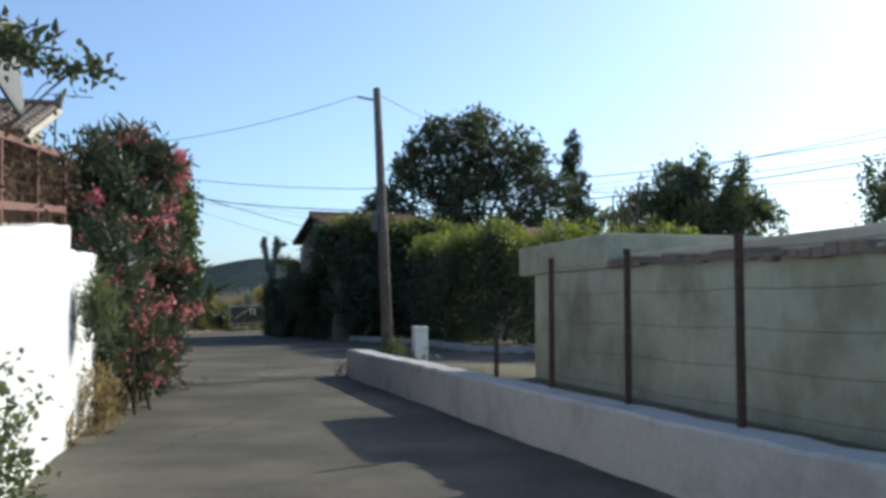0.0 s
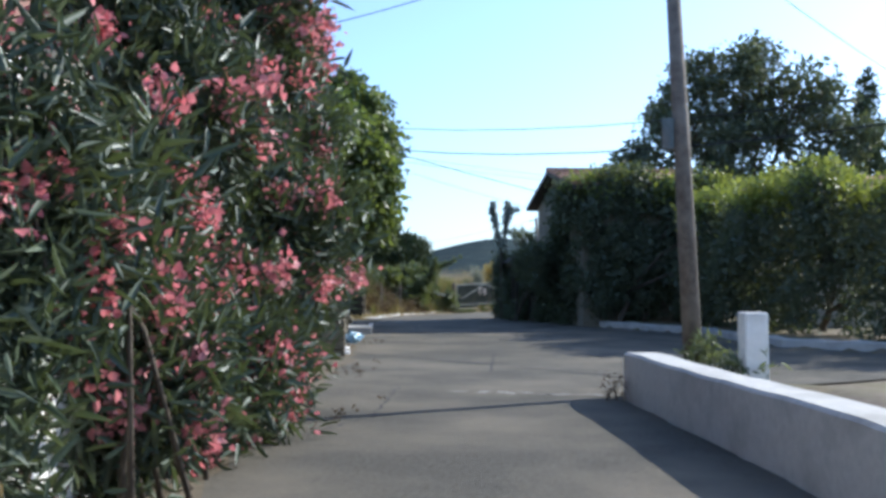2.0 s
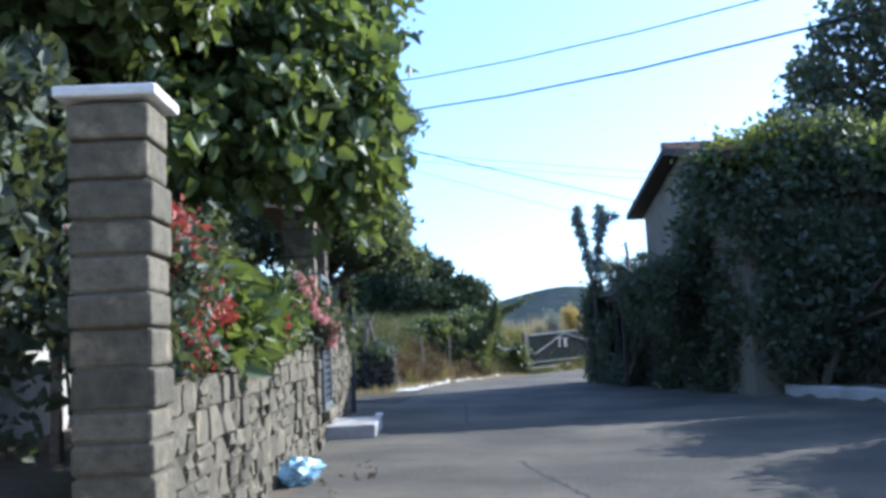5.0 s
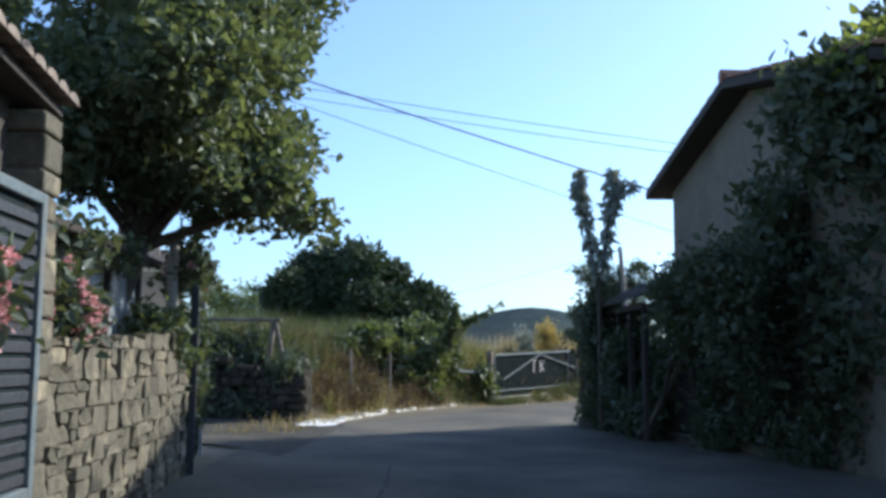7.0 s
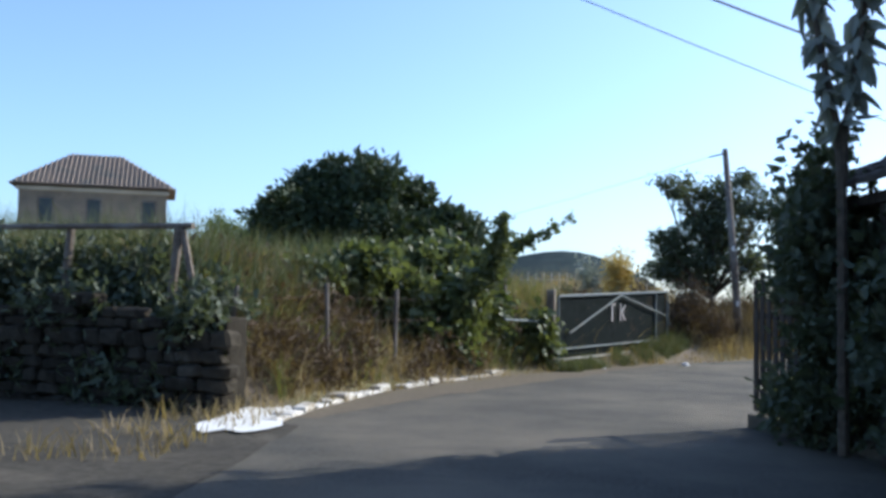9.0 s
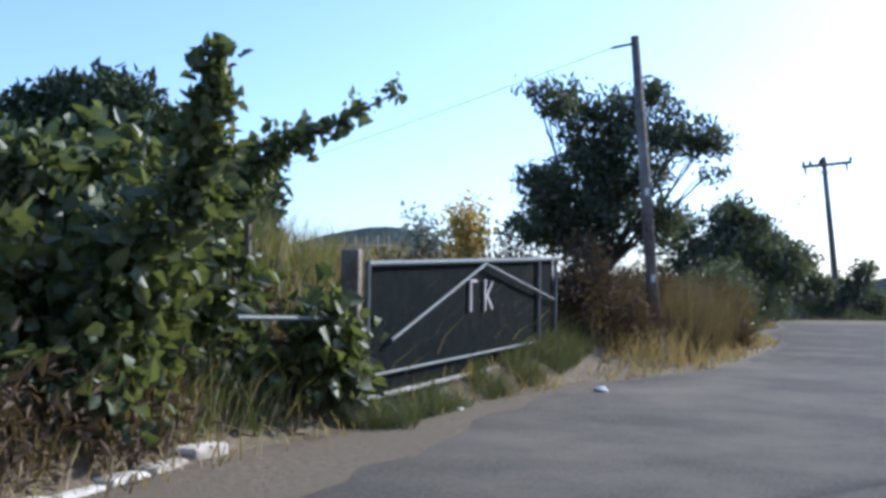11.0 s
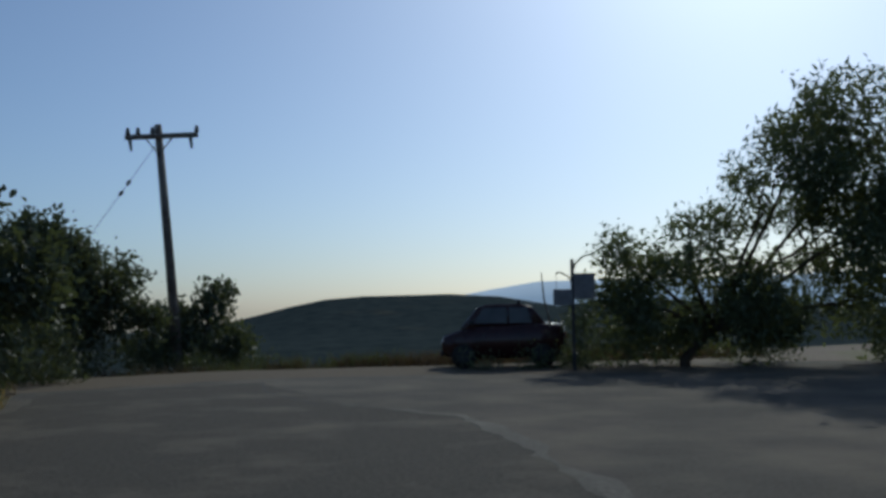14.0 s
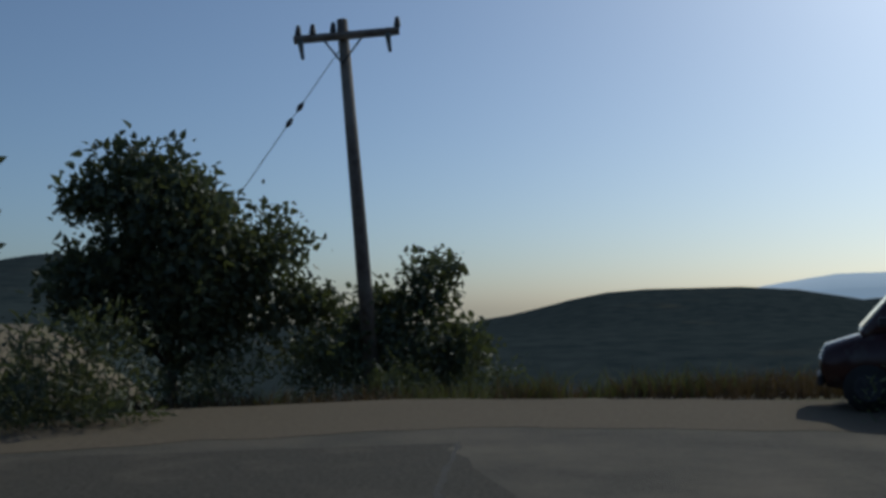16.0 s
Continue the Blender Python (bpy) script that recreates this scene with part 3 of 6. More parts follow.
# ---- the lane's left side: white wall, railing, house, oleander ----
def wall_run(name, line, z1, thick, mat, label, z0=-0.3, bevel=0.03, wob=0.02, seed=1):
    """A rendered wall along a line of points: road face on the line, thickness to its left, with a slightly uneven top."""
    rng = random.Random(seed)
    ob = thing(name, label, "wall", None, kind="structure")
    pts = dense(line, 0.4)
    bm = bmesh.new()
    rows = []
    for n, p in enumerate(pts):
        q0, q1 = pts[max(n - 1, 0)], pts[min(n + 1, len(pts) - 1)]
        d = Vector((q1[0] - q0[0], q1[1] - q0[1])).normalized()
        nor = Vector((-d.y, d.x))
        zt = (z1 if isinstance(z1, (int, float)) else float(np.interp(p[1], [q[0] for q in z1], [q[1] for q in z1]))) + rng.uniform(-wob, wob)
        j = rng.uniform(-wob, wob) * 0.6
        prof = [(j, z0), (j + rng.uniform(-wob, wob) * 0.4, zt * 0.5), (j, zt - bevel), (j + bevel, zt), (thick - bevel, zt), (thick, zt - bevel), (thick, z0)]
        rows.append([bm.verts.new((p[0] + nor.x * o, p[1] + nor.y * o, z)) for o, z in prof])
    for a, b in zip(rows, rows[1:]):
        for k in range(6):
            bm.faces.new((a[k], a[k + 1], b[k + 1], b[k]))
    bm.faces.new(rows[0])
    bm.faces.new(rows[-1][::-1])
    part("wall", bm, mat, ob)
    return ob


wall_run("wall_white_tall", [(-2.2, -12), (-2.62, 2.5), (-3.5, 8.1), (-4.0, 10.2)], [(2.5, 1.7), (10.2, 2.37)], 0.3, M_WHITE, "tall whitewashed wall with stained patches")
wall_run("wall_white_low", [(-4.0, 10.22), (-4.7, 13.2), (-5.9, 16.0)], [(10.2, 2.1), (16.0, 2.35)], 0.3, M_WHITE, "lower whitewashed wall running behind the oleander", seed=5)
wall_run("wall_roadside", [(3.25, 3.0), (2.75, 4.6), (0.68, 11.45), (-2.09, 20.8)][::-1], 0.58, 0.42, M_GREYWASH, "low grey rendered retaining wall with a white top", seed=8, wob=0.012)


def build_railing(a, b, z0, z1):
    ob = thing("railing", "rust-red iron railing with wire mesh on the white wall", "railing", along(a, b, 0) @ pose(0, 0, 0, 0, -4.9, 0))
    L = math.dist(a, b)
    for z, h in ((z0 + 0.06, 0.035), (z1, 0.03)):
        part("rail", boxed(0, L, -0.03, 0.03, z - h, z + h, 0.006), M_RAIL, ob)
    n = int(L / 1.15)
    for k in range(n + 1):
        x = L * k / n
        part("post", boxed(x - 0.025, x + 0.025, -0.025, 0.025, z0 - 0.08, z1 + 0.02, 0.005), M_RAIL, ob)
    bm = bmesh.new()
    for k in range(int(L / 0.09)):
        box(bm, k * 0.09, k * 0.09 + 0.006, 0.002, 0.008, z0, z1)
    for k in range(int((z1 - z0) / 0.09)):
        box(bm, 0, L, 0.003, 0.009, z0 + k * 0.09, z0 + k * 0.09 + 0.006)
    part("mesh_panel", bm, M_RUST, ob)
    return ob


build_railing((-2.72, 3.0), (-4.02, 10.15), 1.84, 2.46)


def barrel_tiles(rows, cols, w, run, rise):
    """Half-round tiles over a slope: w wide in x, running back in y and rising, one mesh."""
    bm = bmesh.new()
    for r in range(rows):
        f0, f1 = r / rows, (r + 1.25) / rows
        for k in range(cols):
            x0, step = k * w / cols, w / cols
            arc = [(x0 + step * (0.5 - 0.5 * math.cos(math.pi * s / 4)), 0.07 * math.sin(math.pi * s / 4)) for s in range(5)]
            lo = [bm.verts.new((x, run * f0, rise * f0 + z + 0.035)) for x, z in arc]
            hi = [bm.verts.new((x, run * f1, rise * f1 + z)) for x, z in arc]
            for s in range(4):
                bm.faces.new((lo[s], lo[s + 1], hi[s + 1], hi[s]))
            bm.faces.new(lo)
    return bm


def build_left_house():
    ob = thing("house", "cream house with a balcony and red tiled eave above the lane", "house", along((-6.8, 9.0), (-9.7, 21.6), 0))
    part("wall", boxed(-2, 9.8, 1.1, 7.0, 0, 6.2, 0.02), M_CREAM, ob)
    part("side_wall", boxed(9.85, 13.55, -0.35, 7.0, 0, 4.446, 0.02), M_CREAM, ob)
    part("balcony_slab", boxed(-2, 9.45, -0.25, 1.096, 3.72, 3.98, 0.02), M_WHITE, ob, "white concrete balcony slab")
    part("parapet", boxed(-2, 9.4, -0.2, -0.06, 3.984, 4.85, 0.015), M_RAIL, ob, "brown red parapet")
    for x in (1.2, 4.4, 7.2):
        win = part("window", boxed(x, x + 1.0, 1.05, 1.096, 4.3, 5.6, 0.01), M_WHITE, ob)
        part("pane", boxed(x + 0.08, x + 0.92, 1.03, 1.046, 4.38, 5.52), M_GLASS, win)
    arch = part("niche", boxed(10.6, 12.0, -0.47, -0.354, 1.6, 4.1, 0.02), M_WHITE, ob, "white arched porch niche")
    # flat arch, its darker cream painted for the shade of a recess
    bm = bmesh.new()
    rim = [(10.85, 1.7), (11.75, 1.7)] + [(11.3 + 0.45 * math.cos(math.pi * k / 8), 3.3 + 0.45 * math.sin(math.pi * k / 8)) for k in range(9)]
    face = bm.faces.new([bm.verts.new((x, -0.478, z)) for x, z in rim])
    bmesh.ops.solidify(bm, geom=[face], thickness=0.02)
    part("opening", bm, M_CREAM, arch, "flat cream arch in place of a shaded opening")
    # the slope faces the lane's lower end and climbs along the lane
    x0, z0, run, rise = 9.75, 4.8, 3.85, 1.3
    x1, z1 = x0 + run, z0 + rise
    bm = bmesh.new()
    q = [(x0, z0), (x1, z1), (x1, z1 + 0.1), (x0, z0 + 0.1)]
    f, g = [bm.verts.new((x, -0.75, z)) for x, z in q], [bm.verts.new((x, 6.8, z)) for x, z in q]
    bm.faces.new(f)
    bm.faces.new(g[::-1])
    for k in range(4):
        bm.faces.new((f[k], g[k], g[(k + 1) % 4], f[(k + 1) % 4]))
    roof = part("roof", bm, M_WOOD, ob)
    t = part("roof_tiles", barrel_tiles(9, 32, 7.5, run, rise), M_OLDTILE, roof)
    t.matrix_local = pose(x0 - 0.05, 6.8, z0 + 0.12, 0, 0, -90)
    part("bargeboard", tubed([(x0 - 0.05, -0.76, z0 + 0.02), (x1, -0.76, z1 + 0.04)], 0.085, 4), M_CREAM, roof, "pale verge board")
    part("ridge", tubed([(x1, -0.8, z1 + 0.22), (x1, 6.8, z1 + 0.22)], 0.1, 8), M_OLDTILE, roof)
    part("finial", tubed([(x1, -0.72, z1 + 0.25), (x1, -0.78, z1 + 0.4), (x1, -0.76, z1 + 0.52)], [0.09, 0.07, 0.02], 7), M_OLDTILE, roof, "upturned ridge tile")
    gable = bmesh.new()
    w = [(x0 + 0.1, 4.45), (x1, 4.45), (x1, z1 - 0.04), (x0 + 0.1, z0)]
    face = gable.faces.new([gable.verts.new((x, -0.35, z)) for x, z in w])
    bmesh.ops.solidify(gable, geom=[face], thickness=0.2)
    part("gable", gable, M_CREAM, ob)
    part("front_gable", boxed(x0 + 0.1, x0 + 0.3, -0.35, 6.8, 4.45, z0 - 0.004), M_CREAM, ob)
    return ob


build_left_house()


def build_awning():
    ob = thing("awning", "white canvas awning stretched over the terrace", "awning", pose(-6.73, 15.2, 0))
    bm = bmesh.new()
    v = [bm.verts.new(p) for p in ((-1.15, -0.35, 6.3), (-0.45, 0.5, 6.3), (0.0, 0.0, 4.57), (-0.12, -0.1, 4.6))]
    f = bm.faces.new(v)
    bmesh.ops.solidify(bm, geom=[f], thickness=0.015)
    part("canvas", bm, M_CLOTH, ob)
    part("strut", tubed([(-1.15, -0.4, 6.3), (-0.06, -0.06, 4.55)], 0.025), M_DARKMETAL, ob)
    part("post", tubed([(-1.2, 0.3, 0.4), (-1.2, 0.3, 6.0)], 0.03), M_CREAM, ob)
    return ob


build_awning()


def build_aerial():
    ob = thing("aerial", "thin metal television aerial on the house roof", "aerial", pose(-9.35, 22.75, 5.5))
    part("mast", tubed([(0, 0, -0.6), (0, 0, 1.15)], 0.02), M_DARKMETAL, ob)
    part("boom", tubed([(-0.15, -0.2, 1.1), (0.8, 0.3, 1.12)], 0.012, 6), M_DARKMETAL, ob)
    return ob


build_aerial()

def build_reed_screen():
    p, q = (-2.62, 2.6), (-3.98, 10.0)
    L = math.dist(p, q)
    ob = thing("reed_screen", "brown reed screen tied behind the terrace railing", "screen", along(p, q, 1.72) @ pose(0, 0, 0, 0, -4.95, 0))
    rng = random.Random(17)
    bm = bmesh.new()
    x = 0.0
    while x < L:
        w = rng.uniform(0.018, 0.03)
        box(bm, x, x + w, 0.14, 0.14 + w, 0.0, 0.68 + rng.uniform(-0.09, 0.08))
        x += w + 0.003
    tagged(part("reed", bm, M_REED, ob), kind="stuff")
    for z in (0.15, 0.5):
        part("batten", boxed(0, L, 0.175, 0.2, z, z + 0.03, 0.004), M_WOOD, ob)
    return ob


M_REED = material("old_reed", (0.09, 0.05, 0.035), (0.19, 0.11, 0.075), 20, 0.9, None, bump=0.3, island=0.3)
build_reed_screen()

# the oleander hedge
OLE = [(-5.0, 14.3, 1.45, 0.6, 0.85, 1.25), (-5.35, 15.3, 3.0, 0.62, 0.9, 1.15), (-5.45, 16.6, 1.6, 0.85, 1.2, 1.5), (-5.5, 17.0, 3.65, 0.7, 1.1, 0.95), (-6.1, 18.5, 1.5, 0.75, 1.1, 1.3), (-5.95, 18.4, 3.0, 0.8, 1.1, 1.0), (-6.65, 19.6, 1.4, 0.6, 0.8, 1.2), (-6.45, 19.4, 2.8, 0.7, 0.8, 0.8), (-4.85, 13.6, 1.6, 0.33, 0.5, 0.6), (-4.5, 13.2, 1.75, 0.22, 0.4, 0.5), (-4.85, 13.9, 0.7, 0.45, 0.7, 0.6), (-5.2, 15.6, 0.7, 0.55, 0.9, 0.65)]


def build_oleander():
    ob = thing("oleander", "large oleander bush in full pink flower against the wall", "shrub", pose(-6.0, 16.5, 0))
    rel = [(q[0] + 6.0, q[1] - 16.5, q[2], *q[3:]) for q in OLE]
    bm = bmesh.new()
    rng = random.Random(4)
    for q in rel:
        for k in range(4):
            b = Vector((q[0] * 0.95 + rng.uniform(-0.4, 0.4), q[1] * 0.85 + rng.uniform(-0.5, 0.5), 0))
            e = Vector((q[0] + rng.uniform(-1, 1) * q[3] * 0.8, q[1] + rng.uniform(-1, 1) * q[4] * 0.8, q[2] + rng.uniform(-0.2, 0.9) * q[5]))
            tube(bm, [b, b.lerp(e, 0.5) + Vector((0, 0, 0.3)), e], [0.022, 0.016, 0.006], 5)
    tagged(part("stem", bm, M_BARK, ob, smooth=True), kind="stuff")
    link("crown", leaves_mesh("crown", rel, 80000, 0.17, 0.034, L_OLEANDER, 11, 0.55, 0.11, per=12, up=0.5, lumps=16, lump=0.36), ob)
    outer = [(*q[:3], q[3] + 0.05, q[4] + 0.05, q[5] + 0.04) for q in rel]
    link("blossom", leaves_mesh("blossom", outer, 33000, 0.052, 0.047, F_PINK, 11, 1.0, 0.085, per=84, up=0.6, fold=0.1, lumps=16, lump=0.36), ob, "clusters of salmon pink flowers")
    return ob


build_oleander()

# ---- the lane's right side: fence, shed, pillar, pole ----
def build_fence():
    ob = thing("fence", "rusty iron posts with thin wire along the low wall", "fence", None)
    spots = [(2.78, 5.6), (2.28, 7.3), (1.77, 9.1), (1.25, 10.9), (0.72, 12.7)]
    for n, (x, y) in enumerate(spots):
        part("post", boxed(x - 0.03, x + 0.03, y - 0.03, y + 0.03, 0.3, 2.2 if n == 0 else 1.15 if n == 4 else 2.05, 0.005), M_RUST, ob)
    for k in range(5):
        z = 0.74 + 0.3 * k
        bm = bmesh.new()
        for a, b in zip(spots, spots[1:4]):
            tube(bm, sag((*a, z), (*b, z), 0.02, 4), 0.0025, 4)
        part("wire", bm, M_RUST, ob)
    return ob


build_fence()


def build_shed():
    ob = thing("shed", "flat-roofed shed with shaded pale olive walls and lintel", "shed", along((1.55, 14.0), (4.0, 4.5), 0))
    L = 10.5
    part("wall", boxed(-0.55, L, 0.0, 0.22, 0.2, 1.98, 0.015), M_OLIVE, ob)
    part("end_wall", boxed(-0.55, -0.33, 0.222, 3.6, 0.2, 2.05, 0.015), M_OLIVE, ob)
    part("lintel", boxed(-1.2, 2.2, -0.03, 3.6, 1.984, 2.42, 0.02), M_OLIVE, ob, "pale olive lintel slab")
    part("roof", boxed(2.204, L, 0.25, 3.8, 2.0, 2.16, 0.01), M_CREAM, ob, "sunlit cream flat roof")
    bm = bmesh.new()
    rng = random.Random(3)
    for k in range(46):
        x = 2.3 + k * 0.175
        box(bm, x, x + 0.16, -0.08, 0.24, 2.0 - 0.004 * k + rng.uniform(-0.03, 0.02), 2.06 - 0.004 * k + rng.uniform(-0.02, 0.05))
    part("coping_tiles", bm, M_OLDTILE, ob, "ragged brown tile coping")
    for k in range(4):
        part("rebar", tubed([(1.0 + 0.25 * k, 0.6, 2.4), (1.0 + 0.25 * k, 0.6, 3.0), (1.05 + 0.25 * k, 0.62, 3.12), (1.14 + 0.25 * k, 0.62, 3.04)], 0.012, 5), M_RUST, ob)
    return ob


build_shed()


def build_gatepost():
    ob = thing("pillar", "square white concrete pillar behind the low wall", "pillar", pose(-0.5, 21.4, 0.15, 0, 0, 16))
    part("shaft", boxed(-0.15, 0.15, -0.15, 0.15, 0, 0.92, 0.02), M_WHITE, ob)
    return ob


build_gatepost()


def utility_pole(name, label, base, top, r):
    b, t = Vector(base), Vector(top)
    ob = thing(name, label, "utility pole", pose(*base))
    part("pole", tubed([(0, 0, -0.4), (t - b) * 0.5, t - b], [r * 1.2, r, r * 0.78], 12), M_POLE, ob, smooth=True)
    return ob


pole_a = utility_pole("utility_pole", "weathered wooden utility pole with a short bracket", (-1.2, 21.73, 0.0), (-1.5, 21.5, 6.5), 0.11)
part("bracket", tubed([(-0.74, -0.33, 6.28), (-0.24, -0.23, 6.2)], 0.025, 6), M_DARKMETAL, pole_a)
part("junction_box", boxed(-0.41, -0.25, -0.22, -0.04, 3.2, 3.62, 0.015), M_GALV, pole_a, "grey metal junction box")
pole_b = utility_pole("utility_pole", "short dark wooden utility pole beside the field gate", (-9.76, 68.5, 0.05), (-10.2, 68.5, 5.85), 0.1)
part("bracket", tubed([(-0.86, -0.15, 5.56), (-0.4, 0, 5.68)], 0.025, 6), M_DARKMETAL, pole_b)
for z in (1.35, 2.9):
    part("marker_plate", boxed(-0.035 - 0.075 * z, 0.035 - 0.075 * z, -0.125, -0.108, z, z + 0.13), M_WASHTOP, pole_b)
utility_pole("utility_pole", "slim grey utility pole rising behind the yard trees", (-20.1, 50.06, 0.3), (-20.1, 50.06, 9.6), 0.1)
POLE_C = Vector((0.88, 94.5, -1.3))
pole_c = utility_pole("utility_pole", "leaning utility pole with a crossarm and insulators", POLE_C, (0.24, 95.0, 7.1), 0.14)


def build_crossarm():
    a, b = Vector((-0.66, 95.0, 6.66)) - POLE_C, Vector((1.33, 94.6, 6.82)) - POLE_C
    part("crossarm", tubed([a - (b - a) * 0.02, b], 0.085, 6), M_POLE, pole_c)
    for f in (0.02, 0.16, 0.36, 0.98):
        p = a.lerp(b, f)
        part("insulator", tubed([p + Vector((0, 0, 0.05)), p + Vector((0, 0, 0.12)), p + Vector((0, 0, 0.28))], [0.05, 0.07, 0.04], 8), M_DARKMETAL, pole_c)
    for f in (0.04, 0.88):
        p = a.lerp(b, f)
        part("cutout_fuse", tubed([p - Vector((0, 0.1, 0.05)), p - Vector((-0.05, 0.1, 0.42))], [0.06, 0.035], 7), M_GALV, pole_c)
    mid = a.lerp(b, 0.45)
    for f in (0.25, 0.66):
        part("strut", tubed([a.lerp(b, f), mid - Vector((0, 0, 0.55))], 0.02, 5), M_DARKMETAL, pole_c)
    top, foot = Vector((0.26, 95.0, 6.6)) - POLE_C, Vector((-5.0, 95.1, -1.3)) - POLE_C
    part("guy_wire", tubed([top, foot], 0.008, 4), M_WIRE, pole_c)
    for f in (0.16, 0.2):
        p, d = top.lerp(foot, f), (foot - top).normalized() * 0.1
        part("guy_insulator", tubed([p - d, p, p + d], [0.03, 0.06, 0.03], 7), M_DARKMETAL, pole_c)


build_crossarm()


def cable(label, a, b, drop, r=0.012):
    ob = thing("cable", label, "cable", None)
    part("line", tubed(sag(a, b, drop), r, 5), M_WIRE, ob)
    return ob


for a, b, d, r in (((-13.5, 42.9, 7.6), (21.0, 17.5, 7.4), 1.95, 0.014), ((-13.5, 42.5, 6.8), (21.0, 14.0, 7.0), 2.25, 0.018), ((-20.1, 50.06, 9.45), (2.0, 68.1, 4.3), 0.25, 0.022),
                   ((-20.1, 50.06, 8.9), (2.0, 68.1, 2.7), 0.2, 0.01), ((-20.1, 50.06, 8.3), (4.0, 60.0, 5.7), 0.3, 0.009), ((-20.1, 50.06, 8.55), (4.0, 60.0, 5.95), 0.3, 0.009)):
    cable("dark overhead cable sagging across the lane", a, b, d, r)
cable("thin overhead wire from the pole to the cream house", (-1.95, 21.4, 6.3), (-9.35, 22.7, 5.3), 0.3, 0.008)
cable("thin overhead wire from the pole over the gardens", (-1.5, 21.4, 6.35), (8.0, 40.0, 6.0), 0.3, 0.008)
for z in (7.4, 6.5, 5.7):
    cable("overhead wire above the shed", (6.0, 60.0, 8.8), (16.0, 28.0, z), 0.3, 0.016)
cable("thin overhead wire from the field pole", (-10.62, 68.35, 5.61), (-45.0, 110.0, 4.6), 0.6, 0.006)

# ---- stone garden wall with two stone gateways ----
SW0, SW1 = (-8.0, 26.9), (-12.95, 41.1)
SWL = math.dist(SW0, SW1)


def wall_top(x):
    """The wall climbs a little along its length."""
    return 1.2 + 0.52 * x / SWL


stone_wall = thing("wall_stone", "rough coursed stone garden wall in warm grey stone", "wall", along(SW0, SW1, 0), kind="structure")
bm = bmesh.new()
rows = []
for k in range(31):
    x = SWL * k / 30
    rows.append([bm.verts.new((x, y, z)) for y, z in ((0.07, -0.2), (0.07, wall_top(x) - 0.04), (0.44, wall_top(x) - 0.04), (0.44, -0.2))])
for a, b in zip(rows, rows[1:]):
    for k in range(3):
        bm.faces.new((a[k], a[k + 1], b[k + 1], b[k]))
bm.faces.new(rows[0])
bm.faces.new(rows[-1][::-1])
part("core", bm, M_MORTAR, stone_wall)


def stone_pier(x, w, z1, label):
    """A pier of stacked squared stones in the wall's frame, with a pale cap."""
    ob = thing("stone_pier", label, "pillar", along(SW0, SW1, 0))
    ob.matrix_world = ob.matrix_world @ pose(x, 0, 0)
    rng = random.Random(int(x * 10))
    part("core", boxed(-w / 2 + 0.03, w / 2 - 0.03, 0.0, 0.4, -0.2, z1 - 0.05), M_MORTAR, ob)
    z = -0.1
    while z < z1 - 0.06:
        h = min(rng.uniform(0.15, 0.25), z1 - z)
        o = rng.uniform(-0.02, 0.02)
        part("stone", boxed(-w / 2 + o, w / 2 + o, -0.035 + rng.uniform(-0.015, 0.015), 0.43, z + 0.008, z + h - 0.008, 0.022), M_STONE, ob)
        z += h
    if x < 1:
        part("cap", boxed(-w / 2 - 0.06, w / 2 + 0.06, -0.09, 0.49, z1 + 0.004, z1 + 0.07, 0.015), M_WASHTOP, ob, "pale stone cap")
    return ob


stone_pier(0.0, 0.42, 2.85, "squared stone pier with a pale cap at the garden door")
stone_pier(8.35, 0.3, 3.3, "slim stone pier of the roofed garden gate")
stone_pier(9.95, 0.34, 3.15, "slim stone pier beside the grey garden gate")


WALLM = along(SW0, SW1, 0)


def planting(name, label, frame_m, blobs, leaf, count, length, width, seed, flower=None, fcount=0, fsize=0.06, heads=0, **more):
    ob = thing(name, label, "plant", frame_m)
    bm = bmesh.new()
    rng = random.Random(seed)
    for q in blobs:
        for k in range(4):
            e = Vector(q[:3]) + Vector((rng.uniform(-0.6, 0.6) * q[3], rng.uniform(-0.6, 0.6) * q[4], rng.uniform(-0.1, 0.6) * q[5]))
            s = Vector((q[0] + rng.uniform(-0.15, 0.15), q[1] + rng.uniform(-0.1, 0.1), q[2] - q[5]))
            tube(bm, [s, s.lerp(e, 0.5) + Vector((0, 0, 0.05)), e], [0.014, 0.01, 0.004], 5)
    tagged(part("stem", bm, M_BARK, ob), kind="stuff")
    link("foliage", leaves_mesh("foliage", blobs, count, length, width, leaf, seed, 0.5, 0.09, per=9, **more), ob)
    if heads:
        rg = np.random.default_rng(seed + 2)
        balls = []
        for q in blobs:
            for k in range(heads):
                d = rg.normal(size=3)
                d[1] = -abs(d[1]) * 0.8
                d[2] *= 0.8
                d /= np.linalg.norm(d)
                s = rg.uniform(0.05, 0.085)
                balls.append((q[0] + d[0] * q[3] * 1.15, q[1] + d[1] * q[4] * 1.25, q[2] + d[2] * q[5] * 1.15, s, s, s * 0.85))
        link("blossom", leaves_mesh("blossom", balls, 70 * len(balls), 0.03, 0.03, flower, seed + 1, 0.9, 0.008, per=4, fold=0.1, up=0.4, lumps=0), ob)
    elif flower:
        link("blossom", leaves_mesh("blossom", blobs, fcount, fsize, fsize * 0.95, flower, seed + 1, 0.95, 0.06, per=24, fold=0.1, up=0.6), ob)
    return ob


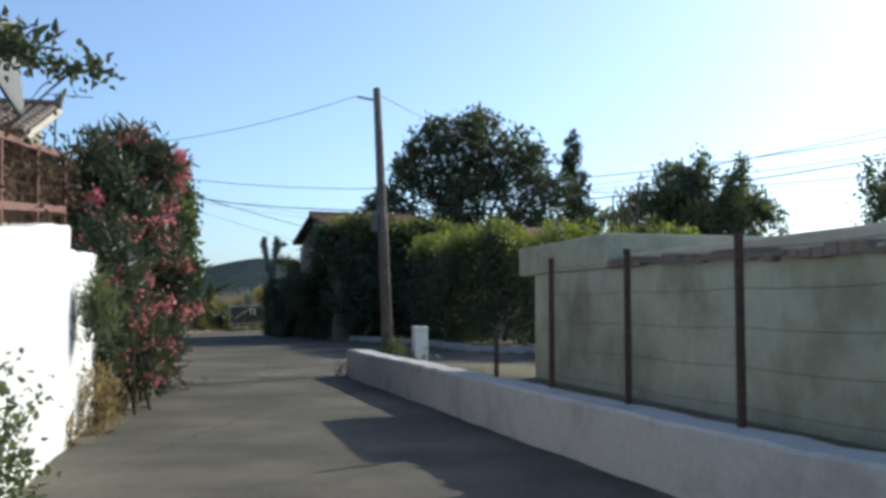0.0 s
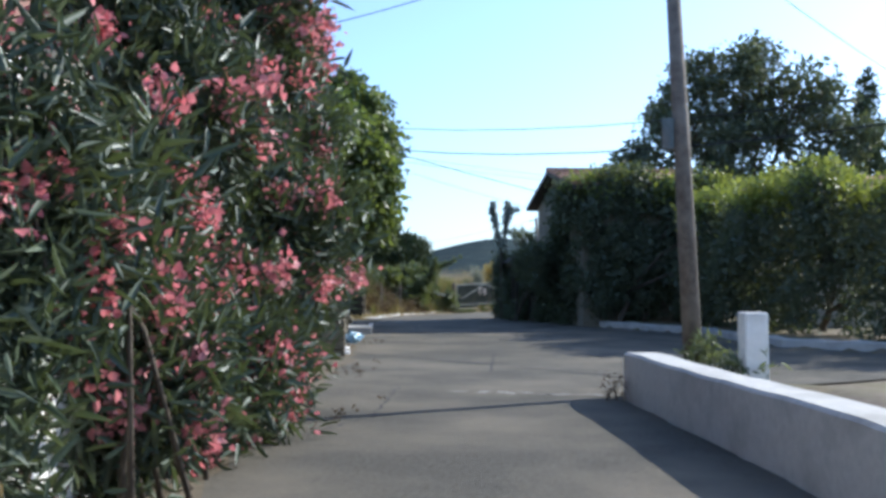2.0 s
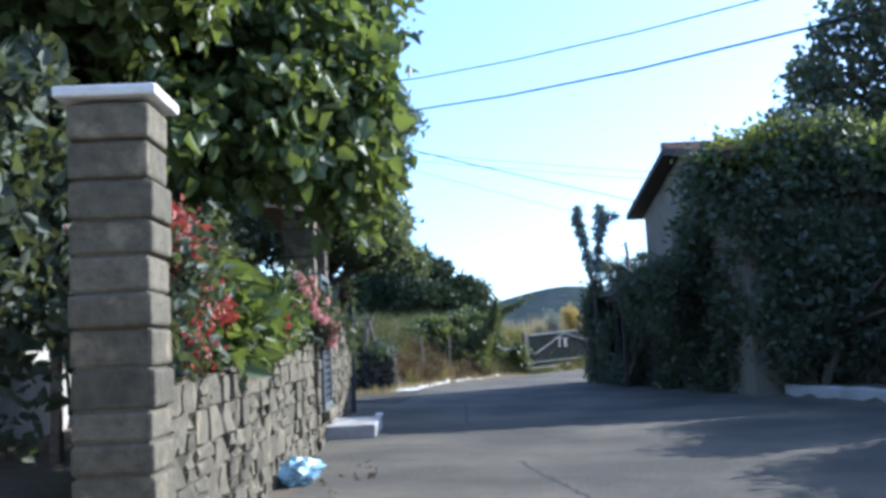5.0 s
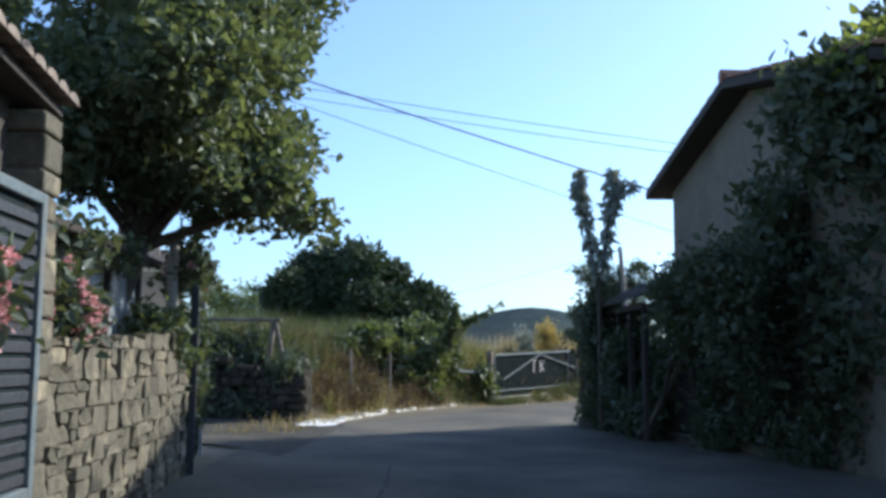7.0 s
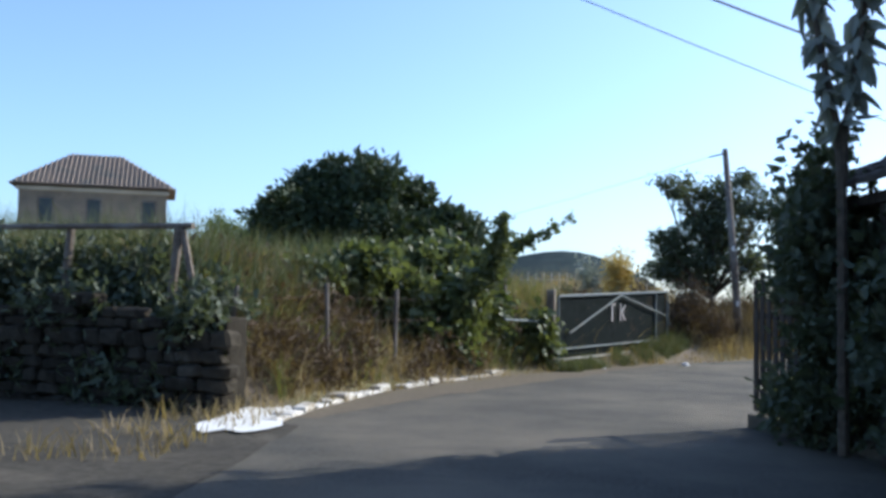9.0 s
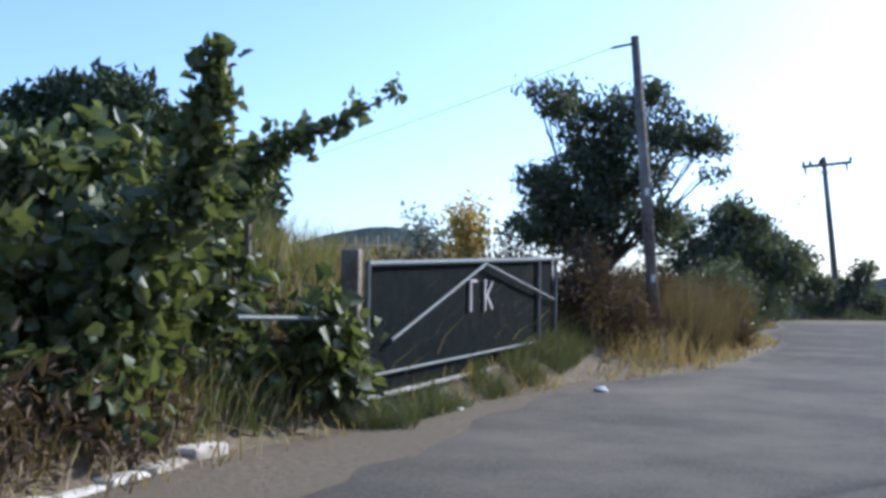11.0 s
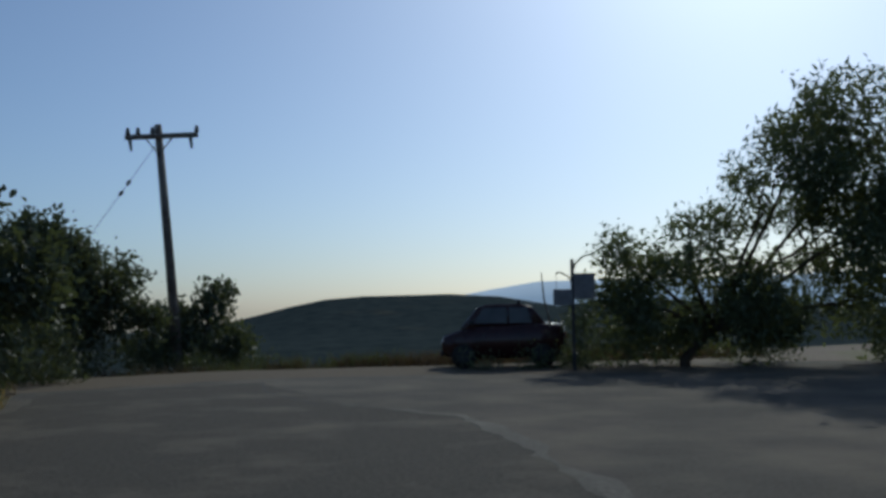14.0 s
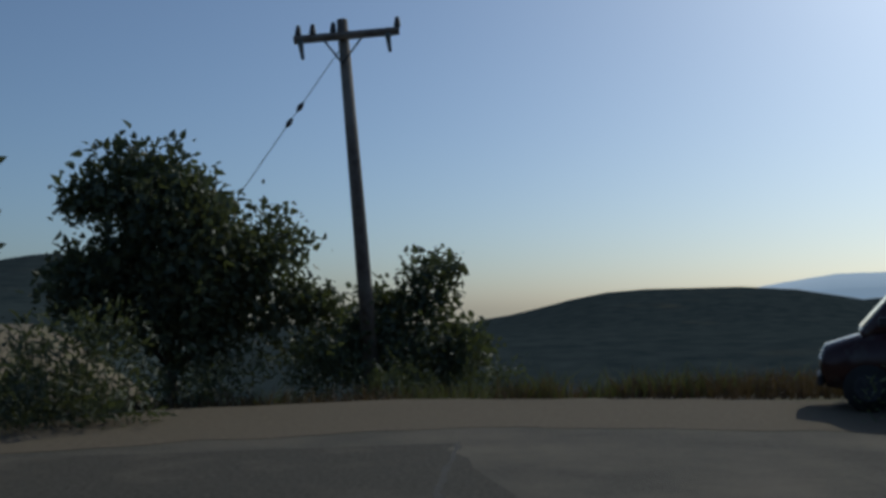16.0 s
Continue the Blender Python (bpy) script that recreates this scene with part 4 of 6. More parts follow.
def build_garden_gate():
    ob = thing("garden_gate", "grey framed garden gate with a dark louvred panel", "gate", along(SW0, SW1, 0))
    x0, x1 = 8.56, 9.76
    part("frame_post", boxed(x0, x0 + 0.09, -0.08, 0.02, 0.5, 2.5, 0.01), M_GALV, ob)
    part("frame_post", boxed(x1 - 0.09, x1, -0.08, 0.02, 0.5, 2.5, 0.01), M_GALV, ob)
    for z in (0.5, 2.42):
        part("frame_rail", boxed(x0 + 0.09, x1 - 0.09, -0.08, 0.02, z, z + 0.08, 0.01), M_GALV, ob)
    panel = part("panel", boxed(x0 + 0.092, x1 - 0.092, -0.03, 0.01, 0.584, 2.416), M_GATE, ob, "dark louvred panel")
    for k in range(17):
        part("slat", boxed(x0 + 0.1, x1 - 0.1, -0.055, -0.031, 0.6 + 0.105 * k, 0.67 + 0.105 * k, 0.006), M_DARKMETAL, panel)
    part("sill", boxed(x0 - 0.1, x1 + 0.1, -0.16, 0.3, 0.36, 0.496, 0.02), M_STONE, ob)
    return ob


build_garden_gate()
planting("hydrangea", "dusky pink hydrangea hanging before the garden gate", WALLM, [(8.5, -0.12, 1.75, 0.28, 0.14, 0.3)], L_DARK, 500, 0.1, 0.065, 49, F_ROSE, 2600, 0.05, heads=16)
# added shrubs stand in for the shaded dark under the vine canopy
planting("fill_shrubbery", "dark shrubs added to fill the shade behind the stone wall", WALLM, [(3.4, 1.6, 2.3, 1.2, 0.5, 1.4), (5.4, 1.7, 2.6, 1.2, 0.5, 1.5), (7.3, 1.6, 2.4, 0.9, 0.5, 1.4), (1.4, 1.6, 2.2, 1.2, 0.5, 1.3), (6.4, 1.9, 3.6, 1.5, 0.5, 1.1), (4.0, 1.9, 3.5, 1.3, 0.5, 1.0)], L_DARK, 20000, 0.14, 0.09, 46)


def build_gate_roof():
    ob = thing("gate_roof", "small sloping tiled roof over the garden gate", "roof", along(SW0, SW1, 0))
    t = part("tiles", barrel_tiles(3, 9, 2.05, 0.8, 0.12), M_OLDTILE, ob)
    t.matrix_local = pose(8.12, -0.12, 3.34, 0, 4.5, 0)
    part("beam", boxed(0.0, 2.02, 0.1, 0.5, -0.06, 0.0, 0.01, pose(8.12, -0.12, 3.34, 0, 4.5, 0)), M_EAVES, ob)
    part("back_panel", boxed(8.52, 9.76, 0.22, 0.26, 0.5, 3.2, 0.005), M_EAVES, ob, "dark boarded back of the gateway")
    return ob


build_gate_roof()


def build_step():
    ob = thing("step", "pale concrete step before the stone wall", "step", along((-11.05, 35.75), (-11.6, 37.4), 0))
    part("slab", boxed(0, 1.8, -0.72, 0.12, -0.05, 0.2, 0.03), M_CONCRETE, ob)
    part("edge", boxed(1.55, 1.82, -0.74, -0.62, 0.204, 0.25, 0.02), M_WASHTOP, ob, "whitewashed edge")
    return ob


build_step()


def build_bag():
    ob = thing("plastic_bag", "crumpled pale blue plastic bag at the foot of the wall", "bag", pose(-9.35, 31.3, 0.0))
    bm = bmesh.new()
    bmesh.ops.create_icosphere(bm, subdivisions=3, radius=0.24)
    for v in bm.verts:
        n = noise.noise(v.co * 9) * 0.12 + noise.noise(v.co * 21) * 0.05
        v.co += v.normal * n
        v.co.z = max(v.co.z * 0.62 + 0.13, 0.0)
    part("film", bm, M_PLASTIC, ob)
    return ob


build_bag()


planting("flowering_plant", "tall red-flowered climber above the stone wall", WALLM, [(1.2, 0.35, 1.75, 0.7, 0.35, 0.6), (0.7, 0.4, 1.6, 0.4, 0.3, 0.5), (1.7, 0.4, 1.95, 0.4, 0.35, 0.4)], L_DARK, 5000, 0.08, 0.05, 41, F_RED, 2600, 0.042)
planting("leafy_plant", "bright large-leaved plant on the stone wall", WALLM, [(2.7, 0.3, 1.65, 0.8, 0.35, 0.42), (3.6, 0.35, 1.6, 0.6, 0.35, 0.4)], L_BROAD, 1900, 0.17, 0.105, 42, droop=0.5)
planting("leafy_plant", "mixed green planting along the stone wall top", WALLM, [(4.6, 0.35, 1.7, 0.7, 0.35, 0.4), (5.6, 0.4, 1.75, 0.7, 0.4, 0.45), (6.6, 0.4, 1.8, 0.7, 0.35, 0.4)], L_BROAD, 3600, 0.13, 0.06, 43, F_RED, 900, 0.05)
planting("hydrangea", "pink hydrangea in bloom hanging over the wall", WALLM, [(7.9, 0.15, 1.85, 0.5, 0.3, 0.36), (7.5, 0.2, 2.15, 0.25, 0.25, 0.25)], L_DARK, 1500, 0.11, 0.07, 44, F_ROSE, 4200, 0.045, heads=16)
planting("hydrangea", "pale pink hydrangea beyond the garden gate", WALLM, [(10.9, 0.3, 1.85, 0.45, 0.3, 0.3), (11.5, 0.35, 1.75, 0.35, 0.25, 0.25)], L_DARK, 1400, 0.11, 0.07, 45, F_ROSE, 3000, 0.045, heads=16)
planting("leafy_plant", "low green shrub at the end of the stone wall", WALLM, [(14.4, 0.25, 1.6, 0.28, 0.22, 0.3), (14.85, 0.25, 1.5, 0.25, 0.2, 0.25)], L_OLIVE, 1300, 0.12, 0.06, 46)
planting("rose_bush", "climbing rose over the old gatepost", pose(-14.35, 43.75, 0), [(0.0, 0.0, 2.72, 0.18, 0.18, 0.18), (0.02, -0.1, 2.45, 0.1, 0.12, 0.16), (0.4, -0.9, 2.55, 0.2, 0.2, 0.18), (0.8, -1.7, 2.7, 0.2, 0.24, 0.25), (1.1, -2.3, 2.45, 0.18, 0.2, 0.22)], L_DARK, 2200, 0.08, 0.055, 47, F_ROSE, 0, 0.05, heads=4)


def build_lean_to():
    ob = thing("lean_to", "low lean-to with pale sheet panels under dark eaves", "shed", WALLM)
    for x0, x1 in ((10.6, 11.55), (11.65, 12.6), (12.7, 13.6), (13.71, 14.9)):
        part("panel", boxed(x0, x1, 0.64, 0.68, 0.3, 2.44, 0.006), M_SHEET, ob, "pale grey sheet panel")
    for x in (10.56, 11.6, 12.65, 13.655, 14.95):
        part("post", boxed(x - 0.04, x + 0.04, 0.59, 0.67, 0.0, 2.5, 0.01), M_EAVES, ob)
    part("sill", boxed(10.56, 14.95, 0.55, 0.635, 1.56, 1.62, 0.01), M_EAVES, ob)
    part("roof", boxed(0, 4.7, 0, 1.7, 0, 0.07, 0.01, pose(10.4, 0.35, 2.5, 7, 0, 0)), M_EAVES, ob)
    link("creeper", leaves_mesh("creeper", [(11.0 + 1.3 * k, 0.4, 2.5, 0.4, 0.15, 0.1) for k in range(3)], 700, 0.08, 0.055, L_DARK, 141, 0.5, 0.08), ob)
    return ob


build_lean_to()
post = thing("post", "slim pale weathered post at the wall's end", "post", WALLM @ pose(15.25, 0.27, 0))
part("shaft", tubed([(0, 0, -0.1), (0.03, 0.01, 0.8), (-0.02, 0, 1.7), (0.03, 0.02, 2.5), (0.0, 0.0, 2.95)], [0.1, 0.085, 0.08, 0.07, 0.06], 9), M_PALEWOOD, post, smooth=True)


def build_yard_gate():
    ob = thing("yard_gate", "dark shaded yard gate overgrown with climbers", "gate", along((-13.0, 41.3), (-14.3, 43.75), 0))
    L = 2.77
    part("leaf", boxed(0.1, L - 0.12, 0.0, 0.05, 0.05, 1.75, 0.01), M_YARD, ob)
    part("post", boxed(L - 0.1, L, -0.05, 0.06, -0.1, 2.35, 0.012), M_CONCRETE, ob, "pale grey gatepost")
    part("post", boxed(0, 0.08, -0.04, 0.06, -0.1, 2.3, 0.012), M_DARKMETAL, ob)
    link("climber", leaves_mesh("climber", [(0.4, 0.1, 1.75, 0.35, 0.12, 0.25), (1.1, 0.1, 1.7, 0.5, 0.12, 0.25), (1.9, 0.1, 1.7, 0.4, 0.12, 0.25), (0.5, 0.1, 1.1, 0.4, 0.12, 0.4), (2.42, 0.1, 1.5, 0.12, 0.1, 0.5), (1.5, 0.05, 1.0, 0.6, 0.1, 0.5)], 3600, 0.08, 0.06, L_DARK, 48, 0.4, 0.08), ob)
    return ob


build_yard_gate()


def build_garden_house():
    ob = thing("house", "low garden house with pale walls and a tiled roof", "house", along((-12.6, 29.0), (-17.0, 40.5), 0))
    L = 12.3
    part("wall", boxed(0, L, 0, 5, 0.2, 2.95, 0.02), M_GREYWASH, ob)
    for x in (2.0, 5.0, 9.6):
        win = part("window", boxed(x, x + 1.1, -0.04, -0.004, 1.3, 2.4, 0.01), M_WOOD, ob)
        part("pane", boxed(x + 0.08, x + 1.02, -0.06, -0.044, 1.38, 2.32), M_GLASS, win)
    roof = part("roof", boxed(-0.4, L + 0.4, -0.7, 5.3, 2.954, 3.05), M_WOOD, ob)
    t = part("roof_tiles", barrel_tiles(9, 56, L + 0.8, 3.2, 0.9), M_TILE, roof)
    t.matrix_local = pose(-0.4, -0.75, 3.06)
    for x in (0.5, 4.2, 8.0, 11.6):
        part("porch_post", boxed(x, x + 0.1, -1.6, -1.5, 0.2, 2.7, 0.01), M_WOOD, ob)
    part("pergola_beam", boxed(-0.3, L, -1.62, -1.48, 2.7, 2.8, 0.01), M_WOOD, ob)
    return ob


build_garden_house()

# ---- gable house and its corner garden ----
def build_gable_house():
    ob = thing("house", "two-storey house with a plain gable and tiled roof", "house", along((-4.75, 42.9), (-7.55, 51.2), 0))
    L, H, R, W = math.dist((-4.75, 42.9), (-7.55, 51.2)), 4.95, 0.95, 4.4
    a = [(0, 0, -0.3), (L, 0, -0.3), (L, 0, H), (L / 2, 0, H + R), (0, 0, H)]
    bm = bmesh.new()
    front = [bm.verts.new(p) for p in a]
    back = [bm.verts.new((p[0], -W, p[2])) for p in a]
    bm.faces.new(front)
    bm.faces.new(back[::-1])
    for k in range(5):
        bm.faces.new((front[k], back[k], back[(k + 1) % 5], front[(k + 1) % 5]))
    part("wall", bm, M_DUN, ob)
    g = R / (L / 2)
    for s in (1, -1):
        x0 = -0.5 if s == 1 else L + 0.5
        z0 = H - 0.5 * g
        bm = bmesh.new()
        q = [(x0, z0 + 0.03), (L / 2, H + R + 0.03), (L / 2, H + R + 0.17), (x0, z0 + 0.17)]
        f = [bm.verts.new((x, 0.45, z)) for x, z in q]
        b = [bm.verts.new((x, -W - 0.45, z)) for x, z in q]
        bm.faces.new(f)
        bm.faces.new(b[::-1])
        for k in range(4):
            bm.faces.new((f[k], b[k], b[(k + 1) % 4], f[(k + 1) % 4]))
        roof = part("roof", bm, M_EAVES, ob, "dark weathered eaves")
        tb = barrel_tiles(12, 22, W + 0.9, L / 2 + 0.5, R + 0.5 * g)
        t = part("roof_tiles", tb, M_TILE, roof)
        t.matrix_local = pose(x0, -W - 0.45 if s == -1 else 0.45, z0 + 0.18, 0, 0, 90 if s == -1 else -90) if s == -1 else pose(x0, 0.45, z0 + 0.18, 0, 0, -90)
    part("ridge", tubed([(L / 2, 0.47, H + R + 0.24), (L / 2, -W - 0.45, H + R + 0.24)], 0.12, 8), M_TILE, ob)
    for x, z in ((2.2, 2.6),):
        win = part("window", boxed(x, x + 0.9, 0.004, 0.05, z, z + 1.2, 0.01), M_EAVES, ob)
        part("pane", boxed(x + 0.08, x + 0.82, 0.054, 0.062, z + 0.08, z + 1.12), M_GLASS, win)
    # the lean-to porch on the lane's side
    porch = part("porch_roof", boxed(5.6, L + 0.4, 0.004, 1.55, 2.32, 2.42), M_EAVES, ob, "dark lean-to porch roof")
    t = part("porch_tiles", barrel_tiles(5, 15, L - 5.0, 1.7, 0.75), M_EAVES, porch)
    t.matrix_local = pose(L + 0.5, 1.75, 2.43, 0, 0, 180)
    for x in (5.7, 6.7, 7.6, L + 0.1):
        part("porch_post", boxed(x, x + 0.1, 1.4, 1.5, 0.0, 2.32, 0.01), M_EAVES, ob)
    return ob


build_gable_house()


def build_garden_fence():
    a, b = (-4.4, 43.3), (-9.65, 52.15)
    L = math.dist(a, b)
    ob = thing("garden_fence", "dark wooden picket fence round the corner garden", "fence", along(a, b, 0))
    part("plinth", boxed(0, L, -0.15, 0.1, -0.2, 0.16, 0.02), M_MORTAR, ob)
    for z in (0.5, 1.25):
        part("rail", boxed(0, L, -0.03, 0.02, z, z + 0.07, 0.005), M_EAVES, ob)
    rng = random.Random(5)
    n = int(L / 0.13)
    for k in range(n):
        h = 1.5 + rng.uniform(-0.05, 0.05) + (0.25 if k > n - 3 else 0)
        part("picket", boxed(k * L / n, k * L / n + 0.085, 0.022, 0.042, 0.2, h), M_EAVES, ob)
    return ob


build_garden_fence()
wall_run("wall_far_kerb", [(9.0, 28.2), (4.4, 29.6), (0.9, 32.2), (-0.9, 38.0), (-4.2, 42.9)][::-1], 0.22, 0.25, M_GREYWASH, "low pale kerb wall before the gardens", seed=12)


def build_outbuilding():
    ob = thing("outbuilding", "small outbuilding with a red tiled roof behind the hedge", "shed", along((0.6, 41.5), (5.0, 40.2), 0))
    part("wall", boxed(0, 4.6, 0, 3, 0, 4.2, 0.02), M_CREAM, ob)
    t = part("roof_tiles", barrel_tiles(8, 22, 5.2, 1.9, 0.75), M_TILE, ob)
    t.matrix_local = pose(-0.3, -0.3, 4.2)
    return ob


build_outbuilding()

# ---- trees and shrubs ----
tree("vine_tree", "bright green broad-leaved vine tree spreading over the garden", (-12.2, 33.2, 0.3), [(-11.2, 33.0, 5.4, 2.0, 2.4, 0.7), (-11.6, 29.6, 5.2, 2.2, 2.2, 0.6), (-12.4, 34.2, 6.1, 1.4, 1.7, 0.9), (-8.85, 31.4, 4.6, 0.65, 1.0, 1.0), (-9.7, 32.4, 5.0, 0.7, 1.3, 0.9), (-9.1, 30.6, 3.6, 0.5, 0.8, 0.6), (-10.4, 31.6, 4.2, 0.6, 1.2, 0.6), (-11.6, 31.2, 4.3, 0.9, 1.3, 0.8), (-12.2, 29.4, 4.0, 0.9, 1.2, 0.8), (-12.4, 33.0, 4.2, 0.8, 1.2, 0.8), (-11.8, 27.6, 4.8, 1.6, 1.4, 0.7), (-10.2, 30.2, 5.6, 1.0, 1.6, 0.5), (-10.4, 29.4, 5.2, 1.0, 1.0, 0.7), (-9.6, 28.6, 4.7, 0.7, 0.8, 0.5), (-10.9, 28.2, 4.5, 0.9, 0.9, 0.7), (-10.3, 32.9, 4.9, 0.8, 0.9, 0.5), (-11.0, 33.2, 6.6, 1.3, 1.3, 0.7), (-10.0, 33.5, 6.1, 0.9, 1.0, 0.6), (-8.8, 31.7, 3.3, 0.45, 0.7, 0.55), (-9.8, 29.8, 3.5, 0.8, 0.9, 0.6)], 0.11, L_BROAD, 80000, 0.16, 0.12, 21, 0.45, 0.15, per=8, up=-0.3, droop=0.6, lumps=12, lump=0.36, fork=0.6)
tree("plane_tree", "open-crowned tree with a dark forked trunk", (-13.9, 40.0, 0.3), [(-13.0, 40.6, 4.45, 1.4, 1.5, 0.9), (-12.3, 41.2, 3.75, 0.7, 0.8, 0.55), (-11.95, 41.8, 3.2, 0.42, 0.5, 0.42), (-12.6, 39.7, 4.65, 1.1, 1.1, 1.0), (-14.5, 39.2, 4.25, 1.4, 1.3, 1.0), (-13.4, 40.6, 5.85, 1.6, 1.6, 1.0), (-12.1, 40.3, 3.55, 0.6, 0.7, 0.4), (-15.0, 41.0, 5.05, 1.4, 1.4, 1.1), (-12.9, 41.7, 3.45, 0.6, 0.6, 0.45), (-13.6, 42.3, 4.45, 1.0, 1.0, 0.8), (-12.4, 42.5, 4.15, 0.55, 0.6, 0.5), (-13.3, 40.2, 3.7, 0.9, 0.9, 0.5), (-13.0, 42.0, 6.0, 1.2, 1.2, 0.9)], 0.15, L_OLIVE, 64000, 0.105, 0.07, 22, 0.35, 0.09, lumps=13, lump=0.42, fork=0.62)
tree("umbrella_pine", "dense dark dome-shaped pine beyond the field", (-26.4, 80.0, 1.0), [(-26.3, 80.0, 4.75, 3.83, 3.83, 2.8), (-22.8, 80.7, 3.75, 2.0, 2.4, 1.7), (-28.5, 79.2, 4.2, 1.85, 2.4, 1.95), (-26.4, 79.1, 2.6, 3.7, 2.4, 1.4)], 0.35, L_PINE, 60000, 0.3, 0.14, 23, 0.75, 0.2, lumps=34, lump=0.27)
tree("large_tree", "tall spreading broad-leaved tree behind the houses", (1.6, 56, 0), [(1.2, 56, 11.0, 2.0, 2.0, 1.9), (-1.2, 55.4, 9.8, 1.7, 1.8, 1.6), (4.4, 56.6, 10.4, 1.8, 1.8, 1.6), (2.0, 55.6, 8.4, 2.4, 2.2, 1.5), (5.6, 56, 8.2, 1.7, 1.7, 1.5), (-2.6, 55, 7.4, 1.5, 1.6, 1.2), (-3.8, 55, 6.2, 1.1, 1.2, 0.8), (0.4, 55, 6.4, 2.0, 1.8, 1.0), (4.4, 55.6, 6.2, 2.2, 1.8, 1.0), (-0.6, 55.6, 12.0, 0.6, 0.6, 0.5), (2.6, 56, 12.6, 0.6, 0.6, 0.5)], 0.3, L_DARK, 24000, 0.22, 0.14, 24, 0.4, 0.24, lumps=11, lump=0.4)
tree("cypress", "slim dark cypress above the gardens", (9.6, 70, -0.5), [(9.6, 70, 4.6, 2.1, 2.1, 3.0), (9.6, 70, 7.6, 1.65, 1.65, 2.4), (9.6, 70, 10.2, 1.1, 1.1, 2.0), (9.62, 70, 12.3, 0.62, 0.62, 1.5), (9.65, 70, 13.9, 0.28, 0.28, 1.0)], 0.25, L_PINE, 12000, 0.24, 0.1, 25, 0.6, 0.12, up=1.6)
tree("garden_tree", "rounded leafy tree behind the shed", (13.8, 53, 0), [(11.6, 52.8, 6.8, 2.2, 2.0, 1.5), (13.6, 53.2, 6.6, 2.6, 2.2, 2.0), (16.2, 53, 6.4, 2.2, 1.8, 1.7), (12.9, 53, 8.7, 0.9, 0.9, 0.9), (14.5, 53, 8.6, 0.7, 0.7, 0.9), (14.6, 53, 9.7, 0.25, 0.25, 0.6), (16.5, 53, 8.4, 0.6, 0.6, 0.8), (16.9, 53, 9.4, 0.22, 0.22, 0.6), (18.2, 53, 6.6, 1.0, 1.0, 1.0)], 0.22, L_OLIVE, 19000, 0.24, 0.12, 26, 0.4, 0.22, lumps=10)
tree("garden_tree", "tall garden tree at the far end of the shed", (21.5, 44, 0), [(21.2, 44, 6.6, 1.6, 1.6, 2.2), (22.0, 44.4, 4.4, 1.5, 1.5, 1.6)], 0.16, L_OLIVE, 6000, 0.2, 0.11, 36, 0.45, 0.22)
tree("fig_tree", "dense shrubby tree with sunlit tips before the gable house", (-3.4, 42.6, 0.2), [(-4.5, 42.75, 4.2, 0.8, 0.5, 1.2), (-3.6, 43.0, 4.9, 0.9, 0.6, 0.75), (-2.6, 43.4, 4.75, 1.1, 0.6, 0.75), (-1.2, 43.8, 4.5, 1.2, 0.6, 0.8), (0.3, 44.2, 4.4, 1.0, 0.6, 0.8), (-4.9, 44.2, 2.4, 0.6, 1.2, 1.4), (-5.3, 43.6, 4.6, 0.5, 0.9, 0.7), (-5.9, 45.6, 3.2, 0.45, 1.0, 1.2), (-3.0, 42.9, 2.3, 1.5, 0.4, 1.5), (-1.0, 42.9, 2.6, 1.2, 0.6, 1.3), (-0.4, 40.9, 3.1, 0.9, 0.8, 0.9), (-0.6, 40.6, 1.4, 0.9, 0.8, 1.3)], 0.09, L_DARK, 34000, 0.14, 0.09, 27, 0.4, 0.17)
# top leaves lightened in colour as if sunlit
link("sunlit_foliage", leaves_mesh("sunlit_foliage", [(-1.0, 0.3, 4.7, 1.0, 0.5, 0.5), (0.8, 0.8, 4.8, 1.2, 0.5, 0.55), (2.2, 1.2, 4.7, 1.2, 0.5, 0.5), (3.6, 1.5, 4.6, 1.0, 0.5, 0.5), (3.0, -1.8, 3.4, 0.8, 0.7, 0.6)], 9000, 0.13, 0.085, L_TIPS, 127, 0.9, 0.15), bpy.data.objects["fig_tree"], "paler top leaves with sunlight put into their colour")
tree("garden_shrub", "dark evergreen hedge overgrowing the picket fence", (-5.6, 45.6, 0.0), [(-4.9, 44.6, 1.3, 0.55, 0.9, 1.1), (-5.8, 46.2, 1.2, 0.55, 0.9, 1.0), (-6.7, 47.7, 1.1, 0.5, 0.9, 0.95), (-7.6, 49.1, 1.1, 0.5, 0.9, 0.9), (-8.4, 50.5, 1.1, 0.5, 0.8, 0.95), (-5.4, 45.2, 0.45, 0.6, 0.9, 0.5), (-6.6, 47.1, 0.4, 0.6, 1.0, 0.45), (-7.8, 49.2, 0.4, 0.6, 1.0, 0.45), (-8.9, 51.0, 0.4, 0.5, 0.8, 0.45), (-6.5, 46.8, 2.2, 0.4, 0.9, 0.7)], 0.07, L_DARK, 36000, 0.1, 0.06, 34, 0.4, 0.12, category="shrub")
tree("garden_shrub", "dark evergreen shrub at the fence corner", (-8.9, 50.9, 0.0), [(-8.9, 50.8, 1.4, 0.55, 0.8, 0.9), (-8.2, 49.6, 1.2, 0.6, 0.8, 0.8), (-9.1, 50.2, 2.4, 0.35, 0.4, 0.6)], 0.06, L_DARK, 7000, 0.11, 0.07, 35, 0.45, 0.13, category="shrub")
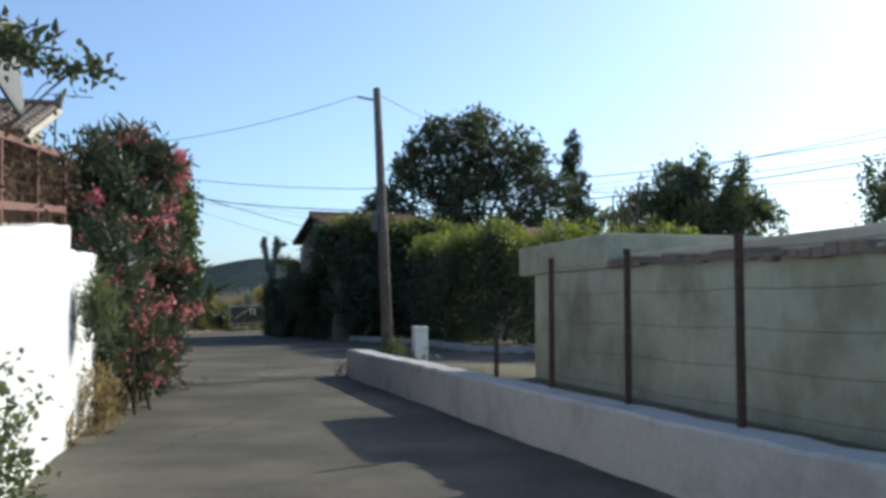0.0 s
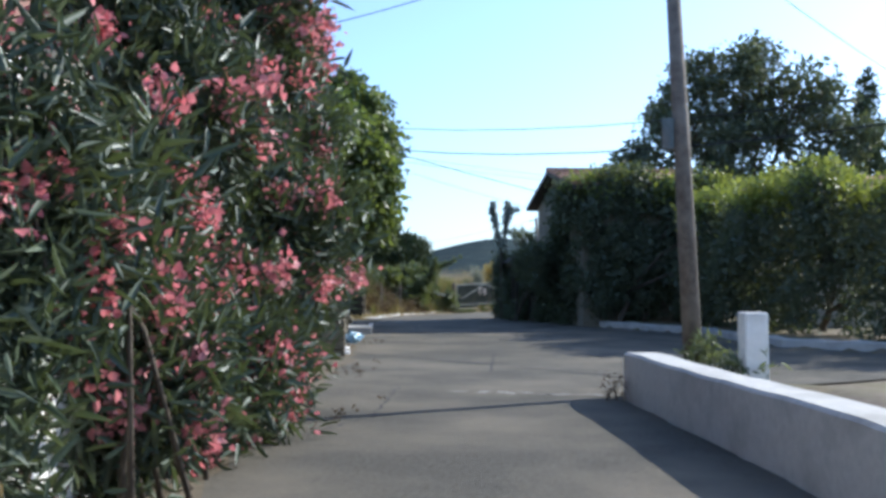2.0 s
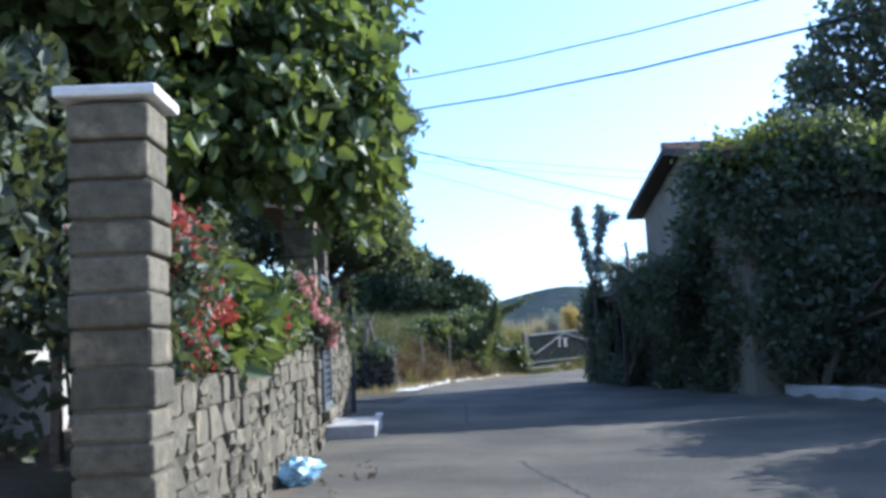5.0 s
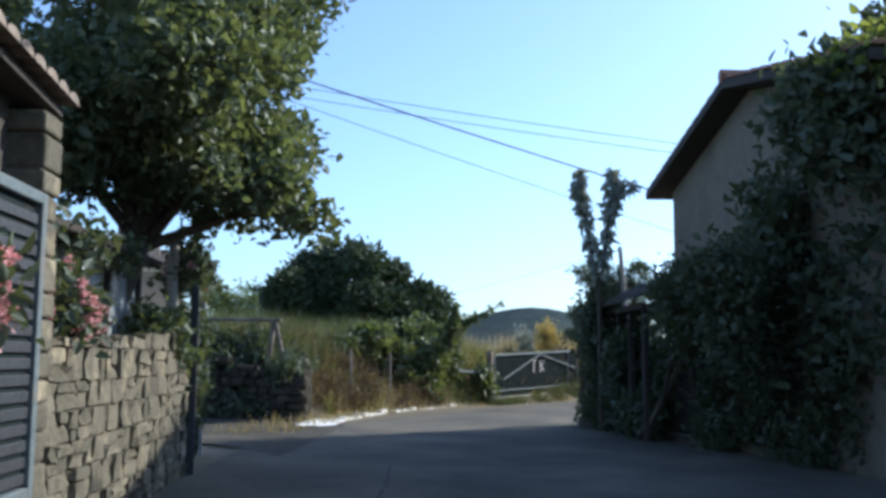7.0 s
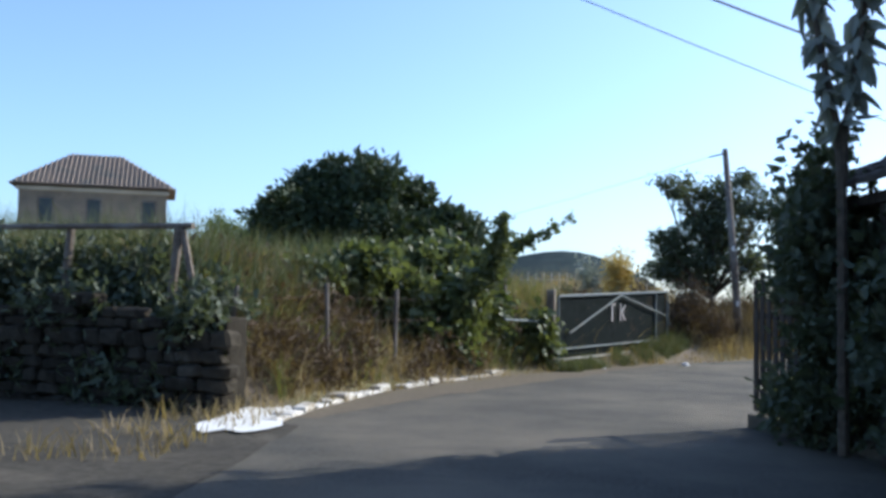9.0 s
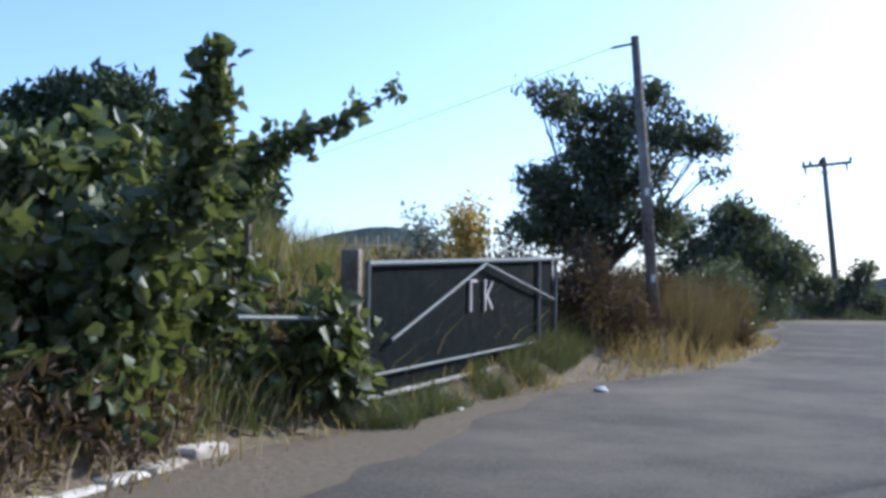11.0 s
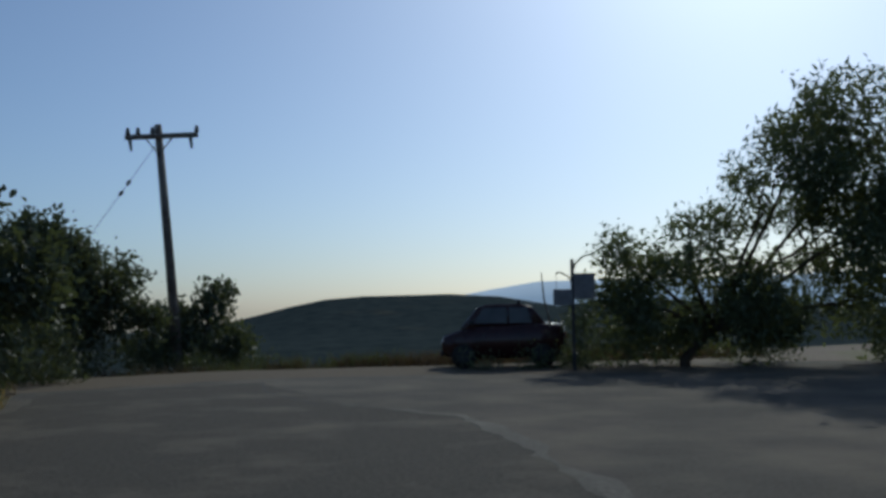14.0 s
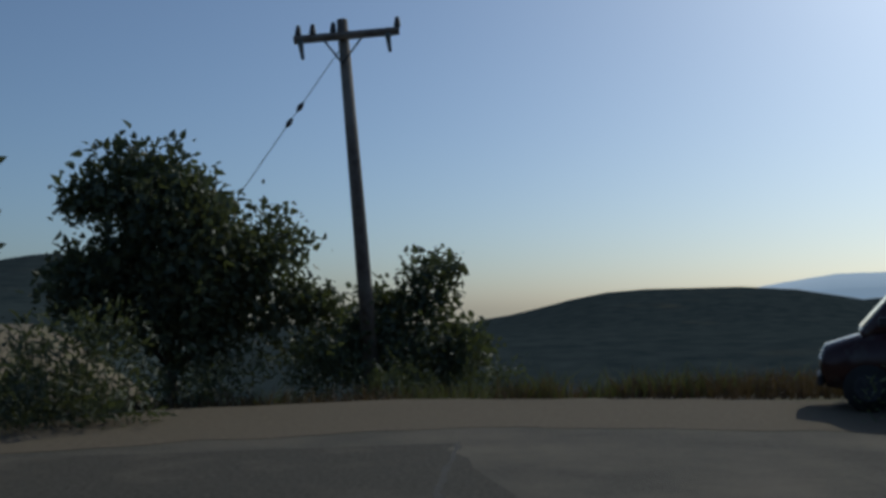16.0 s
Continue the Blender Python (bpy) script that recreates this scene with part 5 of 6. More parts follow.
tree("garden_hedge", "tall untrimmed garden hedge with sunlit tips", (2.4, 36.5, 0.2), [(0.9, 36.4, 1.9, 1.1, 1.8, 1.9), (2.2, 34.2, 2.0, 1.2, 1.8, 1.9), (4.2, 32.0, 1.9, 1.6, 1.4, 1.9), (-0.2, 38.8, 2.0, 0.9, 1.4, 1.9), (6.8, 30.8, 1.8, 1.6, 1.2, 1.9), (3.0, 35.0, 3.2, 1.0, 1.2, 0.7)], 0.09, L_DARK, 46000, 0.12, 0.075, 28, 0.45, 0.15, category="hedge")
# hedge crest in the same sun-painted leaf colour
link("sunlit_foliage", leaves_mesh("sunlit_foliage", [(-1.5, -0.1, 3.65, 0.9, 1.5, 0.4), (-0.2, -2.3, 3.75, 1.0, 1.5, 0.4), (1.8, -4.5, 3.55, 1.3, 1.2, 0.4), (-2.6, 2.3, 3.65, 0.8, 1.2, 0.4), (4.4, -5.7, 3.45, 1.3, 1.0, 0.4)], 16000, 0.12, 0.08, L_TIPS, 128, 0.7, 0.14), bpy.data.objects["garden_hedge"], "paler top leaves with sunlight put into their colour")
tree("gate_tree", "leafy tree behind the field gate and pole", (-10.7, 70.0, 0.6), [(-10.98, 70.2, 3.24, 1.07, 0.96, 1.07), (-11.0, 70.2, 4.16, 0.83, 0.75, 0.69), (-9.66, 70.8, 5.17, 0.33, 0.31, 0.35), (-10.32, 70.5, 4.68, 0.45, 0.41, 0.45), (-11.53, 69.6, 4.84, 0.46, 0.41, 0.4), (-12.01, 69.3, 4.95, 0.26, 0.24, 0.13), (-11.83, 69.0, 3.26, 0.43, 0.39, 0.34), (-9.2, 70.2, 4.3, 0.7, 0.6, 0.46), (-8.62, 70.1, 4.12, 0.34, 0.32, 0.32), (-8.62, 70.1, 3.5, 0.28, 0.26, 0.11), (-11.06, 70.2, 2.41, 1.26, 1.13, 0.46), (-9.5, 70.2, 2.68, 0.52, 0.5, 0.48), (-12.21, 69.0, 2.39, 0.36, 0.32, 0.22), (-10.09, 70.6, 3.6, 0.7, 0.63, 0.6)], 0.1, L_DARK, 21000, 0.11, 0.055, 29, 0.35, 0.1, up=0.6, lumps=10)
tree("roadside_tree", "dark bushy tree at the edge of the turning place", (-5.8, 83.2, -0.1), [(-5.9, 83.2, 2.4, 1.3, 1.3, 1.2), (-5.8, 83.2, 3.35, 0.6, 0.6, 0.75), (-4.6, 83.8, 1.7, 1.1, 1.1, 1.0), (-7.2, 83.0, 2.2, 1.1, 1.1, 1.1), (-5.8, 83.0, 1.0, 1.3, 1.1, 0.8)], 0.1, L_DARK, 16000, 0.14, 0.08, 30, 0.45, 0.15)
tree("roadside_tree", "dark spreading tree standing past the road's edge", (-2.8, 92.6, -0.5), [(-2.9, 92.6, 2.3, 1.5, 1.4, 1.1), (-3.5, 92.6, 3.4, 0.8, 0.8, 0.7), (-1.6, 92.8, 2.3, 0.9, 0.9, 0.7), (-4.0, 92.6, 2.0, 0.9, 1.0, 0.8), (-0.9, 92.8, 1.3, 0.8, 0.8, 0.4), (-2.9, 92.6, 1.2, 1.4, 1.1, 0.7), (-2.8, 92.6, 3.0, 0.9, 0.9, 0.7)], 0.09, L_DARK, 20000, 0.13, 0.08, 33, 0.45, 0.14)
tree("roadside_tree", "small bushy tree beside the crossarm pole", (1.9, 95.6, -1.3), [(1.5, 95.4, 0.9, 1.0, 1.0, 0.9), (2.2, 95.6, 1.9, 0.5, 0.5, 0.7), (0.4, 95.4, 0.5, 0.8, 0.8, 0.7), (2.4, 95.8, 0.4, 0.8, 0.9, 0.8)], 0.09, L_DARK, 8000, 0.13, 0.08, 31, 0.45, 0.14)
tree("olive_tree", "grey-green tree with drooping twigs beside the parked car", (10.8, 84.4, 0), [(9.6, 85.0, 2.4, 1.0, 1.0, 0.9), (10.8, 84.0, 2.9, 1.2, 1.2, 1.1), (12.4, 82.6, 4.2, 1.4, 1.4, 1.4), (13.2, 82.2, 5.8, 1.2, 1.2, 1.1), (9.4, 85.2, 1.2, 0.9, 0.9, 0.8), (11.6, 83.4, 1.6, 1.3, 1.3, 1.1), (13.8, 82.0, 3.0, 1.4, 1.4, 1.6), (14.8, 81.4, 5.4, 1.5, 1.5, 1.5), (15.4, 81.0, 3.4, 1.6, 1.6, 1.6), (10.4, 84.7, 1.0, 1.2, 0.9, 0.8), (12.6, 83.4, 1.0, 1.3, 1.0, 0.9), (15.2, 82.2, 1.3, 1.6, 1.2, 1.2)], 0.13, L_OLIVE, 44000, 0.14, 0.055, 32, 0.4, 0.16, droop=0.3)


tree("garden_shrub", "dense dark shrubs grown up against the house wall", (-2.6, 43.0, 0.2), [(-4.0, 42.75, 1.5, 0.8, 0.35, 1.4), (-2.6, 43.15, 1.6, 0.9, 0.35, 1.5), (-1.0, 43.65, 1.6, 1.0, 0.35, 1.5), (-3.4, 42.9, 3.0, 0.8, 0.3, 0.7), (-1.8, 43.45, 3.2, 0.9, 0.3, 0.7), (0.6, 44.2, 2.0, 1.0, 0.4, 1.6)], 0.07, L_DARK, 22000, 0.13, 0.085, 38, 0.4, 0.12, category="shrub")
tree("porch_vine", "dark vine sprawling over the porch roof", (-8.1, 48.2, 0.0), [(-7.1, 46.0, 2.3, 0.5, 1.0, 0.5), (-7.3, 47.0, 1.9, 0.4, 0.7, 0.4), (-6.6, 44.7, 2.2, 0.5, 0.9, 0.8)], 0.05, L_DARK, 11000, 0.09, 0.06, 37, 0.45, 0.13, category="vine")


def build_sprout():
    ob = thing("sapling", "two upright silvery leafy shoots rising from the garden fence", "sapling", pose(-8.95, 49.6, 0.1))
    bm = bmesh.new()
    ways = []
    for dx in (-0.34, 0.3):
        way = [Vector((dx * 0.1, 0, 2.9)), Vector((dx * 0.55, 0, 3.7)), Vector((dx * 0.95, 0, 4.6)), Vector((dx * 1.0, 0, 5.0))]
        ways.append(way)
        tube(bm, [(0, 0, 0), (0, 0, 2.3)] + way, [0.05, 0.045, 0.035, 0.03, 0.02, 0.008], 6)
    tube(bm, [(0.28, 0, 4.55), (0.5, 0, 4.75), (0.66, 0, 4.7)], [0.015, 0.012, 0.006], 5)
    part("stem", bm, M_BARK, ob)
    for n, way in enumerate(ways):
        blobs = []
        for k in range(13):
            f = 3 * k / 12
            i = min(int(f), 2)
            p = way[i].lerp(way[i + 1], f - i)
            w = 0.04 + 0.075 * min(1, k / 6)
            blobs.append((*p, w, w, 0.16))
        if n:
            blobs += [(0.5, 0, 4.72, 0.12, 0.1, 0.1), (0.64, 0, 4.7, 0.12, 0.1, 0.1)]
        link("shoot", leaves_mesh("shoot", blobs, 330, 0.19, 0.08, L_SILVER, 50 + n, 0.5, 0.02, per=3, droop=1.1, up=0, lumps=0), ob)
    return ob


build_sprout()

# ---- the field, its bank, kerb and gate ----
M_KERB = material("flaking_whitewash", (0.55, 0.52, 0.46), (0.76, 0.73, 0.67), 9, 0.9, (0.3, 0.25, 0.18), 2.5, (0.42, 0.6), 0.6, 30)


def build_kerb():
    line = [(-14.75, 50.2), (-14.95, 51.7), (-15.0, 54.0), (-14.7, 56.2), (-14.15, 58.4)]
    ob = thing("kerb", "worn whitewashed kerb of broken stones below the bank", "kerb", None, kind="structure")
    rng = random.Random(6)
    pts = dense(line, 0.42)
    for p, q in zip(pts, pts[1:]):
        if rng.random() < 0.04:
            continue
        st = part("kerbstone", boxed(0.01, math.dist(p, q) * rng.uniform(0.85, 1.0), -0.02, rng.uniform(0.12, 0.28), -0.1, rng.uniform(0.03, 0.11), 0.03), M_KERB, ob)
        st.matrix_local = along(p, q, 0) @ pose(0, 0, 0, rng.uniform(-4, 4), rng.uniform(-3, 3), rng.uniform(-4, 4))
    return ob


build_kerb()
GA, GB = (-13.45, 60.4), (-11.6, 65.9)


def build_gate():
    L = math.dist(GA, GB)
    ob = thing("field_gate", "dark mesh-backed field gate in a grey tube frame", "gate", along(GA, GB, 0))
    part("rail", tubed([(0, 0, 0.2), (L, 0, 0.28)], 0.03, 8), M_CONCRETE, ob, "pale bottom rail")
    part("rail", tubed([(0, 0, 1.54), (L, 0, 1.74)], 0.03, 8), M_GALV, ob)
    for x in (0, L * 0.87, L):
        part("stile", tubed([(x, 0, 0.18), (x, 0, 1.54 + 0.2 * x / L)], 0.028, 8), M_GALV, ob)
    for x, z in ((L * 0.08, 0.76), (L * 0.97, 1.12)):
        part("brace", tubed([(x, -0.03, z), (L * 0.51, -0.03, 1.6)], 0.02, 6), M_GALV, ob)
    part("lower_rail", tubed([(0, 0, 0.42), (L, 0, 0.52)], 0.02, 6), M_GALV, ob)
    bm = bmesh.new()
    v = [bm.verts.new(p) for p in ((0.03, 0.035, 0.22), (L - 0.03, 0.035, 0.28), (L - 0.03, 0.035, 1.72), (0.03, 0.035, 1.53))]
    f = bm.faces.new(v)
    bmesh.ops.solidify(bm, geom=[f], thickness=0.012)
    part("sheet", bm, M_GATE, ob, "dark sheet behind the frame")
    x, z, h = L * 0.44, 1.0, 0.4
    g = part("letter_gamma", boxed(x, x + 0.034, -0.004, 0.02, z, z + h), M_LETTER, ob, "painted white letter")
    part("stroke", boxed(x + 0.036, x + 0.2, -0.004, 0.02, z + h - 0.034, z + h), M_LETTER, g)
    x += 0.46
    k = part("letter_kappa", boxed(x, x + 0.034, -0.004, 0.02, z, z + h), M_LETTER, ob, "painted white letter")
    for s in (1, -1):
        bm = boxed(0, 0.26, -0.004, 0.02, -0.016, 0.016)
        bmesh.ops.transform(bm, matrix=pose(x + 0.065, 0, z + h / 2, 0, -s * 42, 0), verts=bm.verts[:])
        part("stroke", bm, M_LETTER, k)
    post = thing("gatepost", "dark timber gatepost tied to the field gate", "post", pose(GA[0] - 0.12, GA[1] - 0.2, 0))
    part("post", boxed(-0.09, 0.09, -0.09, 0.09, -0.2, 1.68, 0.02), M_WOOD, post)
    part("bar", tubed([(0, 0, 1.0), (-0.6, -1.6, 1.06)], 0.025, 6), M_GALV, post)
    return ob


build_gate()


def build_driveway():
    """Packed dark earth and old asphalt leading off the lane into the yard."""
    bm = bmesh.new()
    rows = []
    rng = random.Random(14)
    near = [(-12.9, 43.6), (-14.6, 45.0), (-17.5, 46.2), (-22.0, 47.2), (-28.0, 48.0)]
    far = [(-14.4, 50.1), (-15.9, 50.75), (-18.5, 51.05), (-23.0, 51.5), (-28.0, 52.0)]
    for n in range(19):
        f = 4 * n / 18
        i = min(int(f), 3)
        p, q = Vector(near[i]).lerp(Vector(near[i + 1]), f - i), Vector(far[i]).lerp(Vector(far[i + 1]), f - i)
        rows.append([bm.verts.new((p[0] + (q[0] - p[0]) * k / 10 + rng.uniform(-0.05, 0.05), p[1] + (q[1] - p[1]) * k / 10, 0.0)) for k in range(11)])
    for r in rows:
        for v in r:
            v.co.z = max(height(v.co.x, v.co.y), -0.03) + 0.034
    for r, t in zip(rows, rows[1:]):
        for k in range(10):
            bm.faces.new((r[k], t[k], t[k + 1], r[k + 1]))
    tagged(part("driveway", bm, M_DRIVE, smooth=True), "dark packed earth driveway off the lane", "driveway", kind="structure")


def build_bank_wall():
    a, b = (-15.75, 50.75), (-24.5, 51.6)
    L = math.dist(a, b)
    ob = thing("wall_bank", "dark rubble wall holding back the bank, shade put into its colour", "wall", along(b, a, 0), kind="structure")
    rng = random.Random(44)
    part("core", boxed(0, L, 0.06, 0.5, -0.2, 1.15, 0.03), M_BANKSTONE, ob)
    z = -0.08
    while z < 1.4:
        h = rng.uniform(0.13, 0.24)
        x = rng.uniform(-0.2, 0.0)
        while x < L:
            w = rng.uniform(0.18, 0.5)
            if z + h < 1.3 + 0.2 * math.sin(x * 1.3) and rng.random() > 0.06:
                st = new("stone", BANKROCK[rng.randrange(4)])
                st.parent = ob
                st.matrix_local = Matrix.LocRotScale((x + w / 2, -0.02 + rng.uniform(-0.05, 0.04), z + h / 2), Euler((radians(rng.uniform(-6, 6)), radians(rng.uniform(-7, 7)), 0)), (w * 0.97, 0.3, h * 0.97))
            x += w
        z += h


def build_trellis():
    ob = thing("trellis", "weathered timber trellis frame standing over the bank wall", "trellis", pose(0, 0, 0))
    spots = [(-16.7, 51.2, 2.3), (-18.6, 51.5, 2.35), (-20.6, 51.7, 2.35)]
    for x, y, z in spots:
        part("post", tubed([(x - 0.12, y, 1.0), (x, y, z)], 0.06, 7), M_WOOD, ob)
    part("beam", tubed([(spots[0][0] + 0.2, 51.2, 2.3), (spots[2][0] - 0.4, 51.72, 2.36)], 0.045, 6), M_WOOD, ob)
    part("brace", tubed([(-16.3, 51.15, 0.9), (-16.65, 51.2, 2.25)], 0.045, 6), M_WOOD, ob)
    return ob


M_DRIVE = material("packed_earth", (0.05, 0.045, 0.036), (0.105, 0.093, 0.074), 9, 0.95, (0.15, 0.13, 0.1), 0.7, (0.55, 0.75), 0.9, 35, gloss=0.1)
# very dark stone tone: the face's shade is put into the colour
M_BANKSTONE = material("shaded_rubble", (0.03, 0.026, 0.02), (0.066, 0.056, 0.042), 7, 0.95, (0.1, 0.09, 0.075), 2.0, (0.58, 0.72), 0.9, 20, vary=0.3, gloss=0.1)
BANKROCK = []
for k in range(4):
    bm = bmesh.new()
    bmesh.ops.create_cube(bm, size=1.0)
    bmesh.ops.bevel(bm, geom=bm.edges[:], offset=0.16, segments=1, affect="EDGES")
    for v in bm.verts:
        v.co += Vector([noise.noise(v.co * 2.3 + Vector((k * 7 + j * 3, 0, 0))) * 0.14 for j in range(3)])
    me = bpy.data.meshes.new("stone")
    bm.to_mesh(me)
    bm.free()
    me.materials.append(M_BANKSTONE)
    BANKROCK.append(me)
build_driveway()
build_bank_wall()
build_trellis()


def build_field_fence():
    ob = thing("field_fence", "leaning timber posts with slack wire along the bank", "fence", None)
    spots = [(-16.1, 51.4), (-15.6, 53.5), (-15.3, 55.5), (-15.0, 57.6), (-14.4, 59.6)]
    tops = []
    rng = random.Random(2)
    for x, y in spots:
        z = height(x, y)
        t = Vector((x + rng.uniform(-0.1, 0.1), y + rng.uniform(-0.1, 0.1), z + rng.uniform(1.25, 1.5)))
        part("post", tubed([(x, y, z - 0.2), t], [0.038, 0.032], 7), M_POLE, ob)
        tops.append(t)
    for f in (0.15, 0.5):
        for a, b in zip(tops, tops[1:]):
            part("wire", tubed(sag(a - Vector((0, 0, f)), b - Vector((0, 0, f)), 0.05, 6), 0.0035, 4), M_RUST, ob)
    return ob


build_field_fence()
VB = [(-15.1, 59.2, 1.5, 0.55, 0.55, 0.8), (-15.4, 59.0, 2.2, 0.35, 0.35, 0.4), (-16.2, 58.4, 1.75, 0.75, 0.5, 0.6), (-17.0, 57.6, 1.75, 0.7, 0.5, 0.5), (-14.7, 59.4, 0.9, 0.45, 0.45, 0.6), (-15.7, 57.0, 1.2, 0.45, 0.5, 0.6), (-13.8, 60.1, 0.55, 0.3, 0.35, 0.55), (-16.3, 56.2, 1.75, 0.5, 0.5, 0.45), (-15.5, 58.0, 0.75, 0.4, 0.4, 0.5), (-16.7, 55.3, 1.75, 0.4, 0.45, 0.3), (-14.75, 58.0, 1.3, 0.3, 0.45, 0.6), (-14.9, 57.7, 0.9, 0.35, 0.45, 0.5)]
vine = tree("climbing_vine", "rampant climbing vine heaped over the fence", (-15.4, 58.6, 0.6), VB, 0.06, L_VINE, 19000, 0.14, 0.11, 60, 0.45, 0.13, category="vine", droop=0.3)
part("shoot_stem", tubed([(0.6, 0.8, 1.5), (1.2, 0.95, 1.91), (2.31, 1.16, 2.51)], [0.04, 0.03, 0.008], 6), M_BARK, vine)
link("shoot", leaves_mesh("shoot", [(0.6 + 1.71 * k / 9, 0.8 + 0.36 * k / 9, 1.55 + 0.98 * k / 9, 0.24 - 0.023 * k, 0.22 - 0.022 * k, 0.24 - 0.024 * k) for k in range(10)], 1500, 0.09, 0.07, L_VINE, 61, 0.5, 0.05), vine, "long leafy shoot reaching over the gate")
link("shoot", leaves_mesh("shoot", [(1.15 + 0.05 * k, -0.75 - 0.08 * k, 1.35 + 0.125 * k, 0.17 - 0.014 * k, 0.17 - 0.014 * k, 0.15) for k in range(8)], 1100, 0.1, 0.08, L_VINE, 62, 0.5, 0.05), vine, "upright leafy shoot")


def scatter(n, seed, x0, x1, y0, y1, keep):
    rng = np.random.default_rng(seed)
    x, y = x0 + (x1 - x0) * rng.random(n), y0 + (y1 - y0) * rng.random(n)
    m = keep(x, y)
    x, y = x[m], y[m]
    return np.stack([x, y, ground_height(x, y) - 0.02], 1)


def patchy(x, y, s, lo):
    v = np.sin(x * s + 2 * np.sin(y * s * 0.7)) * np.sin(y * s * 1.3 + 1.7 * np.sin(x * s * 0.6))
    return v > lo


def stuff(name, label, me):
    return tagged(link(name, me), label, "grass", kind="stuff")


gate_x = lambda y: np.interp(y, [GA[1], GB[1]], [GA[0], GB[0]])
field = lambda x, y: (left_of(x, y) > 0.5) & (y > 51.6 - 0.1 * (x + 15)) & ~((y > 58.5) & (y < 66.5) & (x > gate_x(y) - 0.15))
stuff("dry_grass", "tall dry yellow grass over the field", blades_mesh("dry_grass", scatter(150000, 71, -34, -9, 48, 82, field), L_DRY, 71, 0.45, 0.008))
stuff("green_weeds", "patches of green weeds in the field", blades_mesh("green_weeds", scatter(150000, 72, -34, -9, 48, 82, lambda x, y: field(x, y) & patchy(x, y, 0.9, 0.1)), L_GRASS, 72, 0.45, 0.01))
tall = lambda x, y: field(x, y) & (left_of(x, y) > 1.5) & (left_of(x, y) < 13) & (y < 66)
stuff("tall_grass", "tall green grass standing on the bank's crest", blades_mesh("tall_grass", scatter(60000, 78, -29, -15, 51.9, 66, lambda x, y: tall(x, y) & patchy(x, y, 0.7, -0.55)), L_WEED, 78, 0.7, 0.009, 0.25))
stuff("tall_straw", "pale ripe grass heads on the bank's crest", blades_mesh("tall_straw", scatter(14000, 79, -29, -15, 53, 66, lambda x, y: tall(x, y) & patchy(x, y, 0.5, -0.2)), L_DRY, 79, 0.6, 0.006, 0.2))
stuff("far_grass", "dry grass on the far slope of the field", blades_mesh("far_grass", scatter(40000, 73, -70, -8, 80, 125, lambda x, y: (left_of(x, y) > 2) & (y > 80)), L_DRY, 73, 0.7, 0.025))
stuff("verge_grass", "dry grass and weeds along the road's edge", blades_mesh("verge_grass", scatter(60000, 74, -17, -4, 47, 88, lambda x, y: (left_of(x, y) > 0.02) & (left_of(x, y) < 1.5) & patchy(x, y, 2.2, -0.3)), L_DRY, 74, 0.2, 0.01))
stuff("gate_weeds", "dark green weeds along the foot of the field gate", blades_mesh("gate_weeds", scatter(40000, 87, -14, -10.6, 59.8, 66.4, lambda x, y: (x > gate_x(y) - 0.1) & (x < gate_x(y) + 0.55) & patchy(x, y, 1.7, -0.5)), L_WEED, 87, 0.2, 0.006, 0.5))
stuff("reeds", "tall dry reeds and straw round the pole", blades_mesh("reeds", scatter(44000, 75, -12.5, -6, 68.4, 76, lambda x, y: (left_of(x, y) > 0.7) & (left_of(x, y) < 3.6)), L_STRAW, 75, 0.85, 0.009, 0.2))
stuff("shoulder_grass", "sparse dry grass on the outer shoulder", blades_mesh("shoulder_grass", scatter(60000, 76, -10, 16, 86, 97, lambda x, y: (y > 91.2 - 0.28 * np.clip(x, 0, 20)) & patchy(x, y, 1.7, -0.4)), L_BROWN, 76, 0.3, 0.012))
stuff("shoulder_weeds", "green weeds on the outer shoulder", blades_mesh("shoulder_weeds", scatter(50000, 77, -10, 16, 86, 97, lambda x, y: (y > 91.4 - 0.28 * np.clip(x, 0, 20)) & patchy(x, y, 1.3, 0.0)), L_WEED, 77, 0.34, 0.012))


def scrub(name, label, blobs, leaf, count, seed, length=0.11, width=0.035):
    ob = tagged(link(name, leaves_mesh(name, blobs, count, length, width, leaf, seed, 0.3, 0.14, per=8, lumps=8)), label, "scrub", kind="stuff")
    return ob


rng = random.Random(8)
bank_blobs = []
for k in range(60):
    y = 51.9 + 13 * rng.random()
    d = 0.55 + 2.6 * rng.random()
    x = float(np.interp(y, [p[1] for p in ROAD_L], [p[0] for p in ROAD_L])) - d
    if y > 58.5 and x > float(gate_x(y)) - 0.4:
        continue
    bank_blobs.append((x, y, height(x, y) + 0.1, 0.45, 0.5, 0.3))
scrub("dead_scrub", "tangled dead brown scrub on the bank", bank_blobs, L_BROWN, 26000, 81)
scrub("dark_scrub", "dark shaded thicket above the driveway", [(-18.0, 51.9, 1.6, 1.0, 0.5, 0.5), (-19.8, 51.6, 1.7, 1.2, 0.5, 0.6), (-16.6, 51.6, 1.2, 0.7, 0.4, 0.6), (-21.8, 51.4, 1.8, 1.3, 0.6, 0.7), (-24.0, 51.2, 1.9, 1.3, 0.6, 0.8), (-17.2, 50.85, 0.25, 0.8, 0.2, 0.3), (-20.0, 51.1, 0.3, 1.2, 0.2, 0.35), (-16.2, 50.7, 1.15, 0.35, 0.15, 0.35), (-18.3, 51.0, 1.2, 0.8, 0.15, 0.3), (-20.6, 51.2, 1.2, 0.9, 0.15, 0.35)], L_DARK, 22000, 82, 0.12, 0.06)
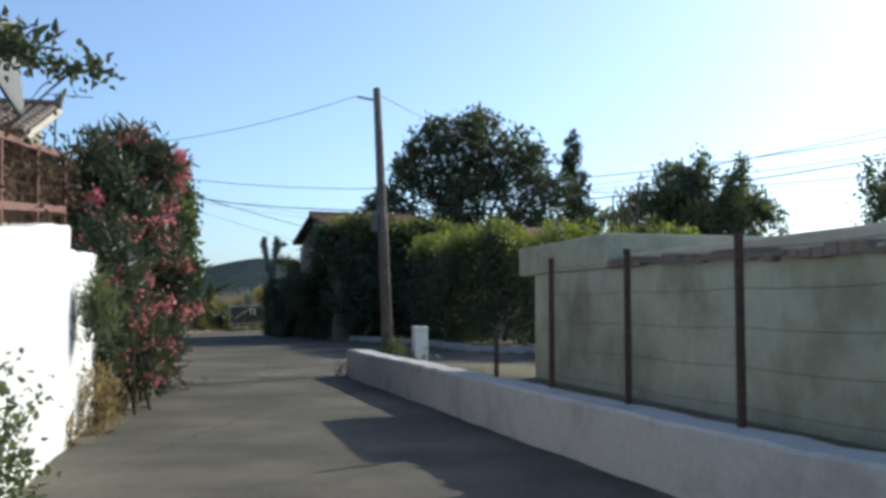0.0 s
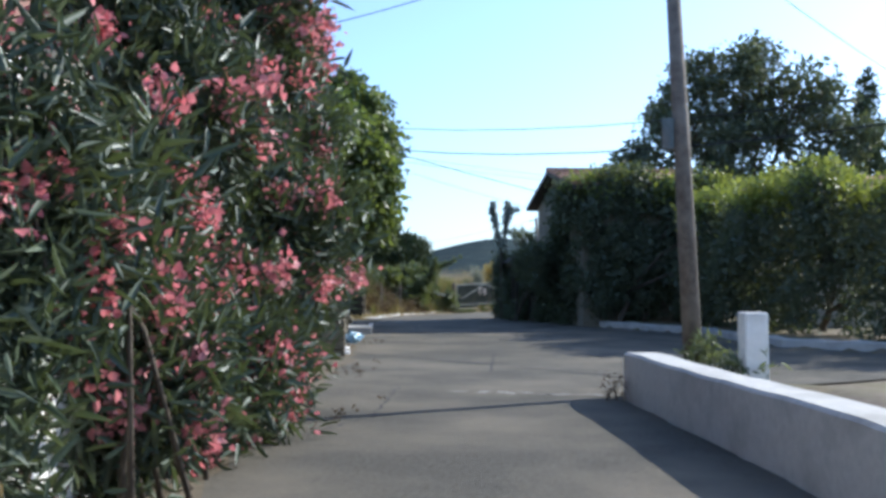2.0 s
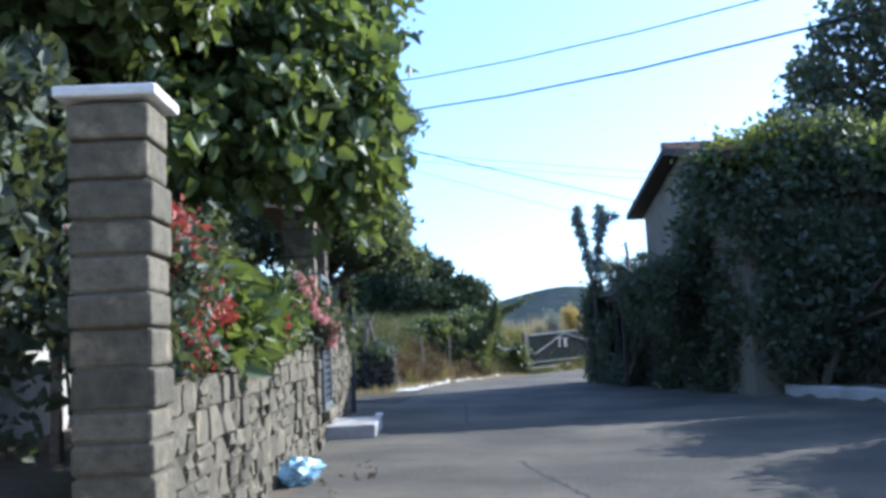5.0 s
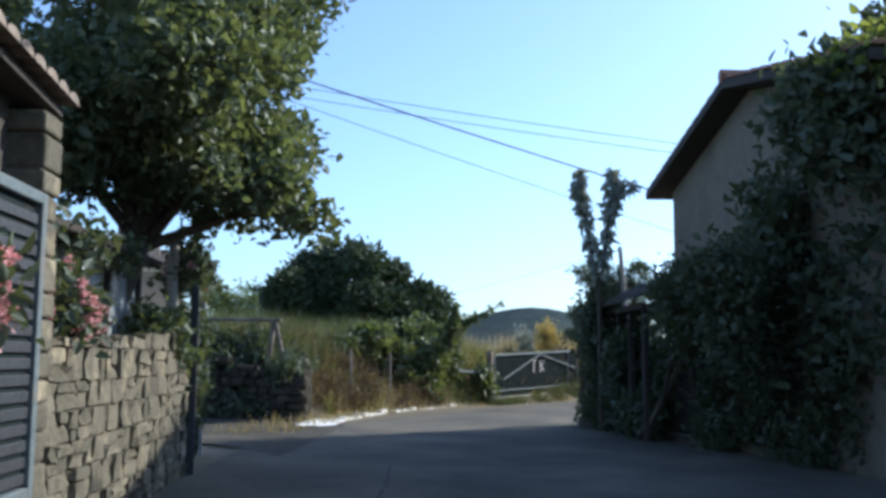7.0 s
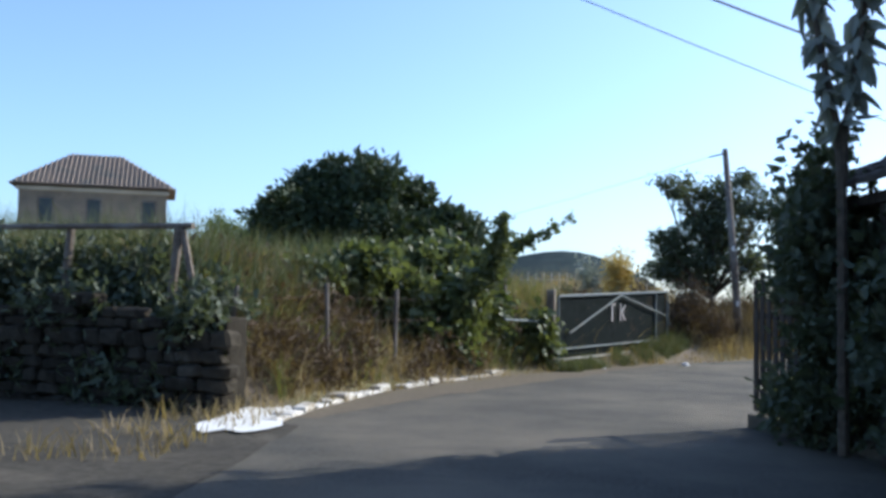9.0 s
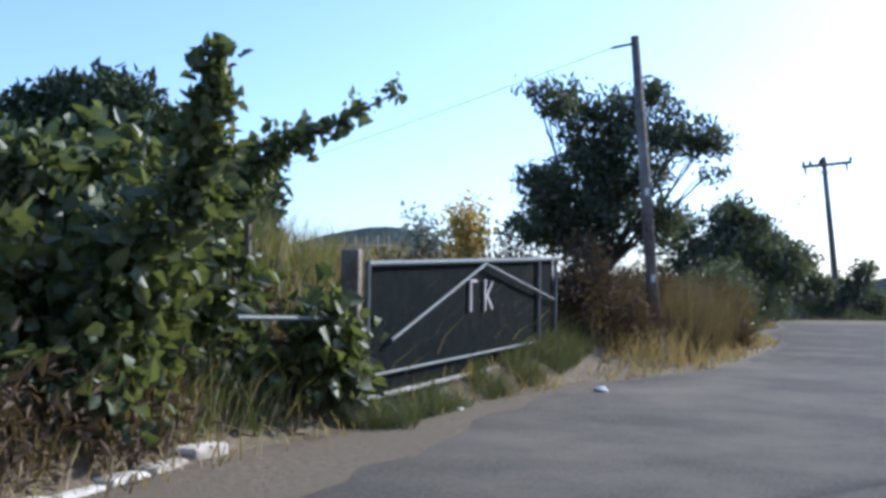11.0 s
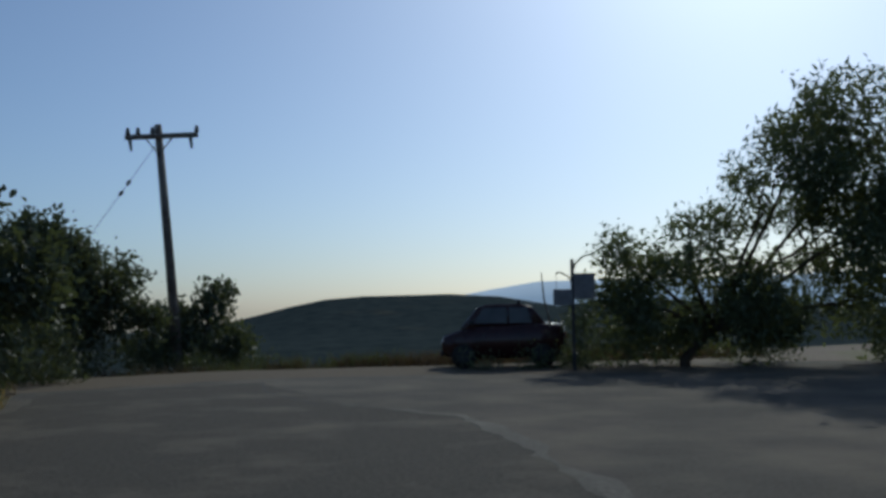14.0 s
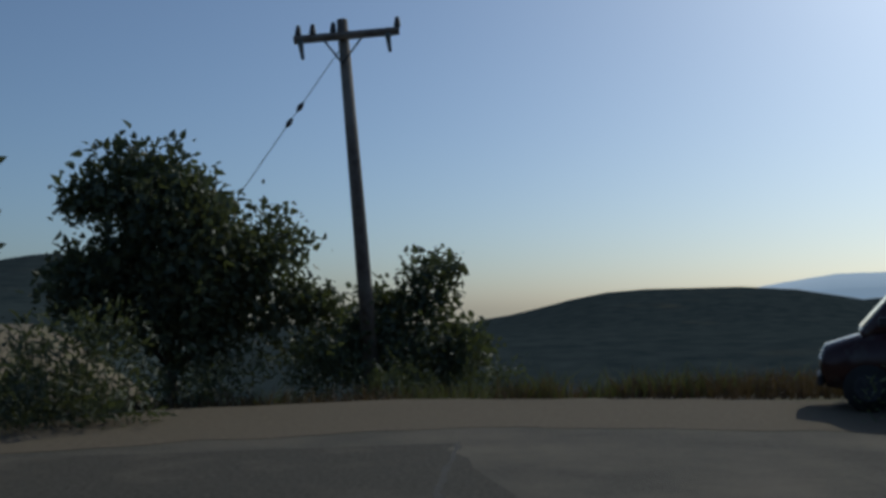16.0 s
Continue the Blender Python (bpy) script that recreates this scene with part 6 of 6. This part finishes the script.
scrub("roadside_scrub", "dry brown scrub beside the pole", [(-10.6, 67.5, 0.6, 0.7, 0.8, 0.6), (-11.4, 67.6, 1.1, 0.8, 0.8, 0.8), (-9.9, 70.2, 1.0, 0.7, 0.9, 0.7), (-8.9, 71.6, 0.7, 0.6, 0.9, 0.6), (-12.3, 66.6, 1.0, 0.8, 0.8, 0.7), (-7.9, 73.0, 0.6, 0.7, 0.9, 0.6)], L_BROWN, 16000, 83)
scrub("green_scrub", "dark scrub along the bend", [(-7.7, 74.8, 0.9, 0.8, 1.0, 0.9), (-7.2, 77.2, 0.9, 0.9, 1.0, 0.9), (-6.8, 80.0, 0.8, 0.8, 1.2, 0.8)], L_DARK, 11000, 84)
scrub("car_scrub", "low grey scrub before the parked car", [(6.1, 86.4, 0.12, 0.5, 0.35, 0.22), (7.3, 85.9, 0.15, 0.55, 0.35, 0.28), (8.2, 85.6, 0.2, 0.5, 0.35, 0.35)], L_OLIVE, 1300, 86, 0.09, 0.03)
scrub("shoulder_scrub", "low dark scrub under the outer trees", [(-3.8, 89.4, 0.25, 0.9, 0.8, 0.4), (-5.5, 91.4, 0.3, 1.4, 0.9, 0.8), (-2.6, 92.4, 0.1, 1.6, 0.9, 0.7), (0.2, 93.6, -0.1, 1.4, 0.9, 0.7), (2.4, 94.6, -0.2, 1.2, 0.9, 0.6), (9.4, 86.4, 0.6, 0.7, 0.6, 0.8), (8.3, 85.2, 0.6, 0.5, 0.4, 0.7), (11.0, 85.4, 0.5, 1.0, 0.8, 0.6), (13.4, 84.6, 0.6, 1.2, 0.8, 0.8), (-3.4, 88.6, 0.5, 1.0, 1.0, 0.7), (-7.5, 88.5, 1.0, 1.6, 1.2, 0.9), (-9.5, 90.0, 1.5, 1.6, 1.2, 1.0)], L_DARK, 27000, 85)


def far_bush(label, x, y, r, h, leaf, seed):
    tree("field_sapling", label, (x, y, height(x, y) - 0.1), [(x, y, height(x, y) + h * 0.7, r, r, h * 0.35)], 0.04, leaf, int(5000 * r), 0.09, 0.06, seed, 0.3, 0.14, category="sapling")


far_bush("yellowing young tree in the field", -13.4, 69.7, 0.42, 2.45, L_YELLOW, 91)
far_bush("thin young tree in the field", -14.1, 68.9, 0.25, 2.3, L_SILVER, 92)
far_bush("thin young tree in the dry field", -14.7, 68.4, 0.14, 1.7, L_OLIVE, 93)
tree("field_tree", "light green tree beside the far house", (-44, 104, 2), [(-43.0, 104, 5.6, 2.6, 2.0, 2.0), (-46.0, 104, 5.2, 2.2, 2.0, 1.9)], 0.2, L_BROAD, 6000, 0.25, 0.15, 94, 0.45, 0.3)


def build_paling_fence():
    p, q = (-19.2, 74.5), (-12.2, 76.0)
    L = math.dist(p, q)
    ob = thing("paling_fence", "row of thin pale stakes across the field", "fence", along(p, q, 0))
    for k in range(26):
        x = L * k / 25
        part("stake", tubed([(x, 0, 0.6), (x, 0, 2.45 + 0.16 * k / 25)], 0.016, 5), M_CONCRETE, ob)
    for z in (2.2,):
        part("rail", tubed([(0, 0.05, z), (L, 0.05, z + 0.16)], 0.012, 6), M_CONCRETE, ob)
    return ob


build_paling_fence()


def build_far_house():
    ob = thing("house", "distant stone house with a hipped tile roof", "house", along((-44.5, 79.7), (-38.5, 83.7), 0))
    L = 7.2
    part("wall", boxed(0, L, 0, 5, 1.2, 7.0, 0.02), M_BROWNSTONE, ob)
    bm = bmesh.new()
    v = [bm.verts.new(p) for p in ((-0.45, -0.45, 7.0), (L + 0.45, -0.45, 7.0), (L + 0.45, 5.45, 7.0), (-0.45, 5.45, 7.0), (2.2, 2.5, 8.95), (L - 2.4, 2.5, 8.95))]
    for f in ((0, 1, 5, 4), (1, 2, 5), (2, 3, 4, 5), (3, 0, 4), (3, 2, 1, 0)):
        bm.faces.new([v[i] for i in f])
    roof = part("roof", bm, M_OLDTILE, ob)
    rows = bmesh.new()
    for k in range(34):
        x = -0.3 + (L + 0.6) * k / 33
        top = min(1.0, (x + 0.45) / 2.65, (L + 0.45 - x) / 2.85)
        if top > 0.08:
            tube(rows, [(x, -0.47, 7.03), (x, -0.45 + 2.95 * top, 7.03 + 1.95 * top)], 0.055, 5)
    part("tile_row", rows, M_OLDTILE, roof)
    part("cornice", boxed(-0.1, L + 0.1, -0.12, -0.004, 6.7, 6.9, 0.02), M_CREAM, ob)
    for x in (0.9, 3.2, 5.9):
        win = part("window", boxed(x, x + 0.8, -0.05, -0.004, 5.0, 6.4, 0.01), M_WOOD, ob)
        part("pane", boxed(x + 0.1, x + 0.7, -0.07, -0.054, 5.1, 6.3), M_GLASS, win)
    part("awning", boxed(0.5, L + 0.2, -2.0, -0.2, 4.1, 4.2), M_CLOTH, ob)
    for x in (0.7, 3.6, L):
        part("awning_post", boxed(x, x + 0.1, -1.9, -1.8, 1.2, 4.1), M_WOOD, ob)
    return ob


build_far_house()


# ---- the parked car, the signs ----
def build_car():
    ob = thing("car", "small dark red parked saloon car with dusty paint", "car", pose(7.45, 87.4, 0, 0, 0, 148))
    W = 0.74
    K, T = 0.78, 1.12          # a short, tall body

    def loft(sections, mat, name, parent, label="", smooth=True):
        bm = bmesh.new()
        rings = [[bm.verts.new(p) for p in s] for s in sections]
        for a, b in zip(rings, rings[1:]):
            n = len(a)
            for k in range(n):
                bm.faces.new((a[k], a[(k + 1) % n], b[(k + 1) % n], b[k]))
        bm.faces.new(rings[0][::-1])
        bm.faces.new(rings[-1])
        return part(name, bm, mat, parent, label, smooth)

    def ring(x, w, z0, z1, r=0.12):
        x, z0, z1 = x * K, z0, z1 * T
        return [(x, -w + r, z0), (x, w - r, z0), (x, w, z0 + r), (x, w, z1 - r), (x, w - r, z1), (x, -w + r, z1), (x, -w, z1 - r), (x, -w, z0 + r)]

    loft([ring(-2.0, W - 0.12, 0.42, 0.86), ring(-1.93, W - 0.03, 0.3, 0.96), ring(-1.2, W, 0.25, 1.0), ring(-0.3, W, 0.24, 0.96), ring(0.7, W, 0.24, 0.94), ring(1.35, W - 0.02, 0.25, 0.86), ring(1.88, W - 0.08, 0.3, 0.74), ring(1.97, W - 0.18, 0.4, 0.64)], M_CAR, "body", ob)
    loft([ring(-1.35, W - 0.14, 0.94, 1.02, 0.03), ring(-0.95, W - 0.2, 0.94, 1.36, 0.06), ring(-0.6, W - 0.22, 0.94, 1.43, 0.06), ring(0.5, W - 0.22, 0.92, 1.42, 0.06), ring(0.78, W - 0.2, 0.9, 1.36, 0.06), ring(1.32, W - 0.12, 0.84, 0.92, 0.03)], M_CAR, "cabin", ob)
    for s in (1, -1):
        y = s * (W - 0.17)
        for x0, x1, sl in ((-0.95, -0.22, 0.16), (-0.14, 0.62, 0.0)):
            bm = bmesh.new()
            v = [bm.verts.new(p) for p in ((x0 * K, y + s * 0.035, 1.12), ((x1 + (0.28 if sl == 0 else 0)) * K, y + s * 0.035, 1.12), (x1 * K, y - s * 0.025, 1.5), ((x0 + sl) * K, y - s * 0.025, 1.5))]
            f = bm.faces.new(v)
            bmesh.ops.solidify(bm, geom=[f], thickness=0.012)
            part("side_window", bm, M_CARGLASS, ob)
        for x in (-0.98, 0.98):
            wh = part("wheel", tubed([(x, s * (W - 0.2), 0.3), (x, s * (W + 0.01), 0.3)], 0.3, 20), M_RUBBER, ob, smooth=True)
            part("rim", tubed([(x, s * (W + 0.0), 0.3), (x, s * (W + 0.022), 0.3)], [0.19, 0.16], 14), M_DARKMETAL, wh)
        part("mirror", boxed(0.72, 0.84, s * (W - 0.02) - 0.08, s * (W - 0.02) + 0.1, 1.08, 1.2, 0.03), M_DARKMETAL, ob)
        part("tail_light", boxed(-1.585, -1.5, s * 0.5 - 0.12, s * 0.5 + 0.12, 0.72, 0.88, 0.02), M_LAMP, ob)
        part("headlight", boxed(1.47, 1.55, s * 0.42 - 0.13, s * 0.42 + 0.13, 0.56, 0.68, 0.02), M_CHROME, ob)
    part("rear_window", boxed(-0.012, 0.012, -0.46, 0.46, 0.02, 0.46, 0, pose(-1.045, 0, 1.15, 0, 39, 0)), M_CARGLASS, ob)
    part("windscreen", boxed(-0.012, 0.012, -0.48, 0.48, 0.02, 0.58, 0, pose(1.03, 0, 1.05, 0, -41, 0)), M_CARGLASS, ob)
    part("bumper", boxed(-1.63, -1.52, -0.6, 0.6, 0.36, 0.52, 0.04), M_DARKMETAL, ob)
    part("bumper", boxed(1.5, 1.58, -0.56, 0.56, 0.3, 0.46, 0.04), M_DARKMETAL, ob)
    part("number_plate", boxed(-1.645, -1.632, -0.24, 0.24, 0.54, 0.65), M_WASHTOP, ob)
    for s in (1, -1):
        part("roof_bar", boxed(-0.45, -0.37, s * 0.45 - 0.03, s * 0.45 + 0.03, 1.605, 1.7, 0.01), M_DARKMETAL, ob)
    return ob


build_car()


def build_signpost():
    ob = thing("signpost", "dark iron signpost with two hanging signs and curled brackets", "sign", along((7.78, 84.75), (8.58, 84.15), 0))
    part("post", tubed([(0, 0, -0.1), (0, 0, 2.6)], 0.045, 8), M_DARKMETAL, ob)
    part("bracket", tubed([(0, 0, 2.3), (0.08, 0, 2.5), (0.25, 0, 2.66), (0.5, 0, 2.72)], 0.022, 6), M_DARKMETAL, ob)
    part("bracket", tubed([(0, 0, 2.02), (-0.1, 0, 2.2), (-0.28, 0, 2.3), (-0.38, 0, 2.28)], 0.02, 6), M_DARKMETAL, ob)
    part("sign_board", boxed(0.02, 0.52, -0.025, 0.0, 1.67, 2.27, 0.006), M_SIGN, ob)
    part("sign_board", boxed(-0.45, 0.0, -0.06, -0.03, 1.53, 1.9, 0.006), M_SIGN, ob)
    part("chain", tubed([(-0.38, -0.045, 2.28), (-0.38, -0.045, 1.9)], 0.006, 4), M_DARKMETAL, ob)
    return ob


build_signpost()
st = thing("stake", "bare bent stake standing behind the car", "stake", pose(8.15, 86.2, 0))
part("stick", tubed([(0, 0, -0.1), (-0.06, 0, 1.1), (-0.2, 0.03, 1.7), (-0.26, 0.03, 2.35)], [0.03, 0.026, 0.022, 0.012], 6), M_WOOD, st)

# ---- wall weeds, litter, repairs ----
planting("oleander", "young oleander bush beside the large one", pose(-4.6, 12.75, 0), [(0, 0, 0.9, 0.28, 0.5, 0.85), (0.1, -0.1, 2.0, 0.22, 0.45, 0.6)], L_OLEANDER, 3600, 0.16, 0.032, 151, F_PINK, 700, 0.05, up=0.5)
planting("wall_weed", "straggling dark bush growing out of the white wall", pose(-3.95, 10.55, 0), [(0.08, 0.2, 1.3, 0.11, 0.2, 0.2), (0.08, 0.15, 1.6, 0.08, 0.24, 0.2)], L_OLIVE, 1500, 0.085, 0.014, 101, up=1.3, lump=0.3)
planting("wall_weed", "spiky dry weed against the white wall", pose(-2.95, 5.9, 0), [(0.1, 0.1, 0.55, 0.14, 0.35, 0.55), (0.12, -0.3, 0.9, 0.14, 0.3, 0.5)], L_OLIVE, 1500, 0.055, 0.03, 102)
planting("wall_weed", "pale yellow-green weed at the foot of the white wall", pose(-4.18, 11.1, 0), [(0.1, 0.3, 0.3, 0.16, 0.45, 0.25), (0.12, 0.2, 0.5, 0.12, 0.3, 0.22), (0.1, -0.7, 0.15, 0.12, 0.3, 0.14)], L_DRY, 1300, 0.075, 0.018, 103, up=0.9)
planting("wall_weed", "small tuft of grass by the low wall's end", pose(-2.2, 20.6, 0), [(0, 0, 0.14, 0.06, 0.1, 0.16)], L_BROWN, 120, 0.08, 0.012, 104)
planting("wall_weed", "weeds round the foot of the wooden pole", pose(-1.2, 21.5, 0.0), [(0.1, -0.2, 0.35, 0.25, 0.25, 0.3), (0.5, -0.1, 0.3, 0.3, 0.2, 0.2)], L_OLIVE, 800, 0.12, 0.03, 105)
planting("railing_climber", "dry bougainvillea climbing through the railing", along((-2.72, 3.0), (-4.02, 10.15), 1.78) @ pose(0, 0, 0, 0, -4.9, 0), [(1.5 + 1.1 * k, 0.12, 0.35 + 0.12 * (k % 2), 0.6, 0.15, 0.35) for k in range(6)], L_BROWN, 2600, 0.06, 0.035, 106)
tree("overhanging_tree", "leafy branch hanging over the house terrace", (-6.4, 9.6, 0.4), [(-5.4, 10.0, 4.6, 0.55, 0.5, 0.28), (-4.7, 10.3, 4.4, 0.4, 0.35, 0.18), (-4.1, 10.5, 4.15, 0.3, 0.22, 0.09), (-5.9, 10.0, 4.9, 0.6, 0.6, 0.4)], 0.06, L_DARK, 2600, 0.11, 0.06, 107, 0.4, 0.09)

for n, (x, y, s) in enumerate(((-11.0, 63.4, 0.09), (-12.6, 61.3, 0.05), (-8.6, 28.6, 0.14), (-8.2, 27.6, 0.1))):
    lit = thing("litter", "scrap of crumpled white paper on the verge", "litter", pose(x, y, 0.0, 0, 0, 40 * n), "roadside litter")
    bm = bmesh.new()
    bmesh.ops.create_icosphere(bm, subdivisions=2, radius=s)
    for v in bm.verts:
        v.co += v.normal * noise.noise(v.co * 14 + Vector((n, 0, 0))) * s * 0.6
        v.co.z = max(v.co.z * 0.45 + s * 0.28, 0.0)
    part("paper", bm, M_WASHTOP, lit)

stuff("lane_litter_leaves", "fallen leaves and dust along the lane's edge", leaves_mesh("lane_litter_leaves", [(-5.2, 17.0, 0.02, 0.5, 3.5, 0.02), (-6.8, 23.0, 0.02, 0.6, 2.5, 0.02), (-9.0, 30.0, 0.02, 0.5, 3.0, 0.02)], 900, 0.035, 0.02, L_BROWN, 110, 0.1, 0.02, up=0))

# ---- wall stones ----
STONES = []
rng = random.Random(31)
for v in range(10):
    bm = boxed(-0.5, 0.5, 0, 0.14, -0.5, 0.5)
    bmesh.ops.subdivide_edges(bm, edges=[e for e in bm.edges if abs(e.verts[0].co.y - e.verts[1].co.y) < 0.01], cuts=1)
    for q in bm.verts:
        edge = max(abs(q.co.x), abs(q.co.z)) > 0.49
        q.co.x += rng.uniform(-0.05, 0.05)
        q.co.z += rng.uniform(-0.06, 0.06)
        if q.co.y < 0.07:
            q.co.y += 0.05 * edge + rng.uniform(-0.025, 0.02)
    bmesh.ops.recalc_face_normals(bm, faces=bm.faces[:])
    me = bpy.data.meshes.new("stone")
    bm.to_mesh(me)
    bm.free()
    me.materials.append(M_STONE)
    STONES.append(me)
SPECS = []
z = -0.08
while z < 1.72:
    h = rng.uniform(0.15, 0.27)
    x = 0.22
    while x < SWL - 0.05:
        w = rng.uniform(0.2, 0.5)
        kind = rng.random()
        if kind < 0.13:
            w, cuts = rng.uniform(0.07, 0.11), [(0.0, 1.0)]
        elif kind < 0.55:
            f = rng.uniform(0.35, 0.65)
            cuts = [(0.0, f), (f, 1.0)]
        else:
            cuts = [(0.0, 1.0)]
        for f0, f1 in cuts:
            z0, hh = z + h * f0, h * (f1 - f0)
            hh = min(hh, wall_top(x + w / 2) - z0)
            if hh > 0.045 and not (8.2 < x + w / 2 < 10.1 and z0 + hh / 2 > 0.42):
                SPECS.append((x, w, z0, hh, rng.choice(STONES), rng.uniform(-0.018, 0.016), rng.uniform(-3, 3)))
        x += w
    z += h
rest = bmesh.new()
singles = 0
for x, w, z0, hh, me, o, turn in sorted(SPECS, key=lambda q: abs(q[0] - 6.5)):
    m = Matrix.LocRotScale((x + w / 2, -0.03 + o, z0 + hh / 2), Euler((0, radians(turn), 0)), (min(w, SWL - x) - 0.016, 1.0, hh - 0.014))
    if singles < 300:
        st = new("stone", me)
        st.parent = stone_wall
        st.matrix_local = m
        singles += 1
    else:
        copy = me.copy()
        copy.transform(m)
        rest.from_mesh(copy)
        bpy.data.meshes.remove(copy)
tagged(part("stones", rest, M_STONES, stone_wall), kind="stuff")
